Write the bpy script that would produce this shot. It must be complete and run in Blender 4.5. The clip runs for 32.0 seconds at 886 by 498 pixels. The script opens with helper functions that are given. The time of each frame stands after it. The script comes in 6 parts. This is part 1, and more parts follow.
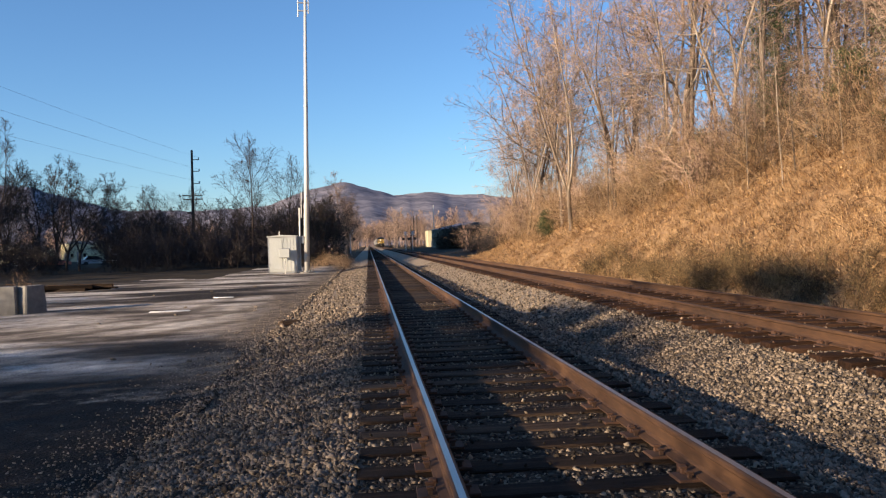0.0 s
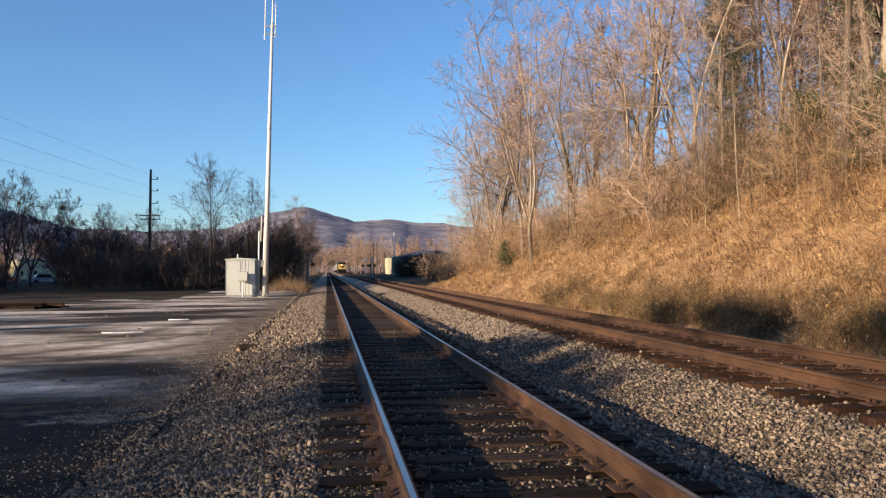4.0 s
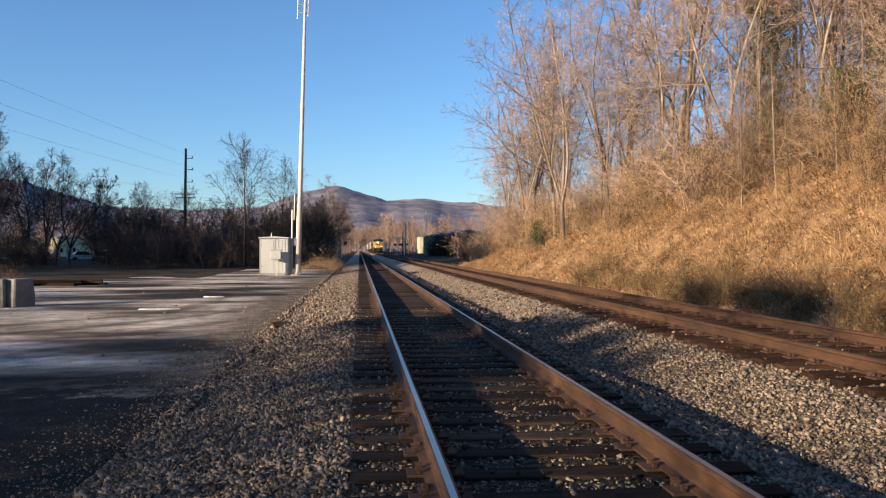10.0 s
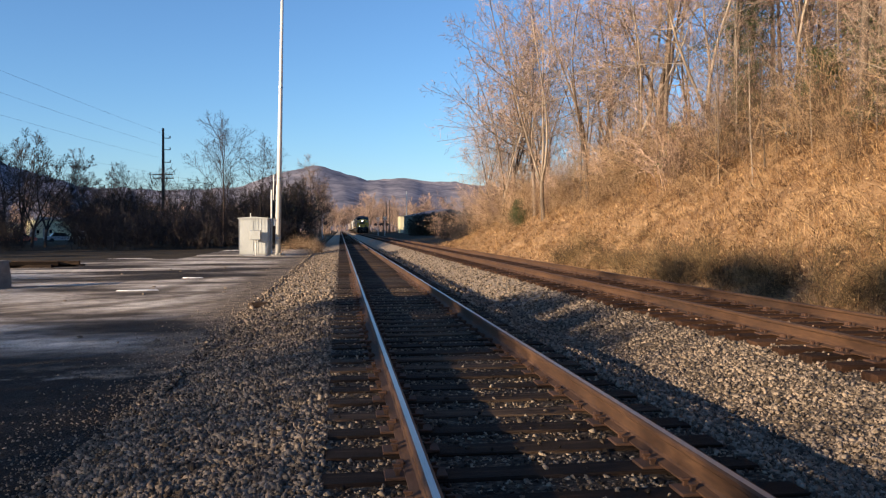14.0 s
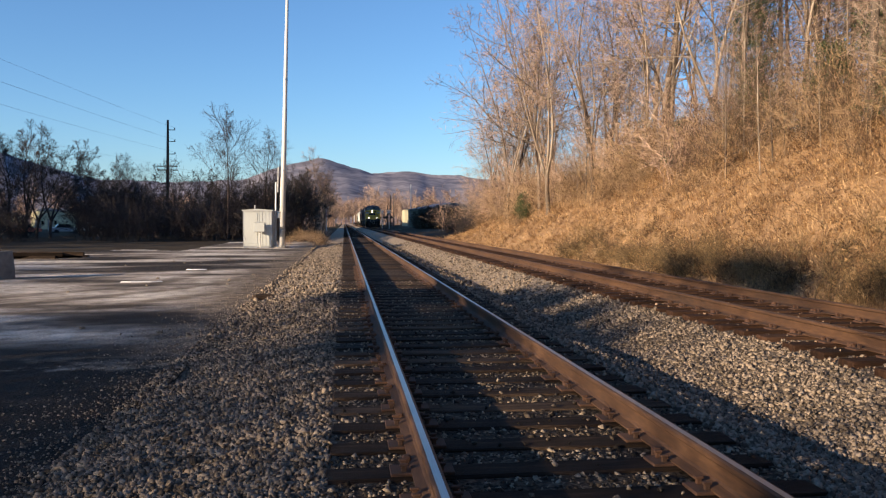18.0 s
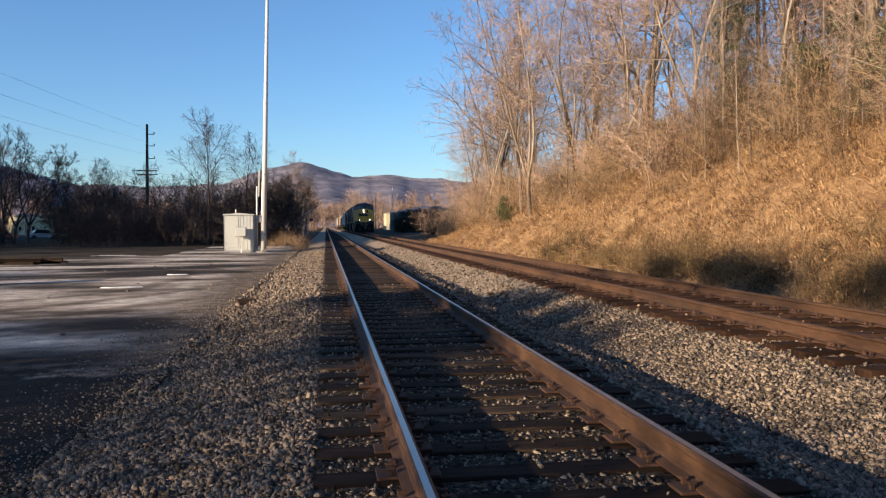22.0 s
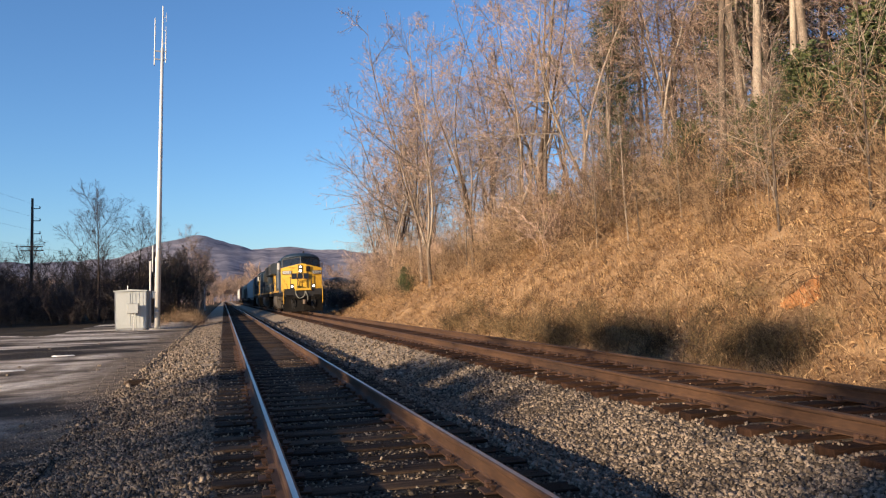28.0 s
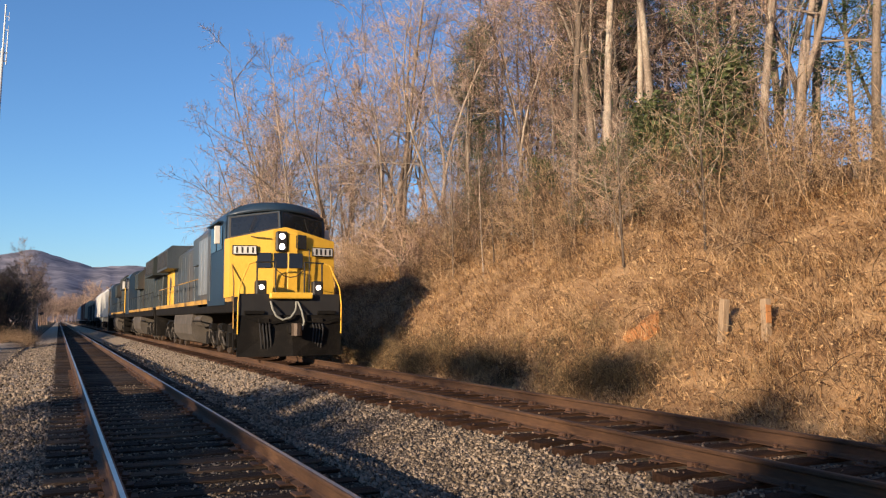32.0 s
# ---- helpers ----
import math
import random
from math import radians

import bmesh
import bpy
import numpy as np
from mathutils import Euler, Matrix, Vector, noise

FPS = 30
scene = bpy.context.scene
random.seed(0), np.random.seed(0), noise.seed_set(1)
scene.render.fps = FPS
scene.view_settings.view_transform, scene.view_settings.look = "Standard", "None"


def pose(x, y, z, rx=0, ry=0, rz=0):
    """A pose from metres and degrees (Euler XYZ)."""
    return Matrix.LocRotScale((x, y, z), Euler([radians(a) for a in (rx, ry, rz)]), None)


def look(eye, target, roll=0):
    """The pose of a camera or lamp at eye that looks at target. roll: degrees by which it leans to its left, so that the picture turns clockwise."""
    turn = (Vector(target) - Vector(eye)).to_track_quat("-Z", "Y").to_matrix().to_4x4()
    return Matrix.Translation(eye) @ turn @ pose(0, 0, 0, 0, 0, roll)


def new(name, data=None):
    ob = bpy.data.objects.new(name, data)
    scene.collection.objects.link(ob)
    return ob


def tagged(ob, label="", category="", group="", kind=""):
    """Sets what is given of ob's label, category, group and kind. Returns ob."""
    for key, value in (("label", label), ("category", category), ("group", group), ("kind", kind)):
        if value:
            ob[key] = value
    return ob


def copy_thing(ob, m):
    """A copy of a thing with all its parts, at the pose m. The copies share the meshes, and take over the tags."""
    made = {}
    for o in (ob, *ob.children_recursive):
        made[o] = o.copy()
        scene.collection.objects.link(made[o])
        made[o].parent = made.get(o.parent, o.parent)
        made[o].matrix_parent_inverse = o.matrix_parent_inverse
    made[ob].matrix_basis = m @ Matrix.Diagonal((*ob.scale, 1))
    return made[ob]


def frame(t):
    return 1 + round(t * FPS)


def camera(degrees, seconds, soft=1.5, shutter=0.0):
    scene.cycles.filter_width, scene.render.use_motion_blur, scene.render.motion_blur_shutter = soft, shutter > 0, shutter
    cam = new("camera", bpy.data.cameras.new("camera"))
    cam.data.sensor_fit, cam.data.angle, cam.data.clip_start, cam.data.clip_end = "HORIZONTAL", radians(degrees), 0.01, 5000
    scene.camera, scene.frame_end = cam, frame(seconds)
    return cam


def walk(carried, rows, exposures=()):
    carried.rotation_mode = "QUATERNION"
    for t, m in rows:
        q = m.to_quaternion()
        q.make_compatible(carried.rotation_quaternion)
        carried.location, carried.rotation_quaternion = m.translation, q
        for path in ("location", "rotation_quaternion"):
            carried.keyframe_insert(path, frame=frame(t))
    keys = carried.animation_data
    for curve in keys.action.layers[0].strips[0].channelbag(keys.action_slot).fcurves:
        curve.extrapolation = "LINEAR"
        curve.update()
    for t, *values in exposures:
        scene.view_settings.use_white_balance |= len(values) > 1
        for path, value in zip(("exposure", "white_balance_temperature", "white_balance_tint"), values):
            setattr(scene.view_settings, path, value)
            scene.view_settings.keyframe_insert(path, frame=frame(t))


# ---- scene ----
cam = camera(56.47, 32.0, soft=1.2)
PATH = [
    (0.0, pose(0.029, -0.021, 1.247, 89.552, 1.966, -5.164)),
    (0.5, pose(0.015, 0.003, 1.246, 90.132, 2.713, -7.536)),
    (1.0, pose(-0.008, 0.031, 1.245, 91.616, 1.971, -7.779)),
    (1.5, pose(-0.019, 0.055, 1.243, 92.698, 1.149, -7.738)),
    (2.0, pose(-0.018, 0.050, 1.246, 92.734, 1.039, -7.972)),
    (2.5, pose(-0.020, 0.054, 1.243, 92.174, 0.962, -8.035)),
    (3.0, pose(-0.017, 0.045, 1.239, 91.812, 0.723, -8.243)),
    (3.5, pose(-0.014, 0.025, 1.239, 91.821, 0.816, -8.503)),
    (4.0, pose(-0.019, 0.028, 1.238, 91.462, 0.351, -7.976)),
    (4.5, pose(-0.034, 0.040, 1.242, 90.467, 0.029, -6.305)),
    (6.5, pose(-0.031, 0.019, 1.240, 90.234, 0.331, -6.148)),
    (7.0, pose(-0.035, 0.013, 1.243, 90.425, -0.078, -5.630)),
    (7.5, pose(-0.034, 0.021, 1.236, 90.381, -0.221, -5.313)),
    (8.0, pose(-0.029, 0.023, 1.234, 89.964, 0.038, -5.419)),
    (8.5, pose(-0.030, 0.023, 1.231, 89.979, -0.341, -5.473)),
    (9.0, pose(-0.028, 0.018, 1.234, 89.826, -0.359, -5.945)),
    (9.5, pose(-0.023, 0.012, 1.231, 89.753, 0.122, -6.390)),
    (10.0, pose(-0.022, 0.009, 1.232, 90.037, 0.069, -5.769)),
    (10.5, pose(-0.016, 0.002, 1.234, 89.918, 0.101, -5.512)),
    (11.0, pose(-0.016, -0.003, 1.232, 89.634, 0.294, -5.756)),
    (11.5, pose(-0.014, 0.001, 1.230, 89.753, 0.287, -5.866)),
    (12.0, pose(-0.012, 0.002, 1.232, 90.045, 0.190, -6.210)),
    (12.5, pose(-0.014, 0.001, 1.231, 89.999, 0.102, -6.207)),
    (13.0, pose(-0.013, -0.014, 1.232, 89.821, 0.010, -6.053)),
    (13.5, pose(-0.006, -0.029, 1.235, 89.486, 0.064, -6.404)),
    (14.0, pose(0.016, -0.055, 1.235, 88.608, 0.351, -7.096)),
    (14.5, pose(0.044, -0.087, 1.237, 87.694, 0.446, -6.693)),
    (16.5, pose(-0.023, 0.037, 1.221, 89.201, 0.388, -7.566)),
    (17.0, pose(0.006, 0.044, 1.226, 89.040, 0.556, -7.165)),
    (17.5, pose(0.008, 0.056, 1.224, 88.780, 0.413, -6.696)),
    (18.0, pose(0.006, 0.064, 1.218, 88.158, 0.036, -6.811)),
    (18.5, pose(0.003, 0.076, 1.215, 87.881, 0.107, -6.818)),
    (19.0, pose(-0.002, 0.074, 1.217, 88.281, 0.522, -7.166)),
    (19.5, pose(0.003, 0.068, 1.229, 88.739, 0.853, -7.402)),
    (20.0, pose(0.004, 0.066, 1.225, 88.552, 0.679, -7.330)),
    (20.5, pose(0.003, 0.076, 1.224, 88.233, 0.661, -7.315)),
    (21.0, pose(-0.004, 0.073, 1.223, 88.201, 0.539, -7.557)),
    (21.5, pose(-0.008, 0.075, 1.219, 88.164, 0.437, -7.593)),
    (22.0, pose(-0.011, 0.063, 1.218, 88.370, 0.395, -8.077)),
    (22.5, pose(-0.014, 0.044, 1.222, 89.045, 0.524, -9.246)),
    (23.0, pose(-0.040, 0.032, 1.225, 88.908, 0.755, -9.098)),
    (23.5, pose(-0.025, 0.020, 1.224, 88.238, 0.616, -9.463)),
    (24.0, pose(0.054, -0.016, 1.236, 88.424, 0.669, -12.413)),
    (24.5, pose(0.111, -0.051, 1.234, 89.191, 0.966, -15.579)),
    (25.0, pose(0.119, -0.052, 1.244, 90.865, 1.296, -16.498)),
    (25.5, pose(0.093, -0.051, 1.254, 92.588, 2.157, -17.666)),
    (26.0, pose(0.066, -0.046, 1.252, 93.149, 2.216, -17.799)),
    (26.5, pose(0.048, -0.035, 1.250, 92.821, 1.880, -16.783)),
    (28.5, pose(0.023, -0.055, 1.253, 93.207, 1.698, -14.784)),
    (29.0, pose(0.024, -0.041, 1.250, 93.510, 1.364, -15.889)),
    (29.5, pose(0.025, -0.028, 1.249, 93.935, 1.185, -17.060)),
    (30.0, pose(0.029, -0.017, 1.248, 93.670, 1.120, -17.988)),
    (30.5, pose(0.013, -0.004, 1.247, 94.516, 0.130, -19.335)),
    (31.0, pose(-0.024, -0.016, 1.251, 95.428, -0.122, -21.230)),
    (31.5, pose(-0.031, -0.013, 1.254, 94.949, 0.346, -22.610)),
    (32.0, pose(-0.015, -0.048, 1.266, 94.820, 0.266, -24.896)),
]
walk(cam, PATH, [(0, 1.11, 6680, 12), (21, 1.10, 6680, 12), (26, 1.01, 6650, 12), (29, 0.99, 6470, 12), (32, 0.97, 6480, 12)])

# ---- light ----
# low winter sun from behind and to the left of the track
SUN_WAY = Vector((1.0, 0.57, -0.277)).normalized()
sun = new("sun", bpy.data.lights.new("sun", "SUN"))
sun.data.energy, sun.data.angle, sun.data.color = 5.0, radians(0.55), (1.0, 0.79, 0.55)
sun.matrix_world = look((-60, -40, 40), Vector((-60, -40, 40)) + SUN_WAY)
world = bpy.data.worlds.new("sky")
scene.world = world
world.use_nodes = True
sky = world.node_tree.nodes.new("ShaderNodeTexSky")
sky.sky_type, sky.sun_disc = "NISHITA", False
sky.sun_elevation, sky.sun_rotation = radians(13.5), radians(240.3)
sky.air_density, sky.dust_density, sky.ozone_density = 1.0, 0.15, 5.5
back = world.node_tree.nodes["Background"]
back.inputs["Strength"].default_value = 0.0955
world.node_tree.links.new(sky.outputs["Color"], back.inputs["Color"])


# ---- materials ----
def nodes_of(name):
    m = bpy.data.materials.new(name)
    m.use_nodes = True
    n, k = m.node_tree.nodes, m.node_tree.links
    return m, n, k, n["Principled BSDF"]


def ramp_node(n, colours, lo=0.3, hi=0.7):
    r = n.new("ShaderNodeValToRGB")
    while len(r.color_ramp.elements) < len(colours):
        r.color_ramp.elements.new(0.5)
    for i, c in enumerate(colours):
        e = r.color_ramp.elements[i]
        e.position = lo + (hi - lo) * i / max(1, len(colours) - 1)
        e.color = (*c, 1)
    return r


TONE = 0.78                  # every paint and stone is taken down by this, to suit the strong sun


def mat(name, colours, rough=0.8, metal=0.0, scale=6.0, fine=60.0, bump=0.3, stretch=(1, 1, 1), island=0.0,
        world_space=False, objrand=0.0, spec=0.5, rust=None, rust_amount=0.5, depth=0.01):
    """A surface with colour at two scales, a fine relief and, if wanted, patches of rust or dirt."""
    m, n, k, p = nodes_of(name)
    if world_space:
        src = n.new("ShaderNodeNewGeometry").outputs["Position"]
    else:
        src = n.new("ShaderNodeTexCoord").outputs["Object"]
    mp = n.new("ShaderNodeMapping")
    mp.inputs["Scale"].default_value = stretch
    k.new(src, mp.inputs["Vector"])
    a, b = n.new("ShaderNodeTexNoise"), n.new("ShaderNodeTexNoise")
    a.inputs["Scale"].default_value, b.inputs["Scale"].default_value = scale, fine
    a.inputs["Detail"].default_value, b.inputs["Detail"].default_value = 5, 4
    k.new(mp.outputs[0], a.inputs["Vector"]), k.new(mp.outputs[0], b.inputs["Vector"])
    mixf = n.new("ShaderNodeMix")
    mixf.inputs["Factor"].default_value = 0.4
    k.new(a.outputs["Fac"], mixf.inputs["A"]), k.new(b.outputs["Fac"], mixf.inputs["B"])
    val = mixf.outputs["Result"]
    for amount, kind in ((island, "island"), (objrand, "object")):
        if amount:
            g = (n.new("ShaderNodeNewGeometry").outputs["Random Per Island"] if kind == "island"
                 else n.new("ShaderNodeObjectInfo").outputs["Random"])
            mr = n.new("ShaderNodeMath")
            mr.operation = "MULTIPLY_ADD"
            mr.inputs[1].default_value = amount
            k.new(g, mr.inputs[0])
            sub = n.new("ShaderNodeMath")
            sub.operation = "SUBTRACT"
            sub.inputs[1].default_value = amount / 2
            k.new(val, sub.inputs[0])
            k.new(sub.outputs[0], mr.inputs[2])
            val = mr.outputs[0]
    tone = 1.0 if metal > 0.8 else TONE
    r = ramp_node(n, [tuple(tone * q for q in c) for c in colours])
    k.new(val, r.inputs["Fac"])
    col = r.outputs["Color"]
    if rust:
        c = n.new("ShaderNodeTexNoise")
        c.inputs["Scale"].default_value, c.inputs["Detail"].default_value = scale * 0.45, 6
        k.new(mp.outputs[0], c.inputs["Vector"])
        rr = ramp_node(n, [(0, 0, 0), (1, 1, 1)], 0.75 - 0.5 * rust_amount, 0.85 - 0.5 * rust_amount)
        k.new(c.outputs["Fac"], rr.inputs["Fac"])
        mx = n.new("ShaderNodeMix")
        mx.data_type = "RGBA"
        k.new(rr.outputs["Color"], mx.inputs["Factor"])
        k.new(col, mx.inputs["A"])
        mx.inputs["B"].default_value = (*(tone * q for q in rust), 1)
        col = mx.outputs["Result"]
    k.new(col, p.inputs["Base Color"])
    p.inputs["Roughness"].default_value, p.inputs["Metallic"].default_value = rough, metal
    p.inputs["Specular IOR Level"].default_value = spec
    if bump:
        bn = n.new("ShaderNodeBump")
        bn.inputs["Strength"].default_value, bn.inputs["Distance"].default_value = bump, depth
        k.new(mixf.outputs["Result"], bn.inputs["Height"])
        k.new(bn.outputs["Normal"], p.inputs["Normal"])
    return m


def glow(name, colour, strength):
    m, n, k, p = nodes_of(name)
    p.inputs["Base Color"].default_value = (*colour, 1)
    p.inputs["Emission Color"].default_value = (*colour, 1)
    p.inputs["Emission Strength"].default_value = strength
    return m


M_RAIL_RUST = mat("rail_rust", [(0.03, 0.0135, 0.006), (0.075, 0.034, 0.0145), (0.145, 0.072, 0.032)], 0.8, 0.0, 3, 50, 0.25, (1, 0.15, 1))
M_RAIL_SHINE = mat("rail_running_surface", [(0.24, 0.23, 0.22), (0.52, 0.51, 0.50)], 0.36, 1.0, 3, 90, 0.05, (3, 0.08, 1))
M_RAIL_DULL = mat("rail_dull_surface", [(0.06, 0.031, 0.016), (0.13, 0.075, 0.043)], 0.7, 0.0, 3, 60, 0.15, (2, 0.1, 1))
M_TIE = mat("tie_timber", [(0.008, 0.005, 0.0034), (0.026, 0.0165, 0.011), (0.105, 0.070, 0.046)], 0.85, 0, 4, 40, 0.8, (0.5, 5, 2), objrand=0.25, depth=0.012, spec=0.12)
M_TIE_RUST = mat("tie_timber_rusty", [(0.012, 0.007, 0.0045), (0.04, 0.02, 0.012), (0.085, 0.045, 0.027)], 0.85, 0, 4, 40, 0.8, (0.5, 5, 2), objrand=0.25, depth=0.012, spec=0.12)
M_PLATE = mat("plate_rust", [(0.04, 0.02, 0.012), (0.12, 0.055, 0.03)], 0.85, 0.1, 12, 80, 0.3)
M_STONE = mat("ballast_stone", [(0.070, 0.055, 0.042), (0.165, 0.130, 0.099), (0.26, 0.206, 0.156), (0.37, 0.291, 0.218)], 0.9, 0, 9, 60, 0.5, island=0.45, world_space=True, spec=0.15)
# stone between the rails: its dark tones are mostly painted-in shade
M_STONE_SHADED = mat("shaded_ballast_stone", [(0.018, 0.0138, 0.010), (0.055, 0.042, 0.030), (0.15, 0.116, 0.083), (0.36, 0.285, 0.205)], 0.85, 0, 1.6, 60, 0.5, island=0.6, world_space=True, spec=0.2)
M_STONE_RUSTY = mat("rust_stained_stone", [(0.03, 0.017, 0.011), (0.10, 0.056, 0.036), (0.21, 0.130, 0.086), (0.36, 0.255, 0.180)], 0.9, 0, 2.5, 60, 0.5, island=0.5, world_space=True, spec=0.15)
M_BED = mat("ballast_bed", [(0.07, 0.056, 0.042), (0.34, 0.272, 0.20), (0.66, 0.535, 0.40)], 0.9, 0, 14, 34, 1.0, world_space=True, depth=0.06, spec=0.15)
# darker copy of ballast_bed: shade among the near stones put into the colour
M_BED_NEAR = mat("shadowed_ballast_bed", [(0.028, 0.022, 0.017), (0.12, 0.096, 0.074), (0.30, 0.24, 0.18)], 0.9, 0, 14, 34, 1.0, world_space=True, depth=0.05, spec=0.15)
# bed between the rails, darkened in colour mostly for the shade there
M_BED_DARK = mat("gauge_ballast_bed_shaded", [(0.008, 0.006, 0.0042), (0.045, 0.033, 0.023), (0.22, 0.168, 0.118)], 0.9, 0, 14, 34, 1.0, world_space=True, depth=0.05, spec=0.15)
M_STEEL_GREY = mat("galvanised_steel", [(0.42, 0.43, 0.44), (0.58, 0.59, 0.59)], 0.45, 0.6, 2, 30, 0.05, rust=(0.30, 0.27, 0.22), rust_amount=0.35)
M_BOXPAINT = mat("cabinet_paint", [(0.50, 0.53, 0.51), (0.64, 0.66, 0.63)], 0.5, 0.1, 1.2, 25, 0.06, (1, 1, 0.3), rust=(0.40, 0.36, 0.30), rust_amount=0.3)
M_POLEPAINT = mat("pole_paint", [(0.60, 0.60, 0.58), (0.74, 0.73, 0.70)], 0.5, 0.1, 2, 30, 0.05, (1, 1, 0.2))
M_CONCRETE = mat("concrete", [(0.15, 0.146, 0.135), (0.33, 0.318, 0.295)], 0.9, 0, 4, 50, 0.5, rust=(0.20, 0.19, 0.17), rust_amount=0.4)
M_POLEWOOD = mat("weathered_pole_wood", [(0.045, 0.032, 0.024), (0.12, 0.09, 0.07)], 0.9, 0, 4, 40, 0.5, (4, 4, 0.3))
M_BARK = mat("grey_brown_bark", [(0.07, 0.050, 0.038), (0.17, 0.127, 0.096), (0.33, 0.262, 0.205)], 0.95, 0, 3, 30, 0.8, (3, 3, 0.6), objrand=0.5, depth=0.02)
M_BARK_PALE = mat("pale_bark", [(0.045, 0.033, 0.025), (0.145, 0.110, 0.082), (0.26, 0.20, 0.15), (0.48, 0.41, 0.325)], 0.95, 0, 2.2, 24, 0.8, (2, 2, 0.5), objrand=0.3, depth=0.015)
M_TWIG = mat("twig_bark", [(0.10, 0.060, 0.045), (0.345, 0.222, 0.163), (0.62, 0.445, 0.335)], 0.95, 0, 0.7, 8, 0.0, island=0.5, objrand=0.35)
# dark copy of twig_bark with the shade past the lot put into it
M_TWIG_DARK = mat("shade_dark_twig_bark", [(0.015, 0.012, 0.012), (0.034, 0.026, 0.025), (0.070, 0.050, 0.044)], 0.95, 0, 0.7, 8, 0.0, island=0.4, objrand=0.3)
M_BRUSH = mat("brush_stems", [(0.06, 0.032, 0.016), (0.27, 0.160, 0.082), (0.56, 0.385, 0.225)], 0.95, 0, 0.8, 8, 0.0, island=0.7, objrand=0.4)
M_GRASS = mat("dry_grass", [(0.075, 0.034, 0.012), (0.26, 0.130, 0.048), (0.47, 0.272, 0.118), (0.70, 0.47, 0.24)], 0.9, 0, 0.45, 2.5, 0.0, island=0.6, world_space=True)
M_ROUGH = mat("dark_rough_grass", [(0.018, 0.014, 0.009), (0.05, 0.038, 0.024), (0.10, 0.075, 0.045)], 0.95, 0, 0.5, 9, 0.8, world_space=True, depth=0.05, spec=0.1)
M_WEED = mat("brown_weeds", [(0.055, 0.033, 0.014), (0.14, 0.089, 0.038), (0.30, 0.20, 0.092)], 0.95, 0, 0.8, 8, 0.0, island=0.5, objrand=0.4)
M_OLIVELEAF = mat("olive_leaves", [(0.045, 0.042, 0.012), (0.11, 0.105, 0.030), (0.20, 0.17, 0.06)], 0.7, 0, 1.0, 9, 0.0, island=0.6)
M_GREEN = mat("evergreen_leaves", [(0.028, 0.045, 0.013), (0.068, 0.092, 0.027), (0.125, 0.14, 0.048)], 0.65, 0, 1.0, 9, 0.0, island=0.6)
M_PINE = mat("pine_needles", [(0.018, 0.038, 0.012), (0.05, 0.088, 0.028), (0.115, 0.155, 0.05)], 0.7, 0, 1.0, 9, 0.0, island=0.6)
M_IVY = mat("dark_vine_leaves", [(0.012, 0.016, 0.010), (0.035, 0.040, 0.024), (0.06, 0.055, 0.035)], 0.8, 0, 1.0, 9, 0.0, island=0.6)


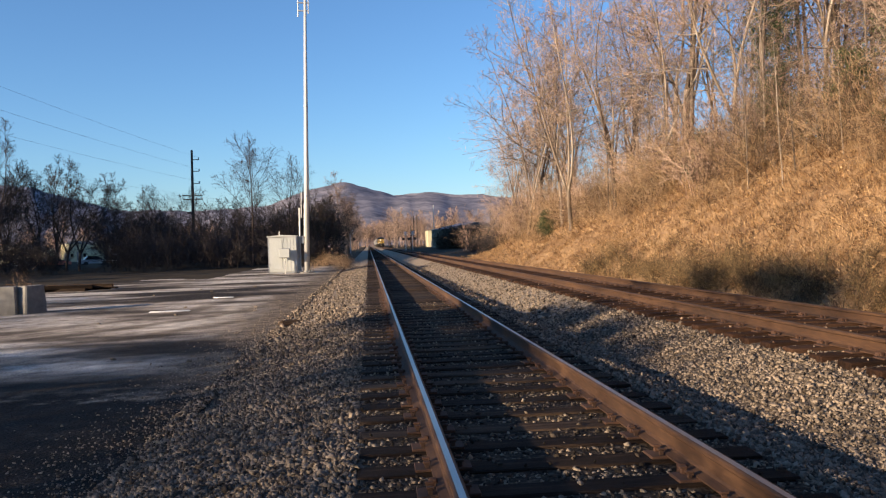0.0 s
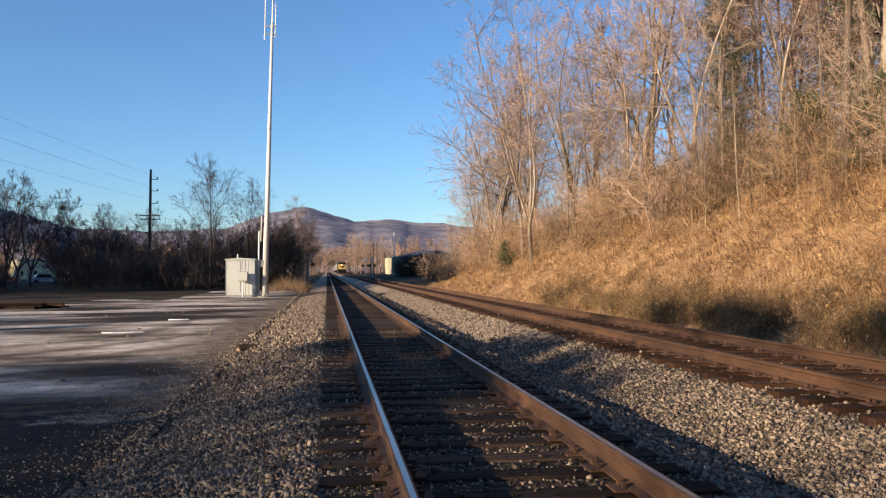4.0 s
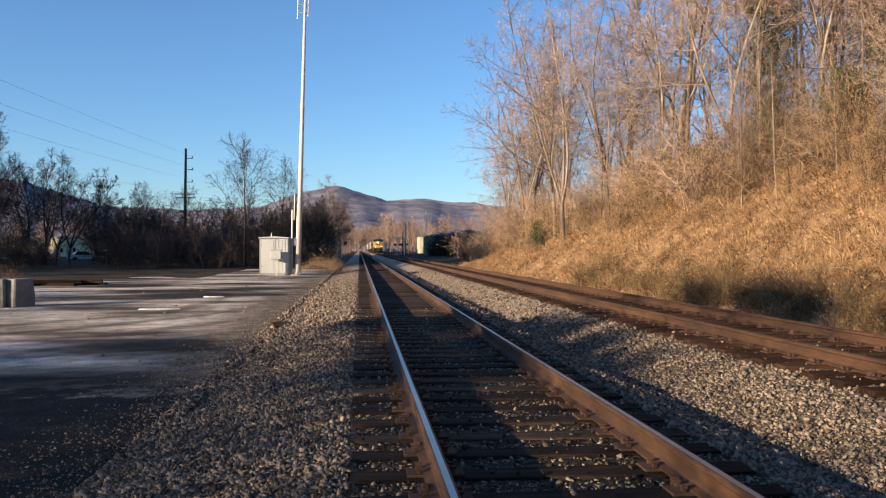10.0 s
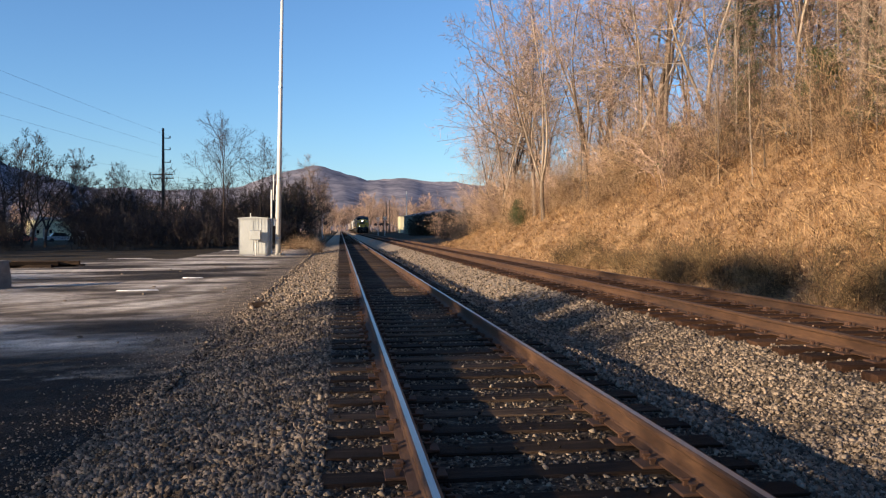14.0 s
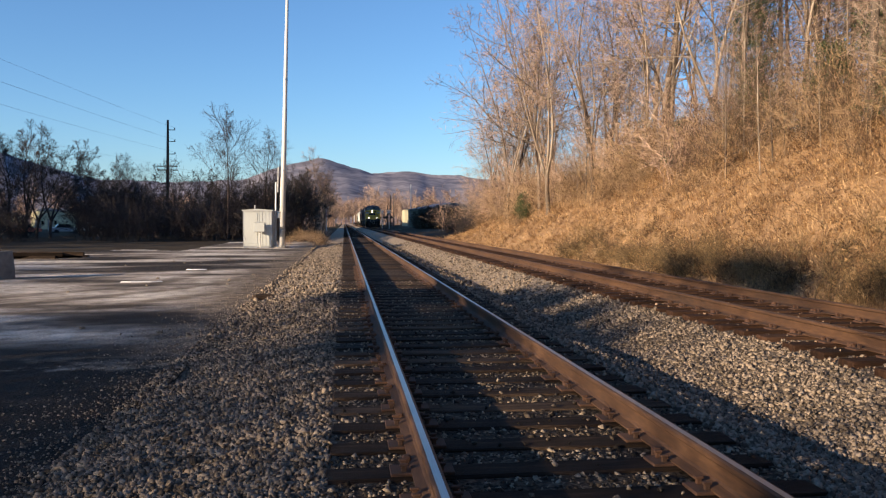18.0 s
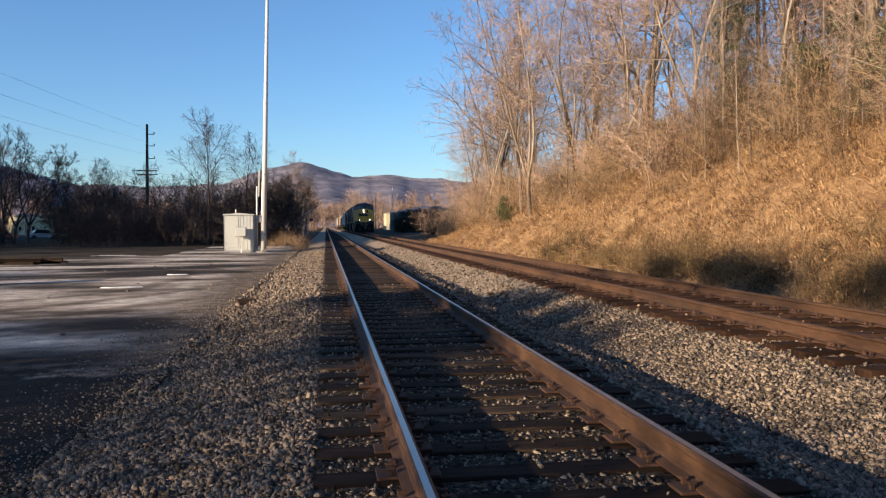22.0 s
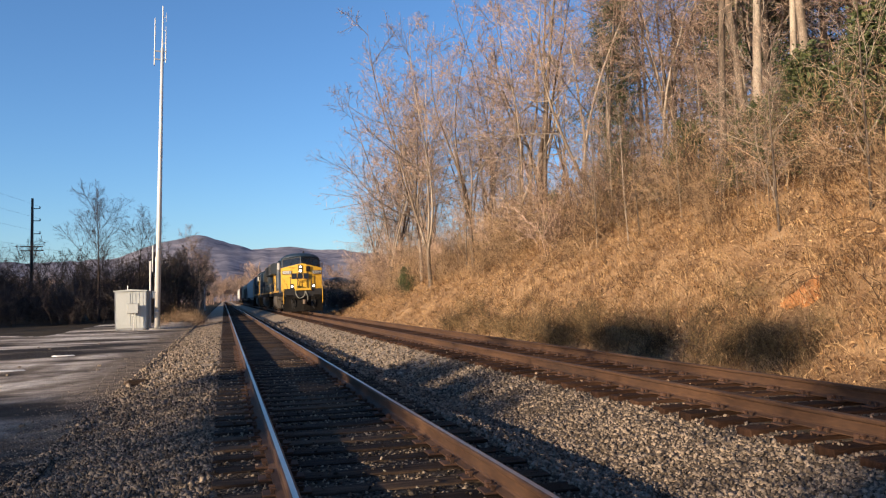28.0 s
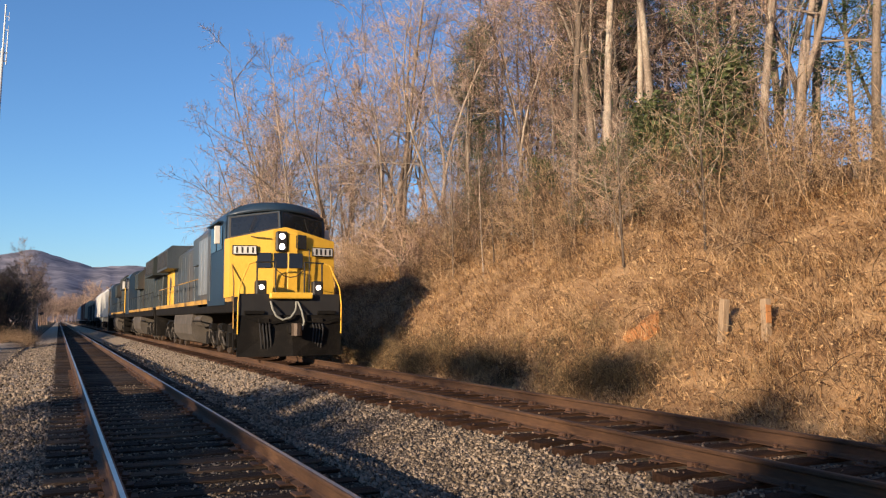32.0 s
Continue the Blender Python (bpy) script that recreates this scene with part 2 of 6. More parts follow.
# ---- mesh helpers ----
class Geo:
    """Collects vertices and faces of one mesh."""

    def __init__(self):
        self.v, self.f = [], []

    def add(self, verts, faces):
        o = len(self.v)
        self.v.extend(tuple(p) for p in verts)
        self.f.extend(tuple(i + o for i in q) for q in faces)
        return self

    def box(self, x0, x1, y0, y1, z0, z1, c=0.0):
        if c <= 0:
            v = [(x, y, z) for z in (z0, z1) for y in (y0, y1) for x in (x0, x1)]
            return self.add(v, [(0, 2, 3, 1), (4, 5, 7, 6), (0, 1, 5, 4), (2, 6, 7, 3), (0, 4, 6, 2), (1, 3, 7, 5)])
        c = min(c, (x1 - x0) * 0.45, (y1 - y0) * 0.45, (z1 - z0) * 0.45)
        idx, v = {}, []
        for sx in (0, 1):
            for sy in (0, 1):
                for sz in (0, 1):
                    px, py, pz = (x0, x1)[sx], (y0, y1)[sy], (z0, z1)[sz]
                    dx, dy, dz = (c, -c)[sx], (c, -c)[sy], (c, -c)[sz]
                    for ax, q in (("x", (px, py + dy, pz + dz)), ("y", (px + dx, py, pz + dz)), ("z", (px + dx, py + dy, pz))):
                        idx[sx, sy, sz, ax] = len(v)
                        v.append(q)
        f = []
        for s in (0, 1):
            f.append([idx[s, a, b, "x"] for a, b in ((0, 0), (1, 0), (1, 1), (0, 1))][::1 if s else -1])
            f.append([idx[a, s, b, "y"] for a, b in ((0, 0), (0, 1), (1, 1), (1, 0))][::1 if s else -1])
            f.append([idx[a, b, s, "z"] for a, b in ((0, 0), (1, 0), (1, 1), (0, 1))][::1 if s else -1])
        for a in (0, 1):
            for b in (0, 1):
                f.append((idx[a, b, 0, "x"], idx[a, b, 1, "x"], idx[a, b, 1, "y"], idx[a, b, 0, "y"]))
                f.append((idx[a, 0, b, "x"], idx[a, 1, b, "x"], idx[a, 1, b, "z"], idx[a, 0, b, "z"]))
                f.append((idx[0, a, b, "y"], idx[1, a, b, "y"], idx[1, a, b, "z"], idx[0, a, b, "z"]))
                for s in (0, 1):
                    f.append((idx[a, b, s, "x"], idx[a, b, s, "y"], idx[a, b, s, "z"]))
        return self.add(v, f)

    def cyl(self, p0, p1, r0, r1=None, n=10, caps=True):
        return self.tube([p0, p1], [r0, r0 if r1 is None else r1], n, caps)

    def tube(self, path, radii, n=8, caps=True):
        pts = [Vector(p) for p in path]
        o = len(self.v)
        up = None
        for i, p in enumerate(pts):
            d = (pts[min(i + 1, len(pts) - 1)] - pts[max(i - 1, 0)]).normalized()
            if up is None:
                up = d.orthogonal().normalized()
            up = (up - d * up.dot(d))
            up = up.normalized() if up.length > 1e-6 else d.orthogonal().normalized()
            w = d.cross(up)
            r = radii[i] if isinstance(radii, (list, tuple)) else radii
            for j in range(n):
                a = 2 * math.pi * j / n
                self.v.append(tuple(p + (up * math.cos(a) + w * math.sin(a)) * r))
        for i in range(len(pts) - 1):
            for j in range(n):
                k = (j + 1) % n
                self.f.append((o + i * n + j, o + i * n + k, o + (i + 1) * n + k, o + (i + 1) * n + j))
        if caps:
            self.f.append(tuple(o + j for j in range(n))[::-1])
            self.f.append(tuple(o + (len(pts) - 1) * n + j for j in range(n)))
        return self

    def prism(self, outline, axis, a, b):
        """The outline, in the two axes other than axis, drawn out from a to b."""
        def at(u, w, t):
            return (t, u, w) if axis == "x" else (u, t, w) if axis == "y" else (u, w, t)
        n = len(outline)
        v = [at(u, w, a) for u, w in outline] + [at(u, w, b) for u, w in outline]
        f = [(i, (i + 1) % n, n + (i + 1) % n, n + i) for i in range(n)]
        f += [tuple(range(n))[::-1], tuple(range(n, 2 * n))]
        return self.add(v, f)

    def mesh(self, name, material, smooth=False):
        m = bpy.data.meshes.new(name)
        m.from_pydata(self.v, [], self.f)
        if material:
            m.materials.append(material)
        if smooth:
            m.polygons.foreach_set("use_smooth", [True] * len(m.polygons))
        fix = bmesh.new()
        fix.from_mesh(m)
        bmesh.ops.recalc_face_normals(fix, faces=fix.faces)
        fix.to_mesh(m)
        fix.free()
        return m


def raw_mesh(name, verts, faces, material, smooth=False):
    """A mesh from numpy arrays; all faces have the same number of corners."""
    m = bpy.data.meshes.new(name)
    nf, c = faces.shape
    m.vertices.add(len(verts))
    m.vertices.foreach_set("co", np.ascontiguousarray(verts, dtype=np.float32).ravel())
    m.loops.add(nf * c)
    m.loops.foreach_set("vertex_index", np.ascontiguousarray(faces, dtype=np.int32).ravel())
    m.polygons.add(nf)
    m.polygons.foreach_set("loop_start", np.arange(0, nf * c, c, dtype=np.int32))
    if smooth:
        m.polygons.foreach_set("use_smooth", np.ones(nf, dtype=bool))
    m.materials.append(material)
    m.update(calc_edges=True)
    return m


def frusta(p0, p1, r0, r1, n=3):
    """Many thin round pieces at once: vertices and quads."""
    p0, p1 = np.asarray(p0, float), np.asarray(p1, float)
    r0, r1 = np.asarray(r0, float)[:, None], np.asarray(r1, float)[:, None]
    d = p1 - p0
    d /= np.maximum(np.linalg.norm(d, axis=1, keepdims=True), 1e-9)
    ref = np.where(np.abs(d[:, 2:3]) < 0.9, [[0.0, 0, 1]], [[1.0, 0, 0]])
    u = np.cross(d, ref)
    u /= np.linalg.norm(u, axis=1, keepdims=True)
    w = np.cross(d, u)
    rings = []
    for p, r in ((p0, r0), (p1, r1)):
        for j in range(n):
            a = 2 * math.pi * j / n
            rings.append(p + (u * math.cos(a) + w * math.sin(a)) * r)
    v = np.stack(rings, 1).reshape(-1, 3)
    base = np.arange(len(p0))[:, None, None] * 2 * n
    q = np.array([[j, (j + 1) % n, n + (j + 1) % n, n + j] for j in range(n)])[None]
    return v, (base + q).reshape(-1, 4)


def part(name, geo, material, parent, label="", smooth=False, at=None):
    """Links a mesh as one part under a thing or another part."""
    me = geo.mesh(name, material, smooth) if isinstance(geo, Geo) else geo
    ob = new(name, me)
    ob.parent = parent
    if at is not None:
        ob.matrix_basis = at
    if label:
        ob["label"] = label
    return ob


def thing(name, label, category, at=None, group="", kind=""):
    ob = tagged(new(name), label, category, group, kind)
    ob.empty_display_size = 0.2
    if at is not None:
        ob.matrix_basis = at
    return ob


def single(name, geo, material, label, category, at=None, group="", kind="", smooth=False):
    me = geo.mesh(name, material, smooth) if isinstance(geo, Geo) else geo
    ob = tagged(new(name, me), label, category, group, kind)
    if at is not None:
        ob.matrix_basis = at
    return ob


def lerp_table(x, table):
    xs, ys = zip(*table)
    return float(np.interp(x, xs, ys))


# ---- the lie of the land ----
T1, T2 = 1.2, 6.0            # centre lines of the two tracks
Z1, Z2 = 0.0, 0.11           # their rail tops
TOE, CREST = 8.9, 14.0       # foot and brow of the bank beside the second track
BROW = [(-60, 3.0), (0, 3.3), (12, 3.6), (25, 3.8), (43, 3.4), (60, 2.9), (66, 2.5), (73, 0.9), (80, 0.15), (100, 0.0), (4000, 0.0)]
BED = [(-3.4, -0.64), (-2.4, -0.50), (-1.8, -0.415), (-0.35, -0.215), (-0.1, -0.198), (2.5, -0.198), (2.75, -0.24), (3.35, -0.42), (3.6, -0.42),
       (4.3, -0.24), (4.68, -0.148), (5.0, -0.115), (7.0, -0.115), (7.3, -0.17), (7.55, -0.21), (8.4, -0.38), (9.3, -0.45)]


def bump_noise(x, y, s, seed=0.0):
    return noise.noise((x / s, y / s, seed))


def smooth(u):
    u = max(0.0, min(1.0, u))
    return u * u * (3 - 2 * u)


def bank_z(x, y):
    top = lerp_table(y, BROW)
    u = (x - TOE) / (CREST - TOE)
    if u <= 0:
        return -0.36
    if u < 1:
        z = -0.36 + (top + 0.36) * (1.12 * u - 0.12 * u * u * u)
    else:
        over = min(x - CREST, 34)
        z = top + over * 0.24 * (top / 3.8)
    rough = 0.16 * bump_noise(x, y, 1.7) + 0.22 * bump_noise(x, y, 4.5, 3)
    return z + rough * min(1, u * 4) * min(1, top + 0.2)


def ground_z(x, y):
    if x >= TOE - 0.4:
        return bank_z(x, y)
    if x > -1.75:
        return -0.55
    z = -0.42 + 0.0015 * max(0, min(60, y)) + 0.02 * bump_noise(x, y, 2.2) + 0.03 * bump_noise(x, y, 7, 2)
    # the steep wooded hill that shades the far side of the lot
    z += 58 * smooth((y - 24) / 14) * smooth((168 - y) / 26) * math.exp(-((x + 150) / 26) ** 2)
    if x < -14:
        z += 0.15 * bump_noise(x, y, 9, 5) * min(1, (-14 - x) / 10)
    return z


def ground_sheet():
    xs = np.concatenate([[-3000, -1500, -700, -350, -260, -220, -195, -180, -165, -155, -150, -145, -135, -120, -105, -90], np.arange(-75, -24, 4), np.arange(-24, -1.76, 0.35), [-1.8, -1.7],
                         [TOE - 0.5], np.arange(TOE - 0.3, 17, 0.28), np.arange(17, 30, 1.0), np.arange(30, 60, 5), [75, 110, 200, 400, 800, 1600, 3000]])
    ys = np.concatenate([[-3000, -1200, -500, -200, -100, -60], np.arange(-40, 2, 2.5), np.arange(2, 34, 0.35), np.arange(34, 64, 0.8),
                         np.arange(64, 150, 3), np.arange(150, 320, 12), [350, 450, 600, 900, 1500, 3000]])
    nx, ny = len(xs), len(ys)
    v = np.array([(x, y, ground_z(x, y)) for y in ys for x in xs])
    i = np.arange(nx * (ny - 1)).reshape(ny - 1, nx)[:, :-1].ravel()
    f = np.stack([i, i + 1, i + 1 + nx, i + nx], 1)
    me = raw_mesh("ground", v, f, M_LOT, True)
    me.materials.append(M_BANK)
    cx = v[f][:, :, 0].mean(1)
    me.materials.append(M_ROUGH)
    cy = v[f][:, :, 1].mean(1)
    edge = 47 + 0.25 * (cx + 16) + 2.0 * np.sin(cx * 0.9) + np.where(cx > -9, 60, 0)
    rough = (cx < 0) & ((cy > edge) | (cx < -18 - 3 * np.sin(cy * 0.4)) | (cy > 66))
    # past the bank's end the dark grass colour stands in for the hollow's shade
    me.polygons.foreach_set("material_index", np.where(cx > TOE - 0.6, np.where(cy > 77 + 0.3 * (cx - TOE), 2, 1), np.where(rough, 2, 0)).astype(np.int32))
    return tagged(new("ground", me), "packed grey gravel lot and leaf-strewn earth bank", "ground", kind="structure")


def lot_material():
    m, n, k, p = nodes_of("gravel_lot")
    pos = n.new("ShaderNodeNewGeometry").outputs["Position"]
    mp = n.new("ShaderNodeMapping")
    mp.inputs["Scale"].default_value = (0.16, 0.36, 1)
    mp.inputs["Rotation"].default_value = (0, 0, radians(-25))
    k.new(pos, mp.inputs["Vector"])
    big, mid, fine = (n.new("ShaderNodeTexNoise") for _ in range(3))
    for t, s, d in ((big, 1.0, 5), (mid, 3.0, 6), (fine, 30.0, 4)):
        t.inputs["Scale"].default_value, t.inputs["Detail"].default_value = s, d
    k.new(mp.outputs[0], big.inputs["Vector"]), k.new(pos, mid.inputs["Vector"]), k.new(pos, fine.inputs["Vector"])
    base = ramp_node(n, [(0.03, 0.023, 0.017), (0.13, 0.107, 0.083), (0.36, 0.315, 0.265), (0.60, 0.55, 0.475)], 0.37, 0.57)
    k.new(big.outputs["Fac"], base.inputs["Fac"])
    grit = ramp_node(n, [(0.30, 0.27, 0.24), (0.95, 0.94, 0.93), (1.5, 1.45, 1.4)], 0.34, 0.66)
    mixn = n.new("ShaderNodeMix")
    mixn.inputs["Factor"].default_value = 0.55
    k.new(mid.outputs["Fac"], mixn.inputs["A"]), k.new(fine.outputs["Fac"], mixn.inputs["B"])
    k.new(mixn.outputs["Result"], grit.inputs["Fac"])
    mul = n.new("ShaderNodeMix")
    mul.data_type, mul.blend_type = "RGBA", "MULTIPLY"
    mul.inputs["Factor"].default_value = 1.0
    k.new(base.outputs["Color"], mul.inputs["A"]), k.new(grit.outputs["Color"], mul.inputs["B"])
    # wheel tracks that swing round towards the mast
    ring = n.new("ShaderNodeMapping")
    ring.inputs["Location"].default_value, ring.inputs["Scale"].default_value = (14.0, -26.0, 0), (1, 1, 0)
    rad = n.new("ShaderNodeVectorMath")
    rad.operation = "LENGTH"
    k.new(pos, ring.inputs["Vector"]), k.new(ring.outputs[0], rad.inputs[0])
    sway = n.new("ShaderNodeMath")
    sway.operation, sway.inputs[1].default_value = "MULTIPLY_ADD", 2.6
    k.new(big.outputs["Fac"], sway.inputs[0]), k.new(rad.outputs["Value"], sway.inputs[2])
    wave = n.new("ShaderNodeMath")
    wave.operation, wave.inputs[1].default_value = "MULTIPLY", 3.6
    sine = n.new("ShaderNodeMath")
    sine.operation = "SINE"
    k.new(sway.outputs[0], wave.inputs[0]), k.new(wave.outputs[0], sine.inputs[0])
    rut = n.new("ShaderNodeMapRange")
    rut.inputs["From Min"].default_value, rut.inputs["From Max"].default_value, rut.inputs["To Max"].default_value = 0.1, 0.95, 0.72
    k.new(sine.outputs[0], rut.inputs["Value"])
    band = n.new("ShaderNodeMapRange")
    band.interpolation_type = "SMOOTHSTEP"
    band.inputs["From Min"].default_value, band.inputs["From Max"].default_value = 7.0, 10.5
    k.new(rad.outputs["Value"], band.inputs["Value"])
    fade = n.new("ShaderNodeMapRange")
    fade.interpolation_type = "SMOOTHSTEP"
    fade.inputs["From Min"].default_value, fade.inputs["From Max"].default_value = 18.0, 14.0
    k.new(rad.outputs["Value"], fade.inputs["Value"])
    lane = n.new("ShaderNodeMath")
    lane.operation = "MULTIPLY"
    k.new(fade.outputs[0], lane.inputs[0]), k.new(band.outputs[0], lane.inputs[1])
    ruts = n.new("ShaderNodeMath")
    ruts.operation = "MULTIPLY"
    k.new(rut.outputs[0], ruts.inputs[0]), k.new(lane.outputs[0], ruts.inputs[1])
    track = n.new("ShaderNodeMix")
    track.data_type, track.blend_type = "RGBA", "MULTIPLY"
    track.inputs["B"].default_value = (0.30, 0.26, 0.22, 1)
    k.new(ruts.outputs[0], track.inputs["Factor"]), k.new(mul.outputs["Result"], track.inputs["A"])
    # tan gravel trodden out from the foot of the ballast
    strip = n.new("ShaderNodeSeparateXYZ")
    k.new(pos, strip.inputs[0])
    wob = n.new("ShaderNodeMath")
    wob.operation, wob.inputs[1].default_value = "MULTIPLY_ADD", 6.0
    k.new(big.outputs["Fac"], wob.inputs[0]), k.new(strip.outputs["X"], wob.inputs[2])
    reach = n.new("ShaderNodeMapRange")
    reach.inputs["From Min"].default_value, reach.inputs["From Max"].default_value = -0.6, 0.8
    k.new(wob.outputs[0], reach.inputs["Value"])
    tan = ramp_node(n, [(0.045, 0.034, 0.025), (0.15, 0.115, 0.082), (0.36, 0.285, 0.205)], 0.36, 0.66)
    k.new(mixn.outputs["Result"], tan.inputs["Fac"])
    rim = n.new("ShaderNodeMix")
    rim.data_type = "RGBA"
    k.new(reach.outputs[0], rim.inputs["Factor"])
    k.new(track.outputs["Result"], rim.inputs["A"]), k.new(tan.outputs["Color"], rim.inputs["B"])
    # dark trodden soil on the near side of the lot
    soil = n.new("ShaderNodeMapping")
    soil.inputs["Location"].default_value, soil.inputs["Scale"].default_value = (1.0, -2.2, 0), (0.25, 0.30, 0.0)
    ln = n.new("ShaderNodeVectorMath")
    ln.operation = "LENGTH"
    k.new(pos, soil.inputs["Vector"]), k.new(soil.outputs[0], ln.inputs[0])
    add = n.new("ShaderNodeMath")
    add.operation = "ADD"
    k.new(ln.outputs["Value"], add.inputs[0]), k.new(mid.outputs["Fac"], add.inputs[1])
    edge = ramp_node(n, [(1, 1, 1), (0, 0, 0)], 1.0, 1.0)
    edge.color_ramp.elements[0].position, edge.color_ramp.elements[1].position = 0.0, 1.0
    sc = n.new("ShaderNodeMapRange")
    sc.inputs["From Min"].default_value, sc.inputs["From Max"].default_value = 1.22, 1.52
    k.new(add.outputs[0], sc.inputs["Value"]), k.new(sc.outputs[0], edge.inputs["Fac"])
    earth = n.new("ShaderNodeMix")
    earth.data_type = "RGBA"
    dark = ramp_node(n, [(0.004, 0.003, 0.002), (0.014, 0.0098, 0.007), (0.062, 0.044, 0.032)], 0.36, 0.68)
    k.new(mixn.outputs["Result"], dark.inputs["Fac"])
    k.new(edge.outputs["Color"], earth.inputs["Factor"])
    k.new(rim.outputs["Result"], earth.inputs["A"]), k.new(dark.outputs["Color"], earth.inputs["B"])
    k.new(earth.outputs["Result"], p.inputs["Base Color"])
    p.inputs["Roughness"].default_value = 0.9
    p.inputs["Specular IOR Level"].default_value = 0.2
    bn = n.new("ShaderNodeBump")
    bn.inputs["Strength"].default_value, bn.inputs["Distance"].default_value = 1.0, 0.05
    k.new(mixn.outputs["Result"], bn.inputs["Height"])
    k.new(bn.outputs["Normal"], p.inputs["Normal"])
    return m


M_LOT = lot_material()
M_BANK = mat("leafy_bank_soil", [(0.10, 0.055, 0.026), (0.23, 0.13, 0.06), (0.38, 0.235, 0.115), (0.46, 0.31, 0.17)], 0.95, 0, 1.1, 22, 0.9, world_space=True, depth=0.05)
ground_sheet()


# ---- ballast bed ----
def bed_z(x, y=0.0):
    between = -0.1 < x < 2.5 or 4.7 < x < 7.3
    z = lerp_table(x, BED) - (0.008 * smooth((17 - y) / 6) if -0.1 < x < 2.5 else 0)
    edge = max(0.0, min(1.0, (-1.1 - x) / 1.0))
    return z + (0.2 if between else 1.0) * (0.025 * bump_noise(x, y, 0.5) + 0.03 * bump_noise(x, y, 1.6, 4)) + edge * 0.05 * bump_noise(x, y, 2.3, 7)


def ballast_bed():
    xs = np.arange(-3.35, 9.31, 0.15)
    ys = np.concatenate([np.arange(-20, 2, 1.0), np.arange(2, 30, 0.2), np.arange(30, 90, 0.8), np.arange(90, 1001, 10)])
    nx, ny = len(xs), len(ys)
    v = np.array([(x, y, bed_z(x, y)) for y in ys for x in xs])
    i = np.arange(nx * (ny - 1)).reshape(ny - 1, nx)[:, :-1].ravel()
    f = np.stack([i, i + 1, i + 1 + nx, i + nx], 1)
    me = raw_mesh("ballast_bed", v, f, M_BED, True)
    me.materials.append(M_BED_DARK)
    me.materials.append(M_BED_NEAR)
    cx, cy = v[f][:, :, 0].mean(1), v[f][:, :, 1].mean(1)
    # near faces take the bed with shade in its colour, with a ragged edge
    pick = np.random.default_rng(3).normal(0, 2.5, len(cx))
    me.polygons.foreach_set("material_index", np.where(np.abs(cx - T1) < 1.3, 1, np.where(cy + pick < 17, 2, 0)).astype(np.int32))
    return tagged(new("ballast_bed", me), "grey crushed-stone ballast bed under both tracks", "ballast", kind="structure")


ballast_bed()


def loose_stones(name, label, count, area, size, seed, density=None, stone=None):
    """Loose crushed stones scattered on the bed, joined."""
    rng = np.random.default_rng(seed)
    box = np.array([(x, y, z) for z in (-0.62, 0.62) for y in (-0.62, 0.62) for x in (-0.62, 0.62)])
    tri = np.array([(0, 2, 3), (0, 3, 1), (4, 5, 7), (4, 7, 6), (0, 1, 5), (0, 5, 4), (2, 6, 7), (2, 7, 3), (0, 4, 6), (0, 6, 2), (1, 3, 7), (1, 7, 5)])
    x0, x1, y0, y1 = area
    px = rng.uniform(x0, x1, count)
    strays = (rng.uniform(0, 1, count) < 0.09) & (stone is None)
    px = np.where(strays, x0 + 0.5 - np.abs(rng.normal(0, 0.6, count)), px)
    u = rng.uniform(0, 1, count)
    py = y0 * (y1 / y0) ** u if density else y0 + (y1 - y0) * u
    s = rng.uniform(size[0], size[1], count) * np.where(strays, 0.5, 1.0)
    keep = np.ones(count, bool)
    for centre, half in ((T1, 1.3), (T2, 1.3)):
        on = np.abs(px - centre) < half
        phase = ((py - 0.3) % 0.53) / 0.53
        keep &= ~(on & (phase < 0.46) & (rng.uniform(0, 1, count) > 0.035))
        for off in (-0.755, 0.755):
            keep &= np.abs(px - centre - off) > 0.11
    keep &= (px > x1 - 0.001) | (px < x0 + 0.42) | (np.abs(px - T1) > 1.3) | (stone is not None)
    inside = (np.abs(px - T1) < 1.3) | (np.abs(px - T2) < 1.3)
    keep &= ~inside | (rng.uniform(0, 1, count) < 0.75)
    s = np.where(inside, s * 0.8, s)
    px, py, s = px[keep], py[keep], s[keep]
    n = len(px)
    pz = np.array([max(bed_z(a, b), ground_z(a, b) if a < -1.75 else -9) for a, b in zip(px, py)]) + s * rng.uniform(-0.15, 0.45, n)
    tied = ((np.abs(px - T1) < 1.3) | (np.abs(px - T2) < 1.3)) & (((py - 0.3) % 0.53) / 0.53 < 0.46)
    pz = np.where(tied, np.where(px < 4, Z1, Z2) - 0.178 + s * 0.15, pz)
    pz = np.where(((np.abs(px - T1) < 1.35) | (np.abs(px - T2) < 1.35)) & ~tied, pz - 0.004, pz)
    q = rng.normal(size=(n, 4))
    q /= np.linalg.norm(q, axis=1, keepdims=True)
    w, a, b, c = q.T
    rot = np.stack([1 - 2 * (b * b + c * c), 2 * (a * b - c * w), 2 * (a * c + b * w), 2 * (a * b + c * w), 1 - 2 * (a * a + c * c), 2 * (b * c - a * w),
                    2 * (a * c - b * w), 2 * (b * c + a * w), 1 - 2 * (a * a + b * b)], 1).reshape(n, 3, 3)
    shape = box[None] * rng.uniform(0.55, 1.35, (n, 8, 1)) * rng.uniform(0.38, 1.35, (n, 1, 3)) + rng.normal(0, 0.15, (n, 8, 3))
    v = np.einsum("nij,nkj->nki", rot, shape * s[:, None, None]) + np.stack([px, py, pz], 1)[:, None]
    f = (np.arange(n)[:, None, None] * 8 + tri[None]).reshape(-1, 3)
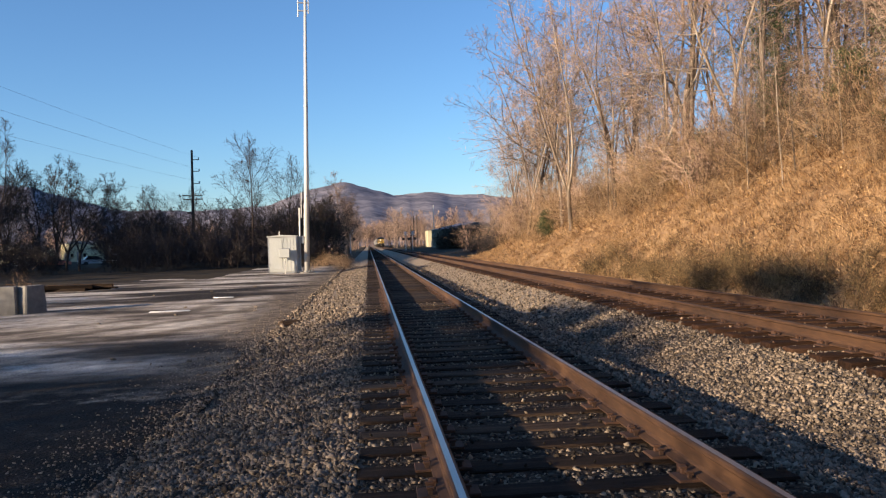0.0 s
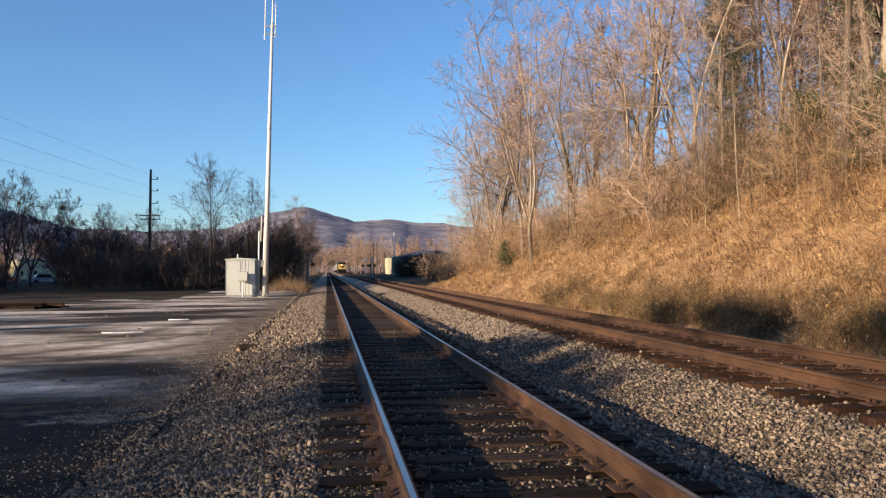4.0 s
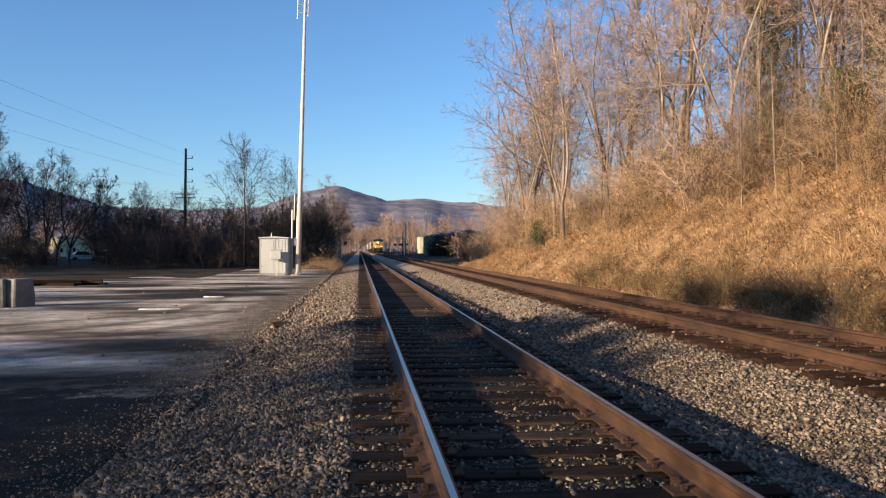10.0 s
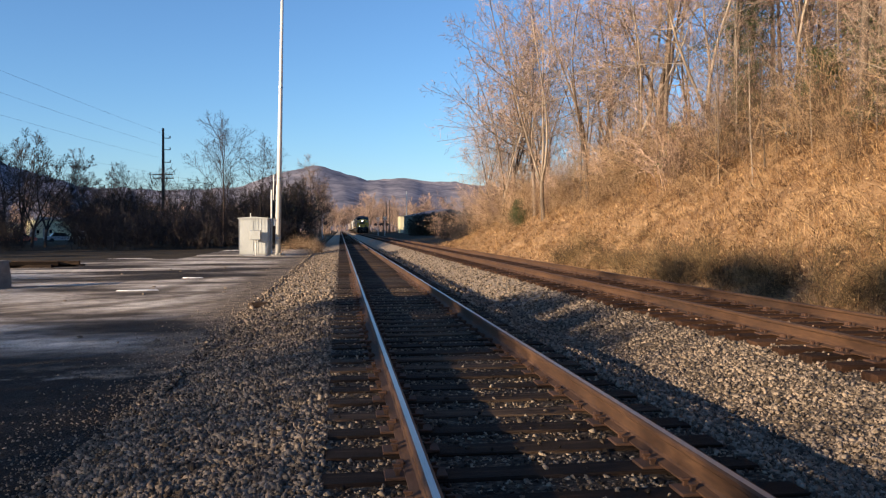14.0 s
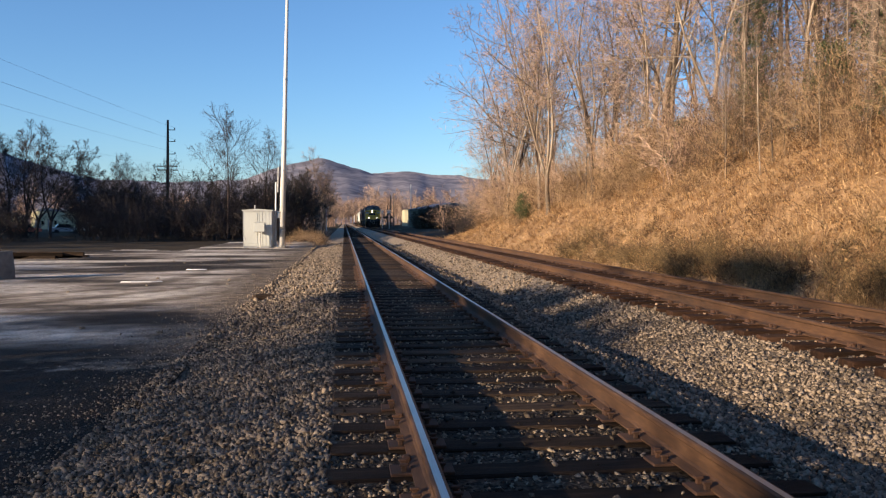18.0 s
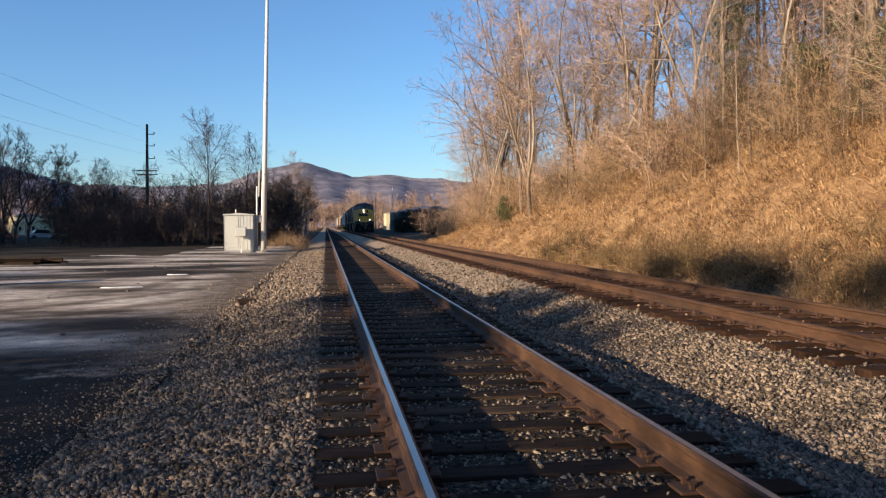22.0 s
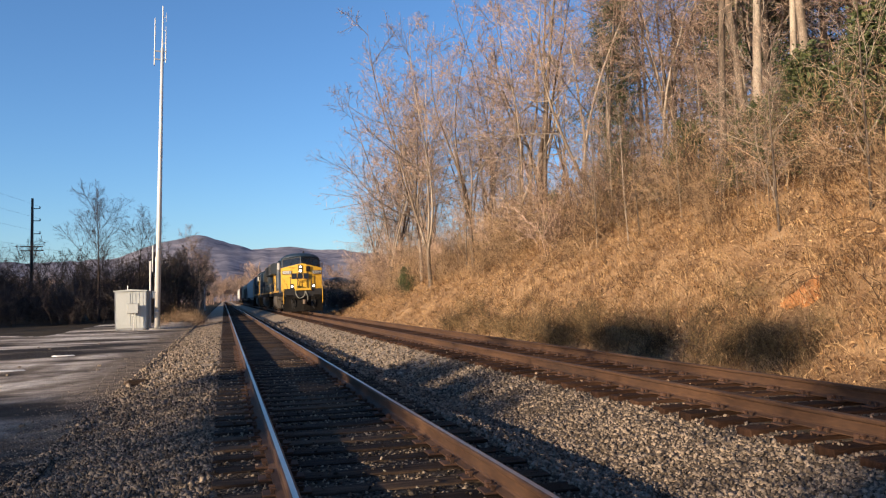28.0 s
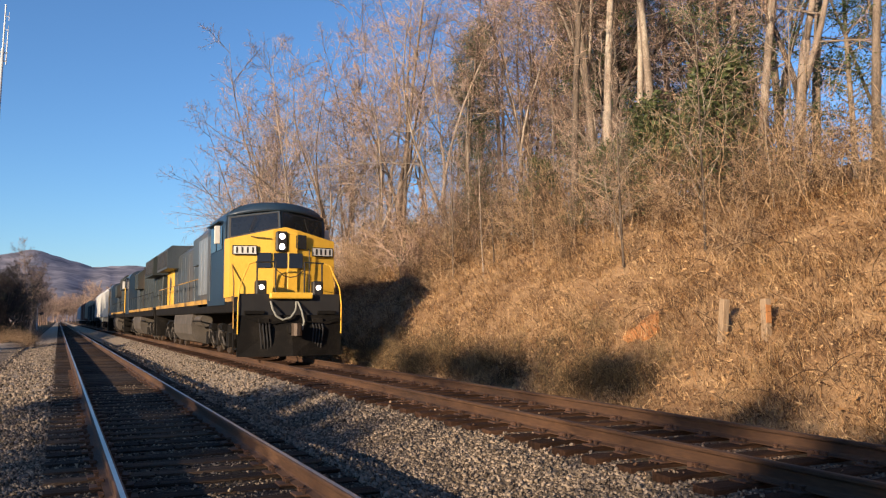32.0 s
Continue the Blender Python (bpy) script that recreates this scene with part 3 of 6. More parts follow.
    return tagged(new(name, raw_mesh(name, v.reshape(-1, 3), f, stone or M_STONE)), label, "ballast", kind="stuff")


loose_stones("ballast_stones", "loose grey and tan crushed stones between and beside the tracks", 92000, (-1.95, 5.0, 2.6, 17), (0.0135, 0.029), 5, True)
loose_stones("ballast_stones_oily", "crushed stones between the rails, shade put into their colour", 26000, (-0.1, 2.5, 2.6, 20), (0.012, 0.027), 7, True, M_STONE_SHADED)
loose_stones("ballast_stones_rusty", "rust-stained crushed stones between the rails of the second track", 14000, (4.72, 7.3, 4.5, 26), (0.013, 0.028), 8, True, M_STONE_RUSTY)
loose_stones("ballast_stones_far", "loose crushed stones along the track bed", 16000, (-1.95, 5.0, 12, 60), (0.022, 0.048), 6, True)

loose_stones("ballast_stones_behind", "loose crushed stones along the track bed", 12000, (-1.95, 5.0, -6, 2.7), (0.014, 0.031), 9)


# ---- tracks ----
RAIL = [(-0.076, -0.170), (0.076, -0.170), (0.076, -0.160), (0.022, -0.145), (0.009, -0.130), (0.009, -0.050), (0.032, -0.040), (0.0375, -0.030),
        (0.0375, -0.009), (0.030, -0.002), (0.019, 0.0), (-0.019, 0.0), (-0.030, -0.002), (-0.0375, -0.009), (-0.0375, -0.030), (-0.032, -0.040), (-0.009, -0.050), (-0.009, -0.130),
        (-0.022, -0.145), (-0.076, -0.160)]


def railway_track(centre, top, label, tie_mat, run_mat, seed):
    rng = random.Random(seed)
    tr = thing("railway_track", label, "railway track", pose(centre, 0, top), group="railway tracks", kind="structure")
    for side in (-1, 1):
        g = Geo().prism(RAIL, "y", -20, 1000)
        me = g.mesh("rail", M_RAIL_RUST)
        me.materials.append(run_mat)
        for p in me.polygons:
            if p.normal.z > 0.995 and p.center.z > -0.012:
                p.material_index = 1
        part("rail", me, None, tr, "steel rail with a worn bright top and rusty web" if run_mat is M_RAIL_SHINE else "dull rust-brown steel rail", at=pose(side * 0.755, 0, 0))
    ties = []
    for kind in range(5):
        g = Geo().box(-1.3, 1.3, -0.115, 0.115, -0.185 - 0.18, -0.185, 0.012)
        r2 = random.Random(kind)
        g.v = [(x, y + r2.uniform(-0.008, 0.008), z + r2.uniform(-0.007, 0.004)) for x, y, z in g.v]
        ties.append(g.mesh("tie", tie_mat))
    plate = Geo().box(-0.18, 0.18, -0.09, 0.09, -0.187, -0.168, 0.004).mesh("tie_plate", M_PLATE)
    sp = Geo()
    for sx in (-0.105, 0.105):
        for sy in (-0.05, 0.05):
            sp.box(sx - 0.014, sx + 0.014, sy - 0.012, sy + 0.012, -0.17, -0.135, 0.003)
            sp.box(sx - 0.024, sx + 0.024, sy - 0.016, sy + 0.016, -0.14, -0.125, 0.004)
    spike = sp.mesh("spike", M_PLATE)
    clip = Geo().box(0.05, 0.10, 0.115, 0.18, -0.22, -0.135, 0.01).box(-0.10, -0.05, 0.115, 0.18, -0.22, -0.135, 0.01).mesh("rail_anchor", M_PLATE)
    for i in range(-24, 150):
        y = 0.42 + 0.53 * i
        t = part("tie", ties[rng.randrange(5)], None, tr, at=pose(rng.uniform(-0.02, 0.02), y + rng.uniform(-0.02, 0.02), rng.uniform(-0.006, 0.006), 0, 0, rng.uniform(-0.8, 0.8)))
        if -8 < i < 50:
            for side in (-1, 1):
                part("tie_plate", plate, None, t, at=pose(side * 0.755, 0, 0))
                if 2 < i < 34:
                    part("spike", spike, None, t, at=pose(side * 0.755, 0, 0))
                if i % 2 == 0:
                    part("rail_anchor", clip, None, t, at=pose(side * 0.755, 0, 0))
    g = Geo()
    for i in range(150, 900):
        y = 0.42 + 0.53 * i
        g.box(-1.3, 1.3, y - 0.115, y + 0.115, -0.36, -0.185 + rng.uniform(-0.006, 0.006))
    far = part("ties_far", g, tie_mat, tr)
    far["kind"] = "stuff"
    return tr


railway_track(T1, Z1, "railway track with bright-topped rails on dark timber ties", M_TIE, M_RAIL_SHINE, 1)
railway_track(T2, Z2, "railway track with rust-brown rails on rusty timber ties", M_TIE_RUST, M_RAIL_DULL, 2)


# ---- plants ----
def rand_dir(rng, d, amount):
    e = Vector((rng.gauss(0, 1), rng.gauss(0, 1), rng.gauss(0, 1)))
    return (d + e.normalized() * amount).normalized()


def seg_mesh(name, groups, material=None):
    """One mesh from groups of thin round pieces: (pieces, sides, material); three-sided ones end in a point when sides is 0."""
    vs, fs, slots, mats, off = [], [], [], [], 0
    for k, (segs, n, m) in enumerate(groups):
        a = None if n < 0 else np.array([(*p, *q, r, s) for p, q, r, s in segs])
        if n < 0:
            v, f = segs
        elif n:
            v, f = frusta(a[:, 0:3], a[:, 3:6], a[:, 6], a[:, 7], n)
            f = np.concatenate([f[:, [0, 1, 2]], f[:, [0, 2, 3]]])
        else:
            v, f = frusta(a[:, 0:3], a[:, 3:6], a[:, 6], a[:, 7], 3)
            v = v.reshape(-1, 6, 3)
            v = np.concatenate([v[:, :3], v[:, 3:].mean(1, keepdims=True)], 1).reshape(-1, 3)
            f = (np.arange(len(a))[:, None, None] * 4 + np.array([[0, 1, 3], [1, 2, 3], [2, 0, 3]])[None]).reshape(-1, 3)
        vs.append(v), fs.append(f + off), slots.append(np.full(len(f), k)), mats.append(m)
        off += len(v)
    me = raw_mesh(name, np.concatenate(vs), np.concatenate(fs), mats[0])
    for m in mats[1:]:
        me.materials.append(m)
    me.polygons.foreach_set("material_index", np.concatenate(slots).astype(np.int32))
    return me


def grow_branch(rng, p, d, length, r, level, out, up, forks, fine, thick=0.0065):
    lift = up
    nseg = (6, 7, 5, 2)[min(level, 3)]
    lift *= (1.0, 1.0, 0.5, 0.1)[min(level, 3)]
    pts = [(p, d, r)]
    for i in range(nseg):
        d = rand_dir(rng, d, (0.2, 0.27, 0.36, 0.45)[min(level, 3)])
        d = (d + Vector((0, 0, lift))).normalized()
        q = p + d * (length / nseg)
        r2 = max(r * (0.82 if level == 1 else 0.78), thick * 0.8)
        out[level].append((p, q, r, r2))
        p, r = q, r2
        pts.append((p, d, r))
    if level >= 3:
        for _ in range(fine):
            i = rng.randrange(0, len(pts))
            b, bd, br = pts[i]
            e = rand_dir(rng, bd, 0.9)
            out[4].append((b, b + e * min(length * rng.uniform(0.35, 1.0), 0.8), thick, 0.002))
        return
    for c in range(forks[level]):
        t = rng.uniform(0.2, 1.0) * nseg
        i = min(int(t) + 1, len(pts) - 1)
        b, bd, br = pts[i]
        b = pts[i - 1][0].lerp(b, t - int(t)) if i - 1 < len(pts) - 1 else b
        side = rand_dir(rng, bd, 0.8)
        grow_branch(rng, b, side, length * rng.uniform(0.38, 0.66), max(br * 0.6, thick), level + 1, out, up, forks, fine, thick)


def sweep(rng, p, d, length, n, wander, lift):
    """A bough as points and ways: it drifts smoothly to one side and another and rises by lift."""
    pts, drift = [(p, d)], rand_dir(rng, Vector((0, 0, 0.01)), 1.0)
    for i in range(n):
        drift = rand_dir(rng, drift, 0.9)
        d = (d + drift * wander + Vector((0, 0, lift))).normalized()
        p = p + d * (length / n)
        pts.append((p, d))
    return pts


def along(pts, t):
    k = min(int(t * (len(pts) - 1)), len(pts) - 2)
    return pts[k][0].lerp(pts[k + 1][0], t * (len(pts) - 1) - k), pts[k + 1][1]


def off_axis(d, turn, angle):
    """The way at that angle from d, turned about it."""
    u = d.orthogonal().normalized()
    w = d.cross(u)
    return (d * math.cos(angle) + (u * math.cos(turn) + w * math.sin(turn)) * math.sin(angle)).normalized()


def bough(rng, p, d, length, r, level, out, counts, thick, wander, lift):
    """A limb (level 1) with its branches, twigs and twiglets."""
    n = (0, 8, 5, 2, 1)[level]
    pts = sweep(rng, p, d, length, n, wander * (0, 1.0, 1.1, 1.2, 1.0)[level], lift * (0, 1.0, 0.7, 0.3, 0.0)[level])
    tip = (0, thick * 1.3, thick * 0.9, thick * 0.6, thick * 0.3)[level]
    for i in range(n):
        out[level].append((pts[i][0], pts[i + 1][0], r + (tip - r) * i / n, r + (tip - r) * (i + 1) / n))
    if level == 4:
        return
    turn = rng.uniform(0, 6.28)
    for c in range(counts[level - 1]):
        t = 0.16 + 0.84 * (c + rng.random()) / counts[level - 1]
        b, bd = along(pts, min(t, 0.999))
        turn += 2.4 + rng.uniform(-0.5, 0.5)
        size = length * (0.62, 0.58, 0.72)[level - 1] * (1.12 - 0.72 * t) * rng.uniform(0.6, 1.25)
        bough(rng, b, off_axis(bd, turn, radians(rng.uniform(28, 62))), size, max((r + (tip - r) * t) * 0.62, thick * 0.8), level + 1, out, counts, thick, wander, lift)


def bare_tree(name, label, seed, height, girth, bark, twig, leaders=1, split=0.3, clear=0.2, limbs=9, spread=0.36, flare=(72, 32), counts=(8, 6, 4),
              thick=0.0095, wander=0.13, lift=0.07, lean=0.05, fork=20, dome=False):
    """A leafless tree: a trunk that may part into leaders, with limbs, branches, twigs and twiglets. It stands at its own origin."""
    rng = random.Random(seed)
    tree = thing(name, label, "tree", pose(0, 0, -500))
    out = {1: [], 2: [], 3: [], 4: []}
    way = Vector((rng.uniform(-lean, lean), rng.uniform(-lean, lean), 1)).normalized()
    stems = []
    if leaders == 1:
        pts = sweep(rng, Vector((0, 0, -0.3)), way, height, 14, 0.022, 0.02)
        stems.append((pts, [girth * (1.3 if i == 0 else 1 - 0.93 * (i / 14) ** 0.9) for i in range(15)], clear))
    else:
        foot = sweep(rng, Vector((0, 0, -0.3)), way, height * split, 5, 0.06, 0.02)
        part("trunk", Geo().tube([q for q, _ in foot], [girth * (1.3, 1.0, 0.95, 0.9, 0.88, 0.8)[i] for i in range(6)], 8), bark, tree, smooth=True)
        for k in range(leaders):
            t = 1.0 if k == 0 else rng.uniform(0.55, 1.0)
            b, bd = along(foot, min(t, 0.999))
            d = off_axis(bd, k * 6.283 / leaders + rng.uniform(-0.5, 0.5), radians(fork * rng.uniform(0.5, 1.3)))
            pts = sweep(rng, b, d, height * (1 - split) * (1 if k == 0 else rng.uniform(0.7, 1.02)), 11, 0.10, 0.10)
            stems.append((pts, [girth * 0.66 * (1 - 0.9 * (i / 11) ** 0.8) for i in range(12)], 0.12))
    for pts, radii, start in stems:
        turn = rng.uniform(0, 6.28)
        tall = (pts[-1][0] - pts[0][0]).length
        for i in range(limbs):
            t = start + (0.985 - start) * (i + rng.random()) / limbs
            b, bd = along(pts, t)
            u = (t - start) / (1 - start)
            turn += 2.4 + rng.uniform(-0.6, 0.6)
            d = off_axis(bd, turn, radians(flare[0] + (flare[1] - flare[0]) * u + rng.uniform(-12, 12)))
            r = radii[min(int(t * (len(radii) - 1)), len(radii) - 1)]
            bough(rng, b, d, max(tall, height * 0.6) * spread * (0.42 + 0.72 * math.sin(math.pi * min(1, 0.12 + 0.83 * u)) if dome else 1.05 - 0.72 * u) * rng.uniform(0.55, 1.2), max(r * (rng.uniform(0.18, 0.36) if leaders == 1 else rng.uniform(0.35, 0.6)), thick * 1.6), 1, out, counts, thick, wander, lift)
        part("trunk" if leaders == 1 else "leader", Geo().tube([q for q, _ in pts], radii, 7), bark, tree, smooth=True)
    part("crown", seg_mesh("crown", [(out[1], 4, bark), (out[2], 3, bark), (out[3], 0, twig), (out[4], 0, twig)]), None, tree, "dense crown of bare limbs and twigs")
    return tree


def shrub(name, label, seed, height, stems, twig, lean=0.5, thick=0.006, leaf=None):
    """A thicket of thin stems as one mesh."""
    rng = random.Random(seed)
    a = {0: [], 1: [], 2: [], 3: [], 4: []}
    for i in range(stems):
        d = rand_dir(rng, Vector((0, 0, 1)), lean)
        d.z = abs(d.z) + 0.25
        s = Vector((rng.gauss(0, 0.45), rng.gauss(0, 0.45), -0.1))
        grow_branch(rng, s, d.normalized(), height * rng.uniform(0.4, 1.0), rng.uniform(0.007, 0.015), 2, a, 0.02, (0, 0, 8), 3, thick)
    th = thing(name, label, "shrub", pose(0, 0, -500))
    part("framework", seg_mesh("framework", [(a[2], 4, twig)]), None, th)["kind"] = "stuff"
    part("crown", seg_mesh("crown", [(a[3], 0, twig), (a[4], 0, twig)]), None, th)["kind"] = "stuff"
    if leaf:
        nrg = np.random.default_rng(seed)
        v, f = leaf_cloud(nrg, [tuple(q) for _, q, _, _ in a[4]], 2, 0.10, (0.02, 0.05))
        part("foliage", raw_mesh("foliage", v, f, leaf), None, th)["kind"] = "stuff"
    return th


def leaf_cloud(rng, centres, per, reach, size, flat=0.6):
    """Small bent leaves round the centres: vertices and faces, two triangles a leaf."""
    c = np.repeat(np.asarray(centres, float), per, 0)
    n = len(c)
    c = c + rng.normal(size=(n, 3)) * reach
    u = rng.normal(size=(n, 3))
    u[:, 2] *= flat
    u /= np.linalg.norm(u, axis=1, keepdims=True)
    w = np.cross(u, rng.normal(size=(n, 3)))
    w /= np.linalg.norm(w, axis=1, keepdims=True)
    s = rng.uniform(size[0], size[1], (n, 1))
    nrm = np.cross(u, w)
    v = np.stack([c - u * s, c + w * s * 0.35 + nrm * s * 0.1, c + u * s, c - w * s * 0.35 + nrm * s * 0.1], 1)
    f = np.arange(n)[:, None] * 4 + np.array([[0, 1, 2, 3]])
    return v.reshape(-1, 3), f


def evergreen(name, label, seed, height, girth, clear, width, leaf, per=12, size=(0.06, 0.13), whorls=20, droop=0.0):
    rng = random.Random(seed)
    nrg = np.random.default_rng(seed)
    tree = thing(name, label, "tree", pose(0, 0, -500))
    path = [Vector((0.1 * math.sin(i * 0.9), 0.08 * math.cos(i * 1.3), -0.3 + height * i / 10)) for i in range(11)]
    part("trunk", Geo().tube(path, [girth * (1 - 0.9 * i / 10) for i in range(11)], 8), M_BARK, tree, smooth=True)
    segs, tips = [], []
    for i in range(whorls * 4):
        t = clear + (1 - clear) * (i + rng.random()) / (whorls * 4)
        z = height * t
        a = rng.uniform(0, 6.283)
        length = width * (1.05 - t) ** 0.7 * rng.uniform(0.45, 1.15)
        p = Vector((0, 0, z))
        d = Vector((math.cos(a), math.sin(a), 0.25 - droop)).normalized()
        for j in range(4):
            d = rand_dir(rng, d, 0.2)
            q = p + d * length / 4
            segs.append((p, q, 0.03 * (1.2 - j / 4), 0.03 * (1 - j / 4)))
            p = q
            for _ in range(3):
                e = rand_dir(rng, d, 0.9)
                tips.append(p + e * rng.uniform(0.1, 0.45))
    v, f = leaf_cloud(nrg, tips, per, 0.16, size)
    f = np.concatenate([f[:, [0, 1, 2]], f[:, [0, 2, 3]]])
    part("crown", seg_mesh("crown", [((v, f), -1, leaf), (segs, 4, M_BARK)]), None, tree, "dark green evergreen crown")
    return tree


def vine_mound(name, label, seed, size, height, leaf, stems=26, low=0.45, per=6, leafsize=(0.14, 0.30), category="shrub"):
    rng, nrg = random.Random(seed), np.random.default_rng(seed)
    sh = thing(name, label, category, pose(0, 0, -500))
    segs, tips = [], []
    for i in range(stems):
        p = Vector((rng.uniform(-1, 1) * size, rng.uniform(-1, 1) * size, -0.2))
        h = height * rng.uniform(low, 1.0)
        d = rand_dir(rng, Vector((0, 0, 1)), 0.3)
        for j in range(5):
            q = p + d * h / 5
            segs.append((p, q, 0.05 * (1 - j / 6), 0.05 * (1 - (j + 1) / 6)))
            p, d = q, rand_dir(rng, d, 0.25)
            for _ in range(5):
                tips.append(p + Vector((rng.gauss(0, 0.5), rng.gauss(0, 0.5), rng.gauss(0, 0.4))) * min(1, size))
    part("vine_framework", seg_mesh("vine_framework", [(segs, 4, M_BARK)]), None, sh)
    v, f = leaf_cloud(nrg, tips, per, 0.30 * min(1, size), leafsize)
    part("foliage", raw_mesh("foliage", v, f, leaf), None, sh)
    return sh


def plant(master, x, y, size=1.0, turn=0.0, z=None, label="", lean=0.0, group=""):
    z = ground_z(x, y) if z is None else z
    ob = copy_thing(master, Matrix.LocRotScale((x, y, z - 0.05), Euler((radians(lean), 0, radians(turn))), (size,) * 3))
    return tagged(ob, label=label, group=group)


def drop_master(ob):
    for o in (*ob.children_recursive, ob):
        bpy.data.objects.remove(o)


def plants():
    rng = random.Random(11)
    tall = [bare_tree("bare_tree", "tall bare tree with a straight mottled trunk", 21 + i, 18 + i, 0.118 + 0.02 * i, M_BARK_PALE, M_TWIG, 1, 0, 0.34, 20, 0.23, (80, 38), (7, 5, 4), 0.008, lift=0.04, wander=0.17, lean=0.02) for i in range(2)]
    wide = [bare_tree("bare_tree", "leafless tree with pale limbs and spreading twiggy crown", 31 + i, 13.0 + i, 0.09 + 0.01 * i, M_BARK_PALE if i % 2 == 0 else M_BARK, M_TWIG, (3, 4, 3, 2)[i], (0.22, 0.30, 0.18, 0.34)[i], 0.1, 9, 0.40, (72, 34), (8, 5, 3), 0.010, fork=(19, 17, 17, 15)[i]) for i in range(4)]
    slim = [bare_tree("bare_tree", "slender leafless tree on the wooded bank", 41 + i, 9 + i, 0.05, M_BARK_PALE, M_TWIG, 1, 0, 0.12, 16, 0.30, (65, 30), (6, 5, 3), 0.007) for i in range(2)]
    back = [bare_tree("bare_tree", "leafless tree deep in the wood", 45 + i, 14, 0.14, M_BARK, M_TWIG, 1 + 2 * i, 0.3, 0.12, 22 - 12 * i, 0.34, (80, 35), (8, 6, 4), 0.010, wander=0.2) for i in range(2)]
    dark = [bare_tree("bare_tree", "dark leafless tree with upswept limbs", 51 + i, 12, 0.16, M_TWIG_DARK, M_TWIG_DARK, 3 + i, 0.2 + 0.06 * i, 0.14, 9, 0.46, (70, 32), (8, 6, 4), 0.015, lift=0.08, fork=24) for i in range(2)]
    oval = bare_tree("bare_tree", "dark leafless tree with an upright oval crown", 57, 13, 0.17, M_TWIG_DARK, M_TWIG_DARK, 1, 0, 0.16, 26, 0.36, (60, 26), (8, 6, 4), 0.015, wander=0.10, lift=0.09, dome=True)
    brush = [shrub("brush", "tangled brown leafless brush", 61 + i, 2.4, 15, M_BRUSH, 0.7, 0.0055) for i in range(4)]
    leafy = [shrub("leafy_brush", "tangled brush with some olive-green leaves", 65 + i, 2.8, 15, M_BRUSH, 0.75, 0.0055, leaf=M_OLIVELEAF) for i in range(2)]
    scrub = [shrub("scrub", "leafless scrub, coloured dark for shade", 71 + i, 3.0, 12, M_TWIG_DARK, thick=0.012) for i in range(2)]
    thicket = [shrub("thicket", "dense thicket of thin bare stems below the trees", 168 + i, 3.8, 11, M_TWIG, 0.35, 0.009) for i in range(2)]
    weed = [shrub("weeds", "low brown weeds at the foot of the bank", 76 + i, 1.0, 16, M_WEED, 0.9) for i in range(2)]
    pine = [evergreen("pine_tree", "dark green pine among bare trees", 81 + i, 14, 0.16, 0.10, 3.0, M_PINE, 20, (0.035, 0.085)) for i in range(2)]
    holly = evergreen("evergreen_shrub", "green leafy evergreen shrub on the bank", 91, 3.2, 0.05, 0.05, 1.4, M_GREEN, 12, (0.05, 0.11), 12)
    # these three pines stay out of view, added to block sun and sky
    shade_pine = evergreen("pine_tree", "unseen dark green pine added to block sun and sky light", 83, 14, 0.2, 0.12, 3.2, M_PINE, 5, (0.12, 0.26), 18)
    shade_stem_pine = evergreen("pine_tree", "unseen bare-stemmed pine with a small crown, added to cast shade", 84, 10.2, 0.14, 0.91, 7.5, M_PINE, 2, (0.05, 0.09), 14, droop=0.2)
    shade_low_pine = evergreen("pine_tree", "unseen young pine with a thin crown, added to cast shade", 85, 8.0, 0.10, 0.87, 5.0, M_PINE, 5, (0.05, 0.10), 13, droop=0.2)
    column = [vine_mound("vine_covered_tree", "dead tree wrapped in dark vines", 98 + i, 0.45, 6.2, M_IVY, 8, 0.6, 7, (0.06, 0.13), "tree") for i in range(2)]
    # out-of-view hedge, its height and leaf density set for the shade it casts
    hedge = vine_mound("vine_thicket", "unseen dense thicket beside the lot, added to cast shade", 97, 1.25, 5.15, M_IVY, 26, 0.86, 8, (0.05, 0.10))
    mound = [vine_mound("vine_thicket", "dark vine-covered thicket beside the track", 95 + i, 1.6, 5.5, M_IVY) for i in range(2)]

    # tall trunks on the brow
    for i, (x, y, k, s, lean) in enumerate([(14.6, 21.6, 0, 1.15, 2), (15.6, 21.2, 1, 1.2, 0), (16.4, 20.6, 0, 1.1, 0), (16.9, 23.5, 1, 1.15, 0), (18.2, 22.0, 0, 1.2, 1),
                                            (15.8, 15.2, 1, 0.95, 3), (20.0, 17.0, 0, 1.2, 0), (22.5, 20.5, 1, 1.2, 0), (19.0, 12.5, 0, 1.0, 3), (24.0, 15.0, 1, 1.15, 0)]):
        plant(tall[k], x, y, s, i * 67, lean=lean, group="tall trees on the brow")
    # the pale crown that stands out against the sky, and its neighbours along the track
    for i, (x, y, k, s) in enumerate([(11.4, 45.5, 2, 1.12), (12.6, 41, 1, 1.0), (13.4, 36.5, 0, 1.02), (15.5, 33, 2, 1.05), (12.0, 50, 1, 1.1), (13.5, 54, 0, 1.15),
                                      (11.5, 58, 2, 1.05), (13.0, 62, 1, 1.15), (12.2, 67, 0, 1.0), (13.8, 70, 2, 0.9), (16.0, 78, 1, 0.8), (17.5, 88, 0, 0.8),
                                      (16.5, 28, 0, 1.1), (18.5, 30, 1, 1.15), (19, 43, 0, 1.1), (18, 55, 1, 1.25), (17, 66, 2, 1.2)]):
        plant(wide[k], x, y, s, i * 83, group="bare trees along the bank")
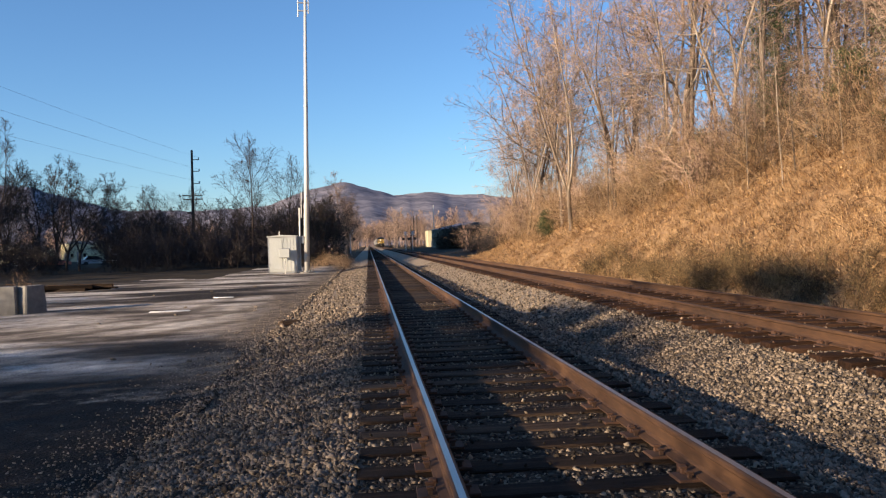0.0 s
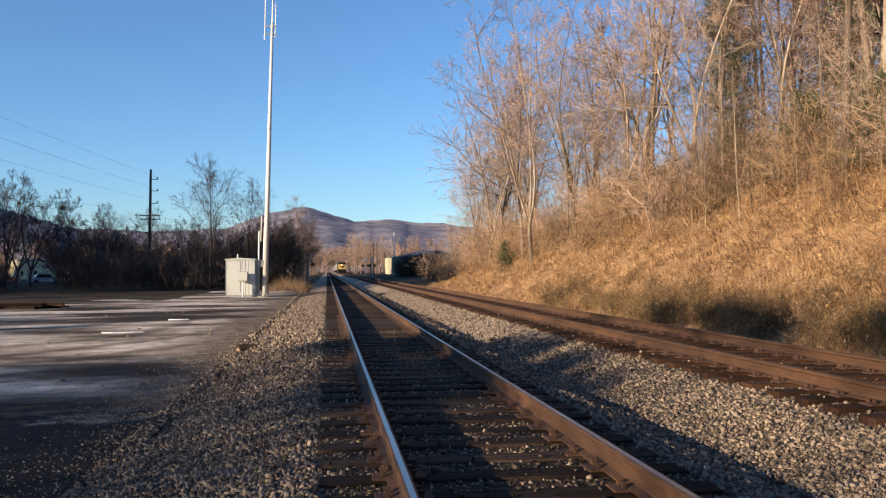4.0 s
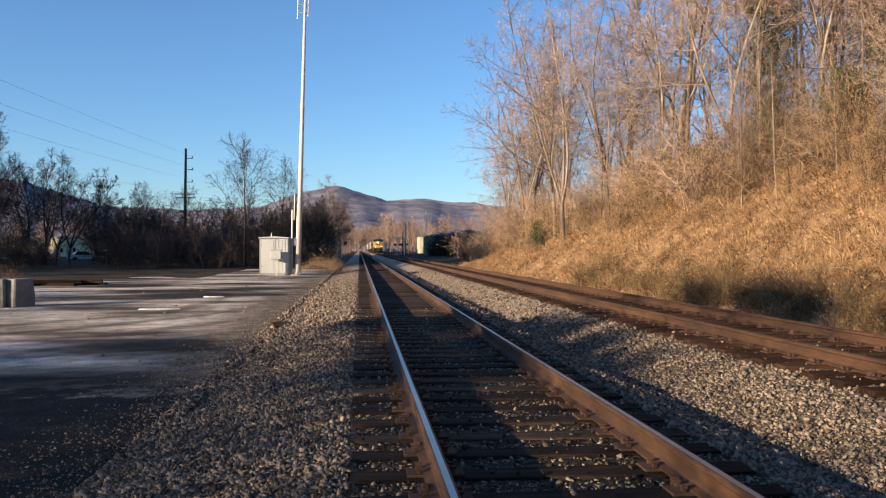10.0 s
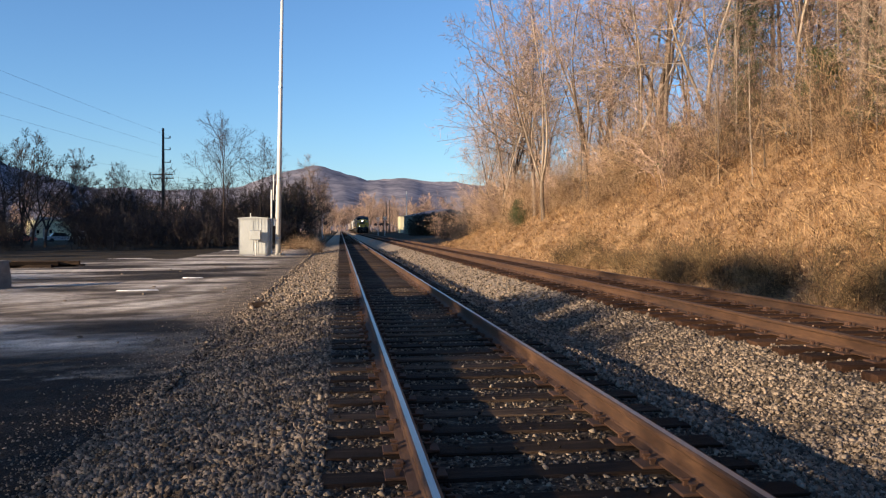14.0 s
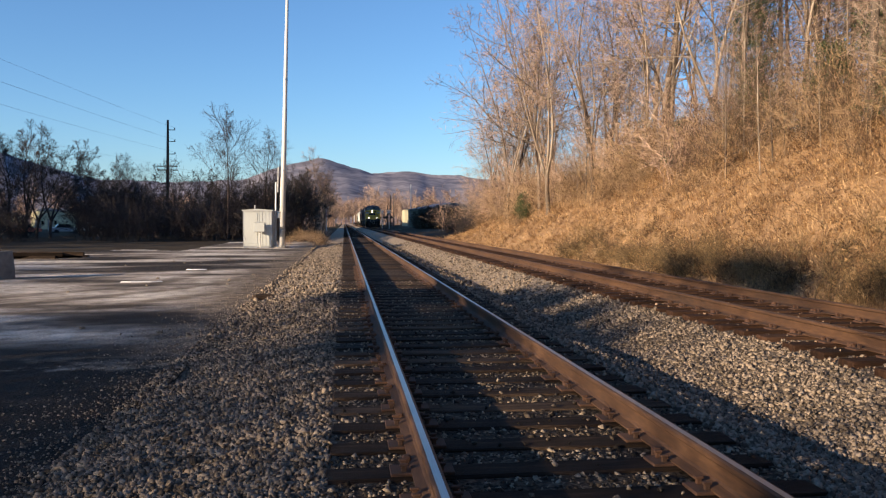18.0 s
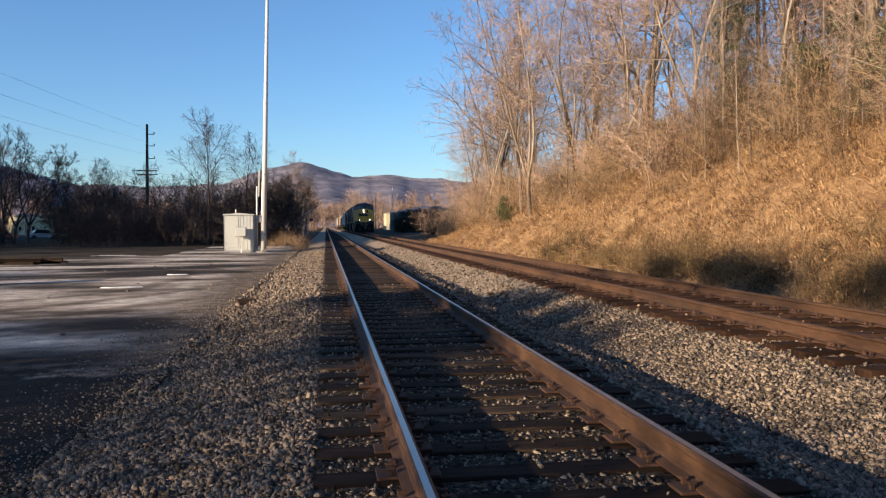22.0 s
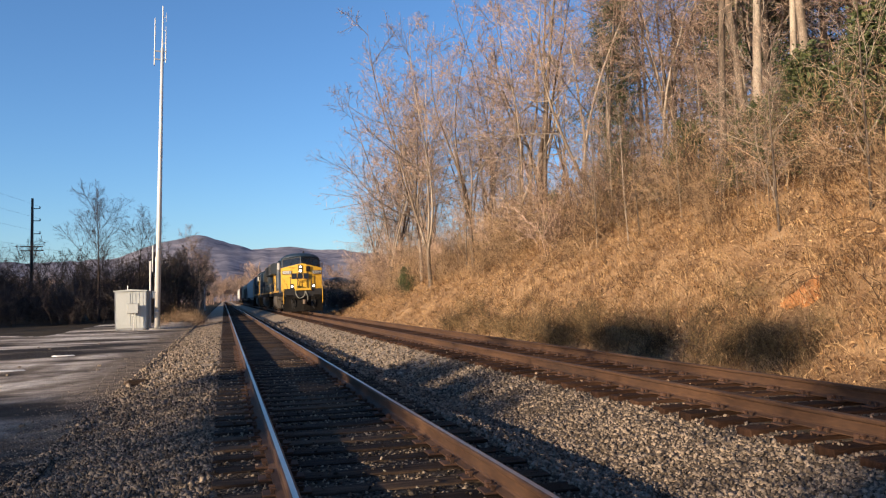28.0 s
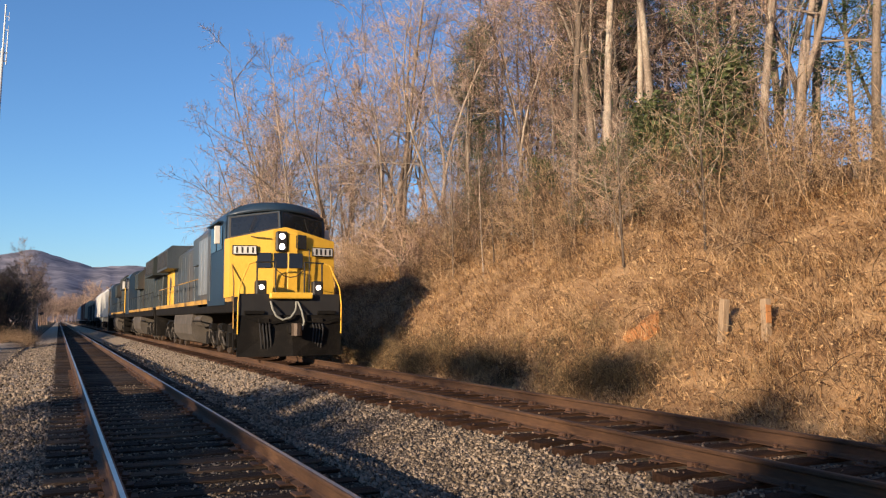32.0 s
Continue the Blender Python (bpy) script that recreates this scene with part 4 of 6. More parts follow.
    for i in range(58):
        y = 6 + 30 * rng.random() if i < 32 else rng.uniform(36, 94)
        x = 16.0 + 22 * rng.random() ** 1.3 if y < 36 else rng.uniform(14.5, 32)
        m = rng.choice(back + back + tall + wide[1:])
        plant(m, x, y, rng.uniform(0.85, 1.2), rng.uniform(0, 360), group="bare trees in the wood")
    for i in range(12):
        plant(rng.choice(back), rng.uniform(19, 29), rng.uniform(22, 40), rng.uniform(0.9, 1.2), rng.uniform(0, 360), group="bare trees in the wood")
    for i in range(28):
        y = rng.uniform(12, 70)
        plant(rng.choice(slim), rng.uniform(12.2, 15.5), y, rng.uniform(0.45, 0.8), rng.uniform(0, 360), group="saplings on the brow")
    for i in range(34):
        plant(rng.choice(slim), rng.uniform(13.2, 14.5), rng.uniform(12, 36), rng.uniform(0.22, 0.40), rng.uniform(0, 360), lean=rng.uniform(-8, 8), group="saplings on the brow")
    for i, (x, y, k, s) in enumerate([(18.5, 24.5, 0, 0.95), (19.2, 19.2, 1, 0.9), (20.5, 29, 1, 1.0), (23.5, 26, 0, 1.05), (18.0, 14.2, 1, 0.6), (20.5, 39, 0, 0.9), (18.6, 37, 1, 0.8), (22.5, 43, 1, 0.95)]):
        plant(pine[k], x, y, s, i * 71, group="pines")
    for i, (x, y, s) in enumerate([(15.3, 18.5, 1.0), (16.0, 16.8, 1.2), (15.2, 20.6, 0.8), (17.5, 18.0, 1.3), (14.9, 24, 0.8), (15.0, 29, 0.8), (14.0, 33, 0.6), (11.4, 52, 0.5)]):
        plant(holly, x, y, s, i * 57, group="evergreen shrubs")
    for i in range(150):
        y = 6 + 64 * rng.random() ** 1.1
        x = rng.gauss(14.6, 0.9) if y < 50 else rng.gauss(13.0, 1.4)
        if x < 11.8:
            x = 11.8 + rng.random()
        plant(rng.choice(brush + leafy if y < 45 else brush), x, y, rng.uniform(0.6, 1.25), rng.uniform(0, 360), group="brush on the brow")
    for i in range(60):
        y = 6 + 40 * rng.random()
        plant(rng.choice(brush), rng.gauss(13.5, 0.8), y, rng.uniform(0.35, 0.65), rng.uniform(0, 360), group="brush on the brow")
    for i in range(110):
        y = 11.5 * (34 / 11.5) ** rng.random()
        plant(rng.choice(weed), TOE + 0.1 + abs(rng.gauss(0, 0.55)), y, rng.uniform(0.35, 0.85), rng.uniform(0, 360), group="weeds at the foot of the bank")
    for i in range(34):
        y = rng.uniform(27, 69)
        plant(rng.choice(thicket), rng.uniform(12.4, 15.2) if y < 45 else rng.uniform(11.2, 14.2), y, rng.uniform(0.6, 1.15), rng.uniform(0, 360), group="thickets below the trees")
    for i in range(26):
        plant(rng.choice(brush), rng.uniform(10.6, 13), rng.uniform(50, 69), rng.uniform(0.4, 0.8), rng.uniform(0, 360), group="brush on the brow")
    for i in range(34):
        plant(rng.choice(brush), rng.uniform(11.6, 13.2), rng.uniform(36, 68), rng.uniform(0.45, 0.85), rng.uniform(0, 360), group="thickets below the trees")
    for i, (x, y, s) in enumerate([(17.2, 152, 0.75), (19.5, 156, 0.85), (22, 160, 0.8), (20.5, 175, 0.8), (23, 175, 0.9), (28, 170, 1.0), (19, 168, 0.8), (14.6, 158, 0.75), (15.8, 152, 0.8), (16.2, 163, 0.8)]):
        plant(mound[i % 2], x, y, s, i * 40, group="vine thickets")

    # the hollow past the end of the bank; dark scrub colour stands in for its shade
    for i in range(44):
        y = rng.uniform(80, 112)
        plant(rng.choice(scrub), rng.uniform(11.0, 13.0) + 0.12 * (y - 78) * rng.random() * 3, y, rng.uniform(0.45, 0.85), rng.uniform(0, 360), label="brush in the hollow past the bank, coloured dark for shade", group="scrub past the bank")
    for i in range(30):
        plant(rng.choice(brush + thicket), rng.uniform(14, 24), rng.uniform(82, 120), rng.uniform(1.0, 1.7), rng.uniform(0, 360), group="brush past the bank")
    for i, (x, y, s) in enumerate([(14.5, 84, 0.6), (16.5, 92, 0.62), (15.2, 101, 0.55), (19, 98, 0.7), (18, 110, 0.6), (21, 120, 0.65)]):
        plant(back[i % 2], x, y, s, i * 53, group="bare trees past the bank")
    # across the lot
    for i, (x, y, s) in enumerate([(-10.9, 80, 0.82), (-7.7, 83, 0.7), (-20.5, 100, 0.6), (-24.5, 99, 0.62)]):
        plant(oval, x, y, s, i * 101, group="dark trees past the lot")
    for i, (x, y, s) in enumerate([(-31, 88, 0.95), (-36.5, 84, 0.85), (-30.5, 70, 1.12), (-33, 74, 1.1), (-27, 92, 0.75),
                                   (-18, 112, 0.7), (-14, 100, 0.6), (-40, 95, 1.0), (-46, 88, 1.1), (-35, 62, 1.0), (-29, 86, 0.95), (-33.5, 92, 1.0), (-25.5, 96, 0.8), (-38, 100, 1.0), (-22, 104, 0.75)]):
        plant(dark[i % 2], x, y, s, i * 77, group="dark trees past the lot")
    for i, (x, y, s) in enumerate([(-5.9, 84, 1.0), (-4.5, 85, 1.12), (-5.2, 90, 1.05), (-3.5, 93, 0.8), (-6.8, 88, 0.95), (-3.9, 101, 0.85), (-7.6, 92, 0.6), (-4.0, 118, 0.7), (-9.2, 88, 0.55)]):
        plant(column[i % 2], x, y, s, i * 50, group="vine-covered trees")
    for i, (x, y, s) in enumerate([(-4.6, 96, 0.6), (-8.2, 90, 0.5), (-6.6, 95, 0.6), (-9.6, 86, 0.45), (-12.2, 85, 0.5), (-13.4, 92, 0.5)]):
        plant(dark[i % 2], x, y, s, i * 131, group="dark trees past the lot")
    for i in range(110):
        y = rng.uniform(68, 112)
        x = -rng.uniform(0.07, 0.42) * y
        if x > -5 or 17.0 < math.degrees(math.atan2(-x, y)) < 20.0:
            continue
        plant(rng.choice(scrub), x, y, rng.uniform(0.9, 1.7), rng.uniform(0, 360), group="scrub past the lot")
    for i, (x, y, s) in enumerate([(-3.3, 98, 0.72), (-3.0, 108, 0.7), (-3.4, 120, 0.72), (-3.0, 134, 0.72), (-5.0, 128, 0.8), (-4.0, 148, 0.8)]):
        plant(back[i % 2], x, y, s, i * 97, group="tan trees beside the track")
    for i, (x, y, s) in enumerate([(-5.0, 165, 0.85), (-4.6, 182, 0.85), (-4.8, 205, 0.95), (-5.2, 230, 1.05), (-5.0, 262, 1.2), (-5.4, 300, 1.3), (-6.0, 350, 1.5),
                                   (10.5, 300, 0.95), (10.8, 345, 1.1), (11.0, 400, 1.25), (11.5, 470, 1.5)]):
        plant(back[i % 2], x, y, s, i * 67, group="tan trees far along the track")
    for i in range(11):
        plant(rng.choice(dark), rng.uniform(-10.5, -4.4), rng.uniform(84, 98), rng.uniform(0.5, 0.68), rng.uniform(0, 360), group="dark trees past the lot")
    for i in range(26):
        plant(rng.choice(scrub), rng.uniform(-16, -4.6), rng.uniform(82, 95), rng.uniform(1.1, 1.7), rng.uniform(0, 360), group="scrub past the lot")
    for i in range(30):
        y = rng.uniform(95, 118)
        x = -y * math.tan(radians(rng.uniform(12.4, 17.0)))
        plant(rng.choice(dark), x, y, rng.uniform(0.42, 0.62), rng.uniform(0, 360), group="dark trees past the lot")
    plant(brush[0], -12.4, 31, 0.5, 40, label="tan dry weeds beside the stacked ties")
    for i in range(26):
        plant(rng.choice(brush), rng.uniform(-4.1, -1.4), rng.uniform(54, 76), rng.uniform(0.34, 0.55), rng.uniform(0, 360), group="tan weeds beside the track")
    # unseen wood added beside the lot for its shade: tall behind, low scrub towards the mast
    for i, (x, y, s) in enumerate([(-24, -15, 0.74), (-27, -19, 0.76), (-23, -20, 0.72), (-26, -25, 0.76), (-22, -27, 0.74), (-25, -32, 0.76), (-29, -15, 0.76)]):
        plant(shade_pine, x, y, s, i * 64, group="wood beside the lot")
    for i in range(10):
        plant(mound[i % 2], -22.6 - 1.5 * (i % 2), -11 + 1.25 * i, 0.86 + 0.05 * (i % 3) - 0.02 * i, i * 50, group="low thicket beside the lot")
    for i in range(13):
        plant(hedge, -21.3, -11.5 + 1.5 * i, (1.26, 1.26, 1.26, 1.25, 1.24, 1.22, 1.20, 1.18, 1.16, 1.13, 1.09, 1.02, 0.90)[i], i * 50, group="low thicket beside the lot")
    for i, (x, y, s) in enumerate([(-24, -6.2, 1.0), (-24.6, -3.4, 0.99), (-24, -0.6, 1.0), (-24.4, 2.0, 0.98), (-24, -9.9, 0.94), (-24.3, -2.0, 0.99)]):
        plant(shade_stem_pine, x, y, s, i * 91, group="wood beside the lot")
    plant(shade_low_pine, -24, -12.0, 1.04, 40, group="wood beside the lot")
    for i in range(4):
        plant(shade_low_pine, -24 + 0.5 * (i % 2), -4.2 + 2.15 * i, (0.97, 0.98, 1.01, 0.96)[i], i * 71, group="wood beside the lot")
    for i in range(9):
        plant(hedge, -21.2 - 0.3 * (i % 2), 13.2 + 1.9 * i, (0.72, 0.68, 0.73, 0.69, 0.66, 0.70, 0.64, 0.60, 0.50)[i], i * 83, label="unseen low hedge beside the lot, added to cast shade", group="low thicket beside the lot")
    for i, (x, y, s) in enumerate([(-44, 3, 0.62), (-43, 10, 0.6), (-48, 17, 0.8)]):
        plant(dark[i % 2], x, y, s, i * 37, group="wood beside the lot")
    for i in range(15):
        plant(shade_pine, -60 - 4 * (i % 3), 31 + 4.0 * i, 1.0 if i < 3 else 1.5, i * 47, group="wood beside the lot")
    # more unseen trees, added behind the camera to hold back sky light
    for i in range(16):
        plant(back[i % 2], 13.5 + 3.2 * (i % 4), 2 - 3.4 * i, 1.1 + 0.08 * (i % 3), i * 61, group="wood behind the bank")
    for i in range(7):
        plant(shade_pine, -10 + 5.2 * i, -48 - 3 * (i % 2), 1.35, i * 43, group="pines across the line")
    for m in tall + wide + slim + back + dark + brush + leafy + thicket + scrub + weed + pine + [holly, shade_pine, shade_stem_pine, shade_low_pine, hedge, oval] + mound + column:
        drop_master(m)


plants()


# ---- dry grass on the bank ----
def dry_grass():
    rng = np.random.default_rng(8)
    tuft = 23000
    y = 5.2 * (76 / 5.2) ** rng.uniform(0, 1, tuft)
    x = rng.uniform(TOE - 0.3, CREST + 1.8, tuft)
    z = np.array([bank_z(a, b) for a, b in zip(x, y)])
    lush = np.array([0.5 + 0.9 * max(0, 0.5 + bump_noise(a, b, 1.1, 9) + 0.5 * bump_noise(a, b, 0.4, 2)) for a, b in zip(x, y)])
    per = 8
    n = tuft * per
    bx = np.repeat(x, per) + rng.normal(0, 0.12, n)
    by = np.repeat(y, per) + rng.normal(0, 0.12, n)
    bz = np.repeat(z, per) - 0.03
    length = np.repeat(rng.uniform(0.12, 0.48, tuft) * lush, per) * rng.uniform(0.5, 1.3, n)
    a = np.repeat(rng.uniform(0, 6.283, tuft), per) + rng.normal(0, 1.3, n)
    # matted stems: they lean every way, most of them down the slope
    out = np.stack([np.cos(a) * 0.9 - 0.35, np.sin(a) * 0.9, np.zeros(n)], 1)
    up = np.array([[0, 0, 1.0]])
    base = np.stack([bx, by, bz], 1)
    mid = base + (up * rng.uniform(0.25, 0.9, (n, 1)) + out * rng.uniform(0.2, 0.9, (n, 1))) * length[:, None] * 0.6
    tip = mid + (up * rng.uniform(-0.8, 0.55, (n, 1)) + out * rng.uniform(0.3, 1.2, (n, 1)) + rng.normal(0, 0.35, (n, 3))) * length[:, None] * 0.55
    side = np.stack([-np.sin(a), np.cos(a), rng.normal(0, 0.5, n)], 1) * (0.0028 + 0.00011 * by)[:, None]
    v = np.stack([base - side, base + side, mid + side * 0.8, mid - side * 0.8, tip], 1).reshape(-1, 3)
    i = np.arange(n)[:, None] * 5
    f = np.concatenate([i + np.array([[0, 1, 2]]), i + np.array([[0, 2, 3]]), i + np.array([[3, 2, 4]])])
    # fallen leaves caught in it
    m = 16000
    ly = 5.2 * (60 / 5.2) ** rng.uniform(0, 1, m)
    lx = rng.uniform(TOE, CREST + 6, m)
    lz = np.array([bank_z(p, q) for p, q in zip(lx, ly)]) + rng.uniform(0.02, 0.22, m)
    lv, lf = leaf_cloud(rng, np.stack([lx, ly, lz], 1), 1, 0.02, (0.025, 0.06))
    leaves = raw_mesh("fallen_leaves", lv, lf, M_GRASS)
    tagged(new("fallen_leaves", leaves), "fallen brown leaves scattered over the bank", "leaves", kind="stuff")
    # arching bramble canes
    r2, segs = random.Random(3), []
    for _ in range(420):
        cy = 5.5 * (75 / 5.5) ** r2.random()
        cx = r2.uniform(TOE + 0.2, CREST + 1.0)
        p = Vector((cx, cy, bank_z(cx, cy)))
        d = Vector((r2.gauss(-0.25, 0.5), r2.gauss(0, 0.6), 1)).normalized()
        step = r2.uniform(0.1, 0.32)
        for j in range(6):
            q = p + d * step
            segs.append((p, q, 0.008 - 0.0008 * j, 0.0072 - 0.0008 * j))
            p = q
            d = (d + Vector((r2.gauss(-0.05, 0.2), r2.gauss(0, 0.2), -0.34))).normalized()
    tagged(new("bramble_canes", seg_mesh("bramble_canes", [(segs, 3, M_BRUSH)])), "thin arching bramble canes over the grass", "brambles", kind="stuff")
    return tagged(new("dry_grass", raw_mesh("dry_grass", v, f, M_GRASS)), "long dry golden grass and weeds covering the bank", "grass", kind="stuff")


dry_grass()


# ---- the lot: signal cabinet, radio mast, poles ----
def signal_cabinet():
    th = thing("signal_cabinet", "grey painted steel signal cabinet on the gravel lot", "cabinet", pose(-6.15, 51.7, -0.36))
    w, d, h = 1.72, 2.1, 2.3
    part("body", Geo().box(0, w, 0, d, 0.12, h, 0.02), M_BOXPAINT, th)
    part("skirt", Geo().box(0.04, w - 0.04, 0.04, d - 0.04, 0.0, 0.125), M_STEEL_GREY, th)
    g = Geo().prism([(-0.07, h), (w + 0.07, h), (w + 0.07, h + 0.05), (w / 2, h + 0.12), (-0.07, h + 0.05)], "y", -0.08, d + 0.08)
    part("roof", g, M_BOXPAINT, th)
    door = part("door", Geo().box(0.1, 0.86, -0.02, 0.004, 0.3, h - 0.12, 0.006), M_BOXPAINT, th)
    part("hinge", Geo().cyl((0.1, -0.025, 0.5), (0.1, -0.025, 0.65), 0.015), M_STEEL_GREY, door)
    part("hinge", Geo().cyl((0.1, -0.025, 1.8), (0.1, -0.025, 1.95), 0.015), M_STEEL_GREY, door)
    part("handle", Geo().box(0.76, 0.80, -0.06, -0.018, 1.1, 1.3, 0.008), M_STEEL_GREY, door)
    part("corner_strip", Geo().box(w - 0.03, w + 0.012, -0.012, 0.03, 0.1, h), M_STEEL_GREY, th)
    part("corner_strip", Geo().box(-0.012, 0.03, -0.012, 0.03, 0.1, h), M_STEEL_GREY, th)
    for i in range(4):
        part("panel_seam", Geo().box(0.93 + 0.2 * i, 0.955 + 0.2 * i, -0.016, 0.002, 0.16, h - 0.04), M_BOXPAINT, th)
    for i in range(6):
        part("panel_seam", Geo().box(w - 0.002, w + 0.016, 0.25 + 0.3 * i, 0.275 + 0.3 * i, 0.16, h - 0.04), M_BOXPAINT, th)
    for i in range(3):
        part("foot", Geo().box(0.1 + i * 0.72, 0.26 + i * 0.72, -0.02, 0.1, -0.06, 0.05, 0.01), M_CONCRETE, th)
    part("vent_pipe", Geo().cyl((0.62, 0.9, h + 0.05), (0.62, 0.9, h + 0.36), 0.03), M_STEEL_GREY, th)
    meter = thing("meter_box", "grey metal meter box on a steel post", "meter box", pose(-5.1, 51.35, -0.36))
    part("post", Geo().cyl((0, 0, -0.2), (0, 0, 1.15), 0.035), M_STEEL_GREY, meter)
    body = part("case", Geo().box(-0.36, 0.30, -0.14, 0.10, 1.0, 1.58, 0.02), M_STEEL_GREY, meter)
    part("cover", Geo().box(-0.33, 0.27, -0.155, -0.138, 1.03, 1.55, 0.006), M_BOXPAINT, body)
    aerial = thing("aerial_pole", "thin white aerial pole behind the cabinet", "pole", pose(-4.28, 52.6, -0.4))
    part("lower_pole", Geo().cyl((0, 0, 0), (0.05, 0, 4.15), 0.055), M_POLEPAINT, aerial)
    part("aerial", Geo().cyl((0.16, 0, 3.5), (0.2, 0, 5.1), 0.035, 0.03), M_POLEPAINT, aerial)
    part("bracket", Geo().box(0.02, 0.2, -0.03, 0.03, 3.62, 3.72, 0.01), M_STEEL_GREY, aerial)


def radio_mast():
    th = thing("radio_mast", "tall white steel radio mast with whip aerials", "mast", pose(-3.84, 52, -0.42, 0, 1.55, 0))
    part("pole", Geo().tube([(0, 0, 0), (0, 0, 7), (0, 0, 12), (0, 0, 17.1)], [0.165, 0.145, 0.115, 0.085], 14), M_POLEPAINT, th, smooth=True)
    part("base_plate", Geo().cyl((0, 0, 0.02), (0, 0, 0.12), 0.34, n=16), M_STEEL_GREY, th)
    for i in range(6):
        a = i * math.pi / 3
        part("anchor_bolt", Geo().cyl((0.27 * math.cos(a), 0.27 * math.sin(a), 0.1), (0.27 * math.cos(a), 0.27 * math.sin(a), 0.24), 0.03, n=6), M_STEEL_GREY, th)
    for z in (1.1, 4.8, 10.4):
        part("clamp", Geo().cyl((0, 0, z), (0, 0, z + 0.09), 0.19 - 0.005 * z, n=12), M_STEEL_GREY, th)
    part("conduit", Geo().cyl((-0.17, 0.02, 0.1), (-0.15, 0.02, 4.4), 0.025), M_STEEL_GREY, th)
    part("junction_box", Geo().box(-0.34, -0.15, -0.1, 0.1, 1.9, 2.35, 0.02), M_STEEL_GREY, th)
    part("step_arm", Geo().box(0.05, 0.4, -0.02, 0.02, 4.82, 4.87), M_STEEL_GREY, th)
    arm = part("antenna_arm", Geo().box(-0.48, 0.25, -0.03, 0.03, 16.35, 16.43).box(-0.48, 0.25, -0.03, 0.03, 16.85, 16.93), M_STEEL_GREY, th)
    part("whip_aerial", Geo().cyl((-0.44, 0, 16.0), (-0.44, 0, 18.9), 0.04, 0.03, 8), M_POLEPAINT, arm)
    part("whip_aerial", Geo().cyl((0.2, 0, 16.2), (0.2, 0, 18.2), 0.03, 0.025, 8), M_POLEPAINT, arm)
    part("top_aerial", Geo().cyl((0, 0, 17.1), (0, 0, 19.7), 0.05, 0.035, 8), M_POLEPAINT, th)
    for z in (17.4, 18.2, 19.0):
        part("dipole", Geo().box(-0.02, 0.22, -0.015, 0.015, z, z + 0.03).cyl((0.2, 0, z - 0.25), (0.2, 0, z + 0.28), 0.014, n=6), M_POLEPAINT, th)
    single("mast_footing", Geo().cyl((0, 0, -0.3), (0, 0, 0.12), 0.5, 0.48, 18), M_CONCRETE, "round concrete mast footing", "footing", pose(-3.84, 52, -0.4))


def utility_pole(x, y, label, full=True):
    th = thing("utility_pole", label, "utility pole", pose(x, y, -0.5, 0, 0, 0), group="utility poles")
    part("pole", Geo().tube([(0, 0, 0), (0.1, 0, 8), (0.2, 0, 15.8)], [0.24, 0.2, 0.15], 10), M_POLEWOOD, th, smooth=True)
    for z in (14.4, 12.8, 11.1):
        arm = part("insulator_arm", Geo().box(0.1, 1.15, -0.05, 0.05, z, z + 0.1, 0.02), M_POLEWOOD, th)
        part("insulator", Geo().tube([(1.1, 0, z + 0.05), (1.1, 0, z + 0.15), (1.1, 0, z + 0.2), (1.1, 0, z + 0.3), (1.1, 0, z + 0.35)], [0.06, 0.10, 0.05, 0.09, 0.04], 8), M_STEEL_GREY, arm)
    for z, y2 in ((9.4, -0.18), (8.9, 0.18)):
        arm = part("crossarm", Geo().box(-1.3, 1.5, y2 - 0.06, y2 + 0.06, z, z + 0.13, 0.02), M_POLEWOOD, th)
        for i in range(4):
            part("insulator", Geo().tube([(-1.2 + 0.85 * i, y2, z + 0.13), (-1.2 + 0.85 * i, y2, z + 0.22), (-1.2 + 0.85 * i, y2, z + 0.34)], [0.03, 0.07, 0.03], 7), M_STEEL_GREY, arm)
    part("transformer_arm", Geo().box(-0.7, 0.1, -0.05, 0.05, 7.0, 7.2, 0.02), M_POLEWOOD, th)
    part("jumper", Geo().tube([(0.3, 0, 9.9), (0.9, 0, 10.3), (1.5, 0, 10.1), (1.7, 0, 9.4)], 0.025, 5), M_POLEWOOD, th)
    return th


def wire(p, q, sag, r=0.008):
    p, q = Vector(p), Vector(q)
    pts = []
    for i in range(25):
        t = i / 24
        a = p.lerp(q, t)
        a.z -= sag * 4 * t * (1 - t)
        pts.append(a)
    return single("power_line", Geo().tube(pts, r, 4), M_POLEWOOD, "thin black overhead power line", "cable", group="power lines")


M_SCAR = mat("red_clay", [(0.40, 0.15, 0.045), (0.54, 0.25, 0.09)], 0.95, 0, 4, 30, 0.5)


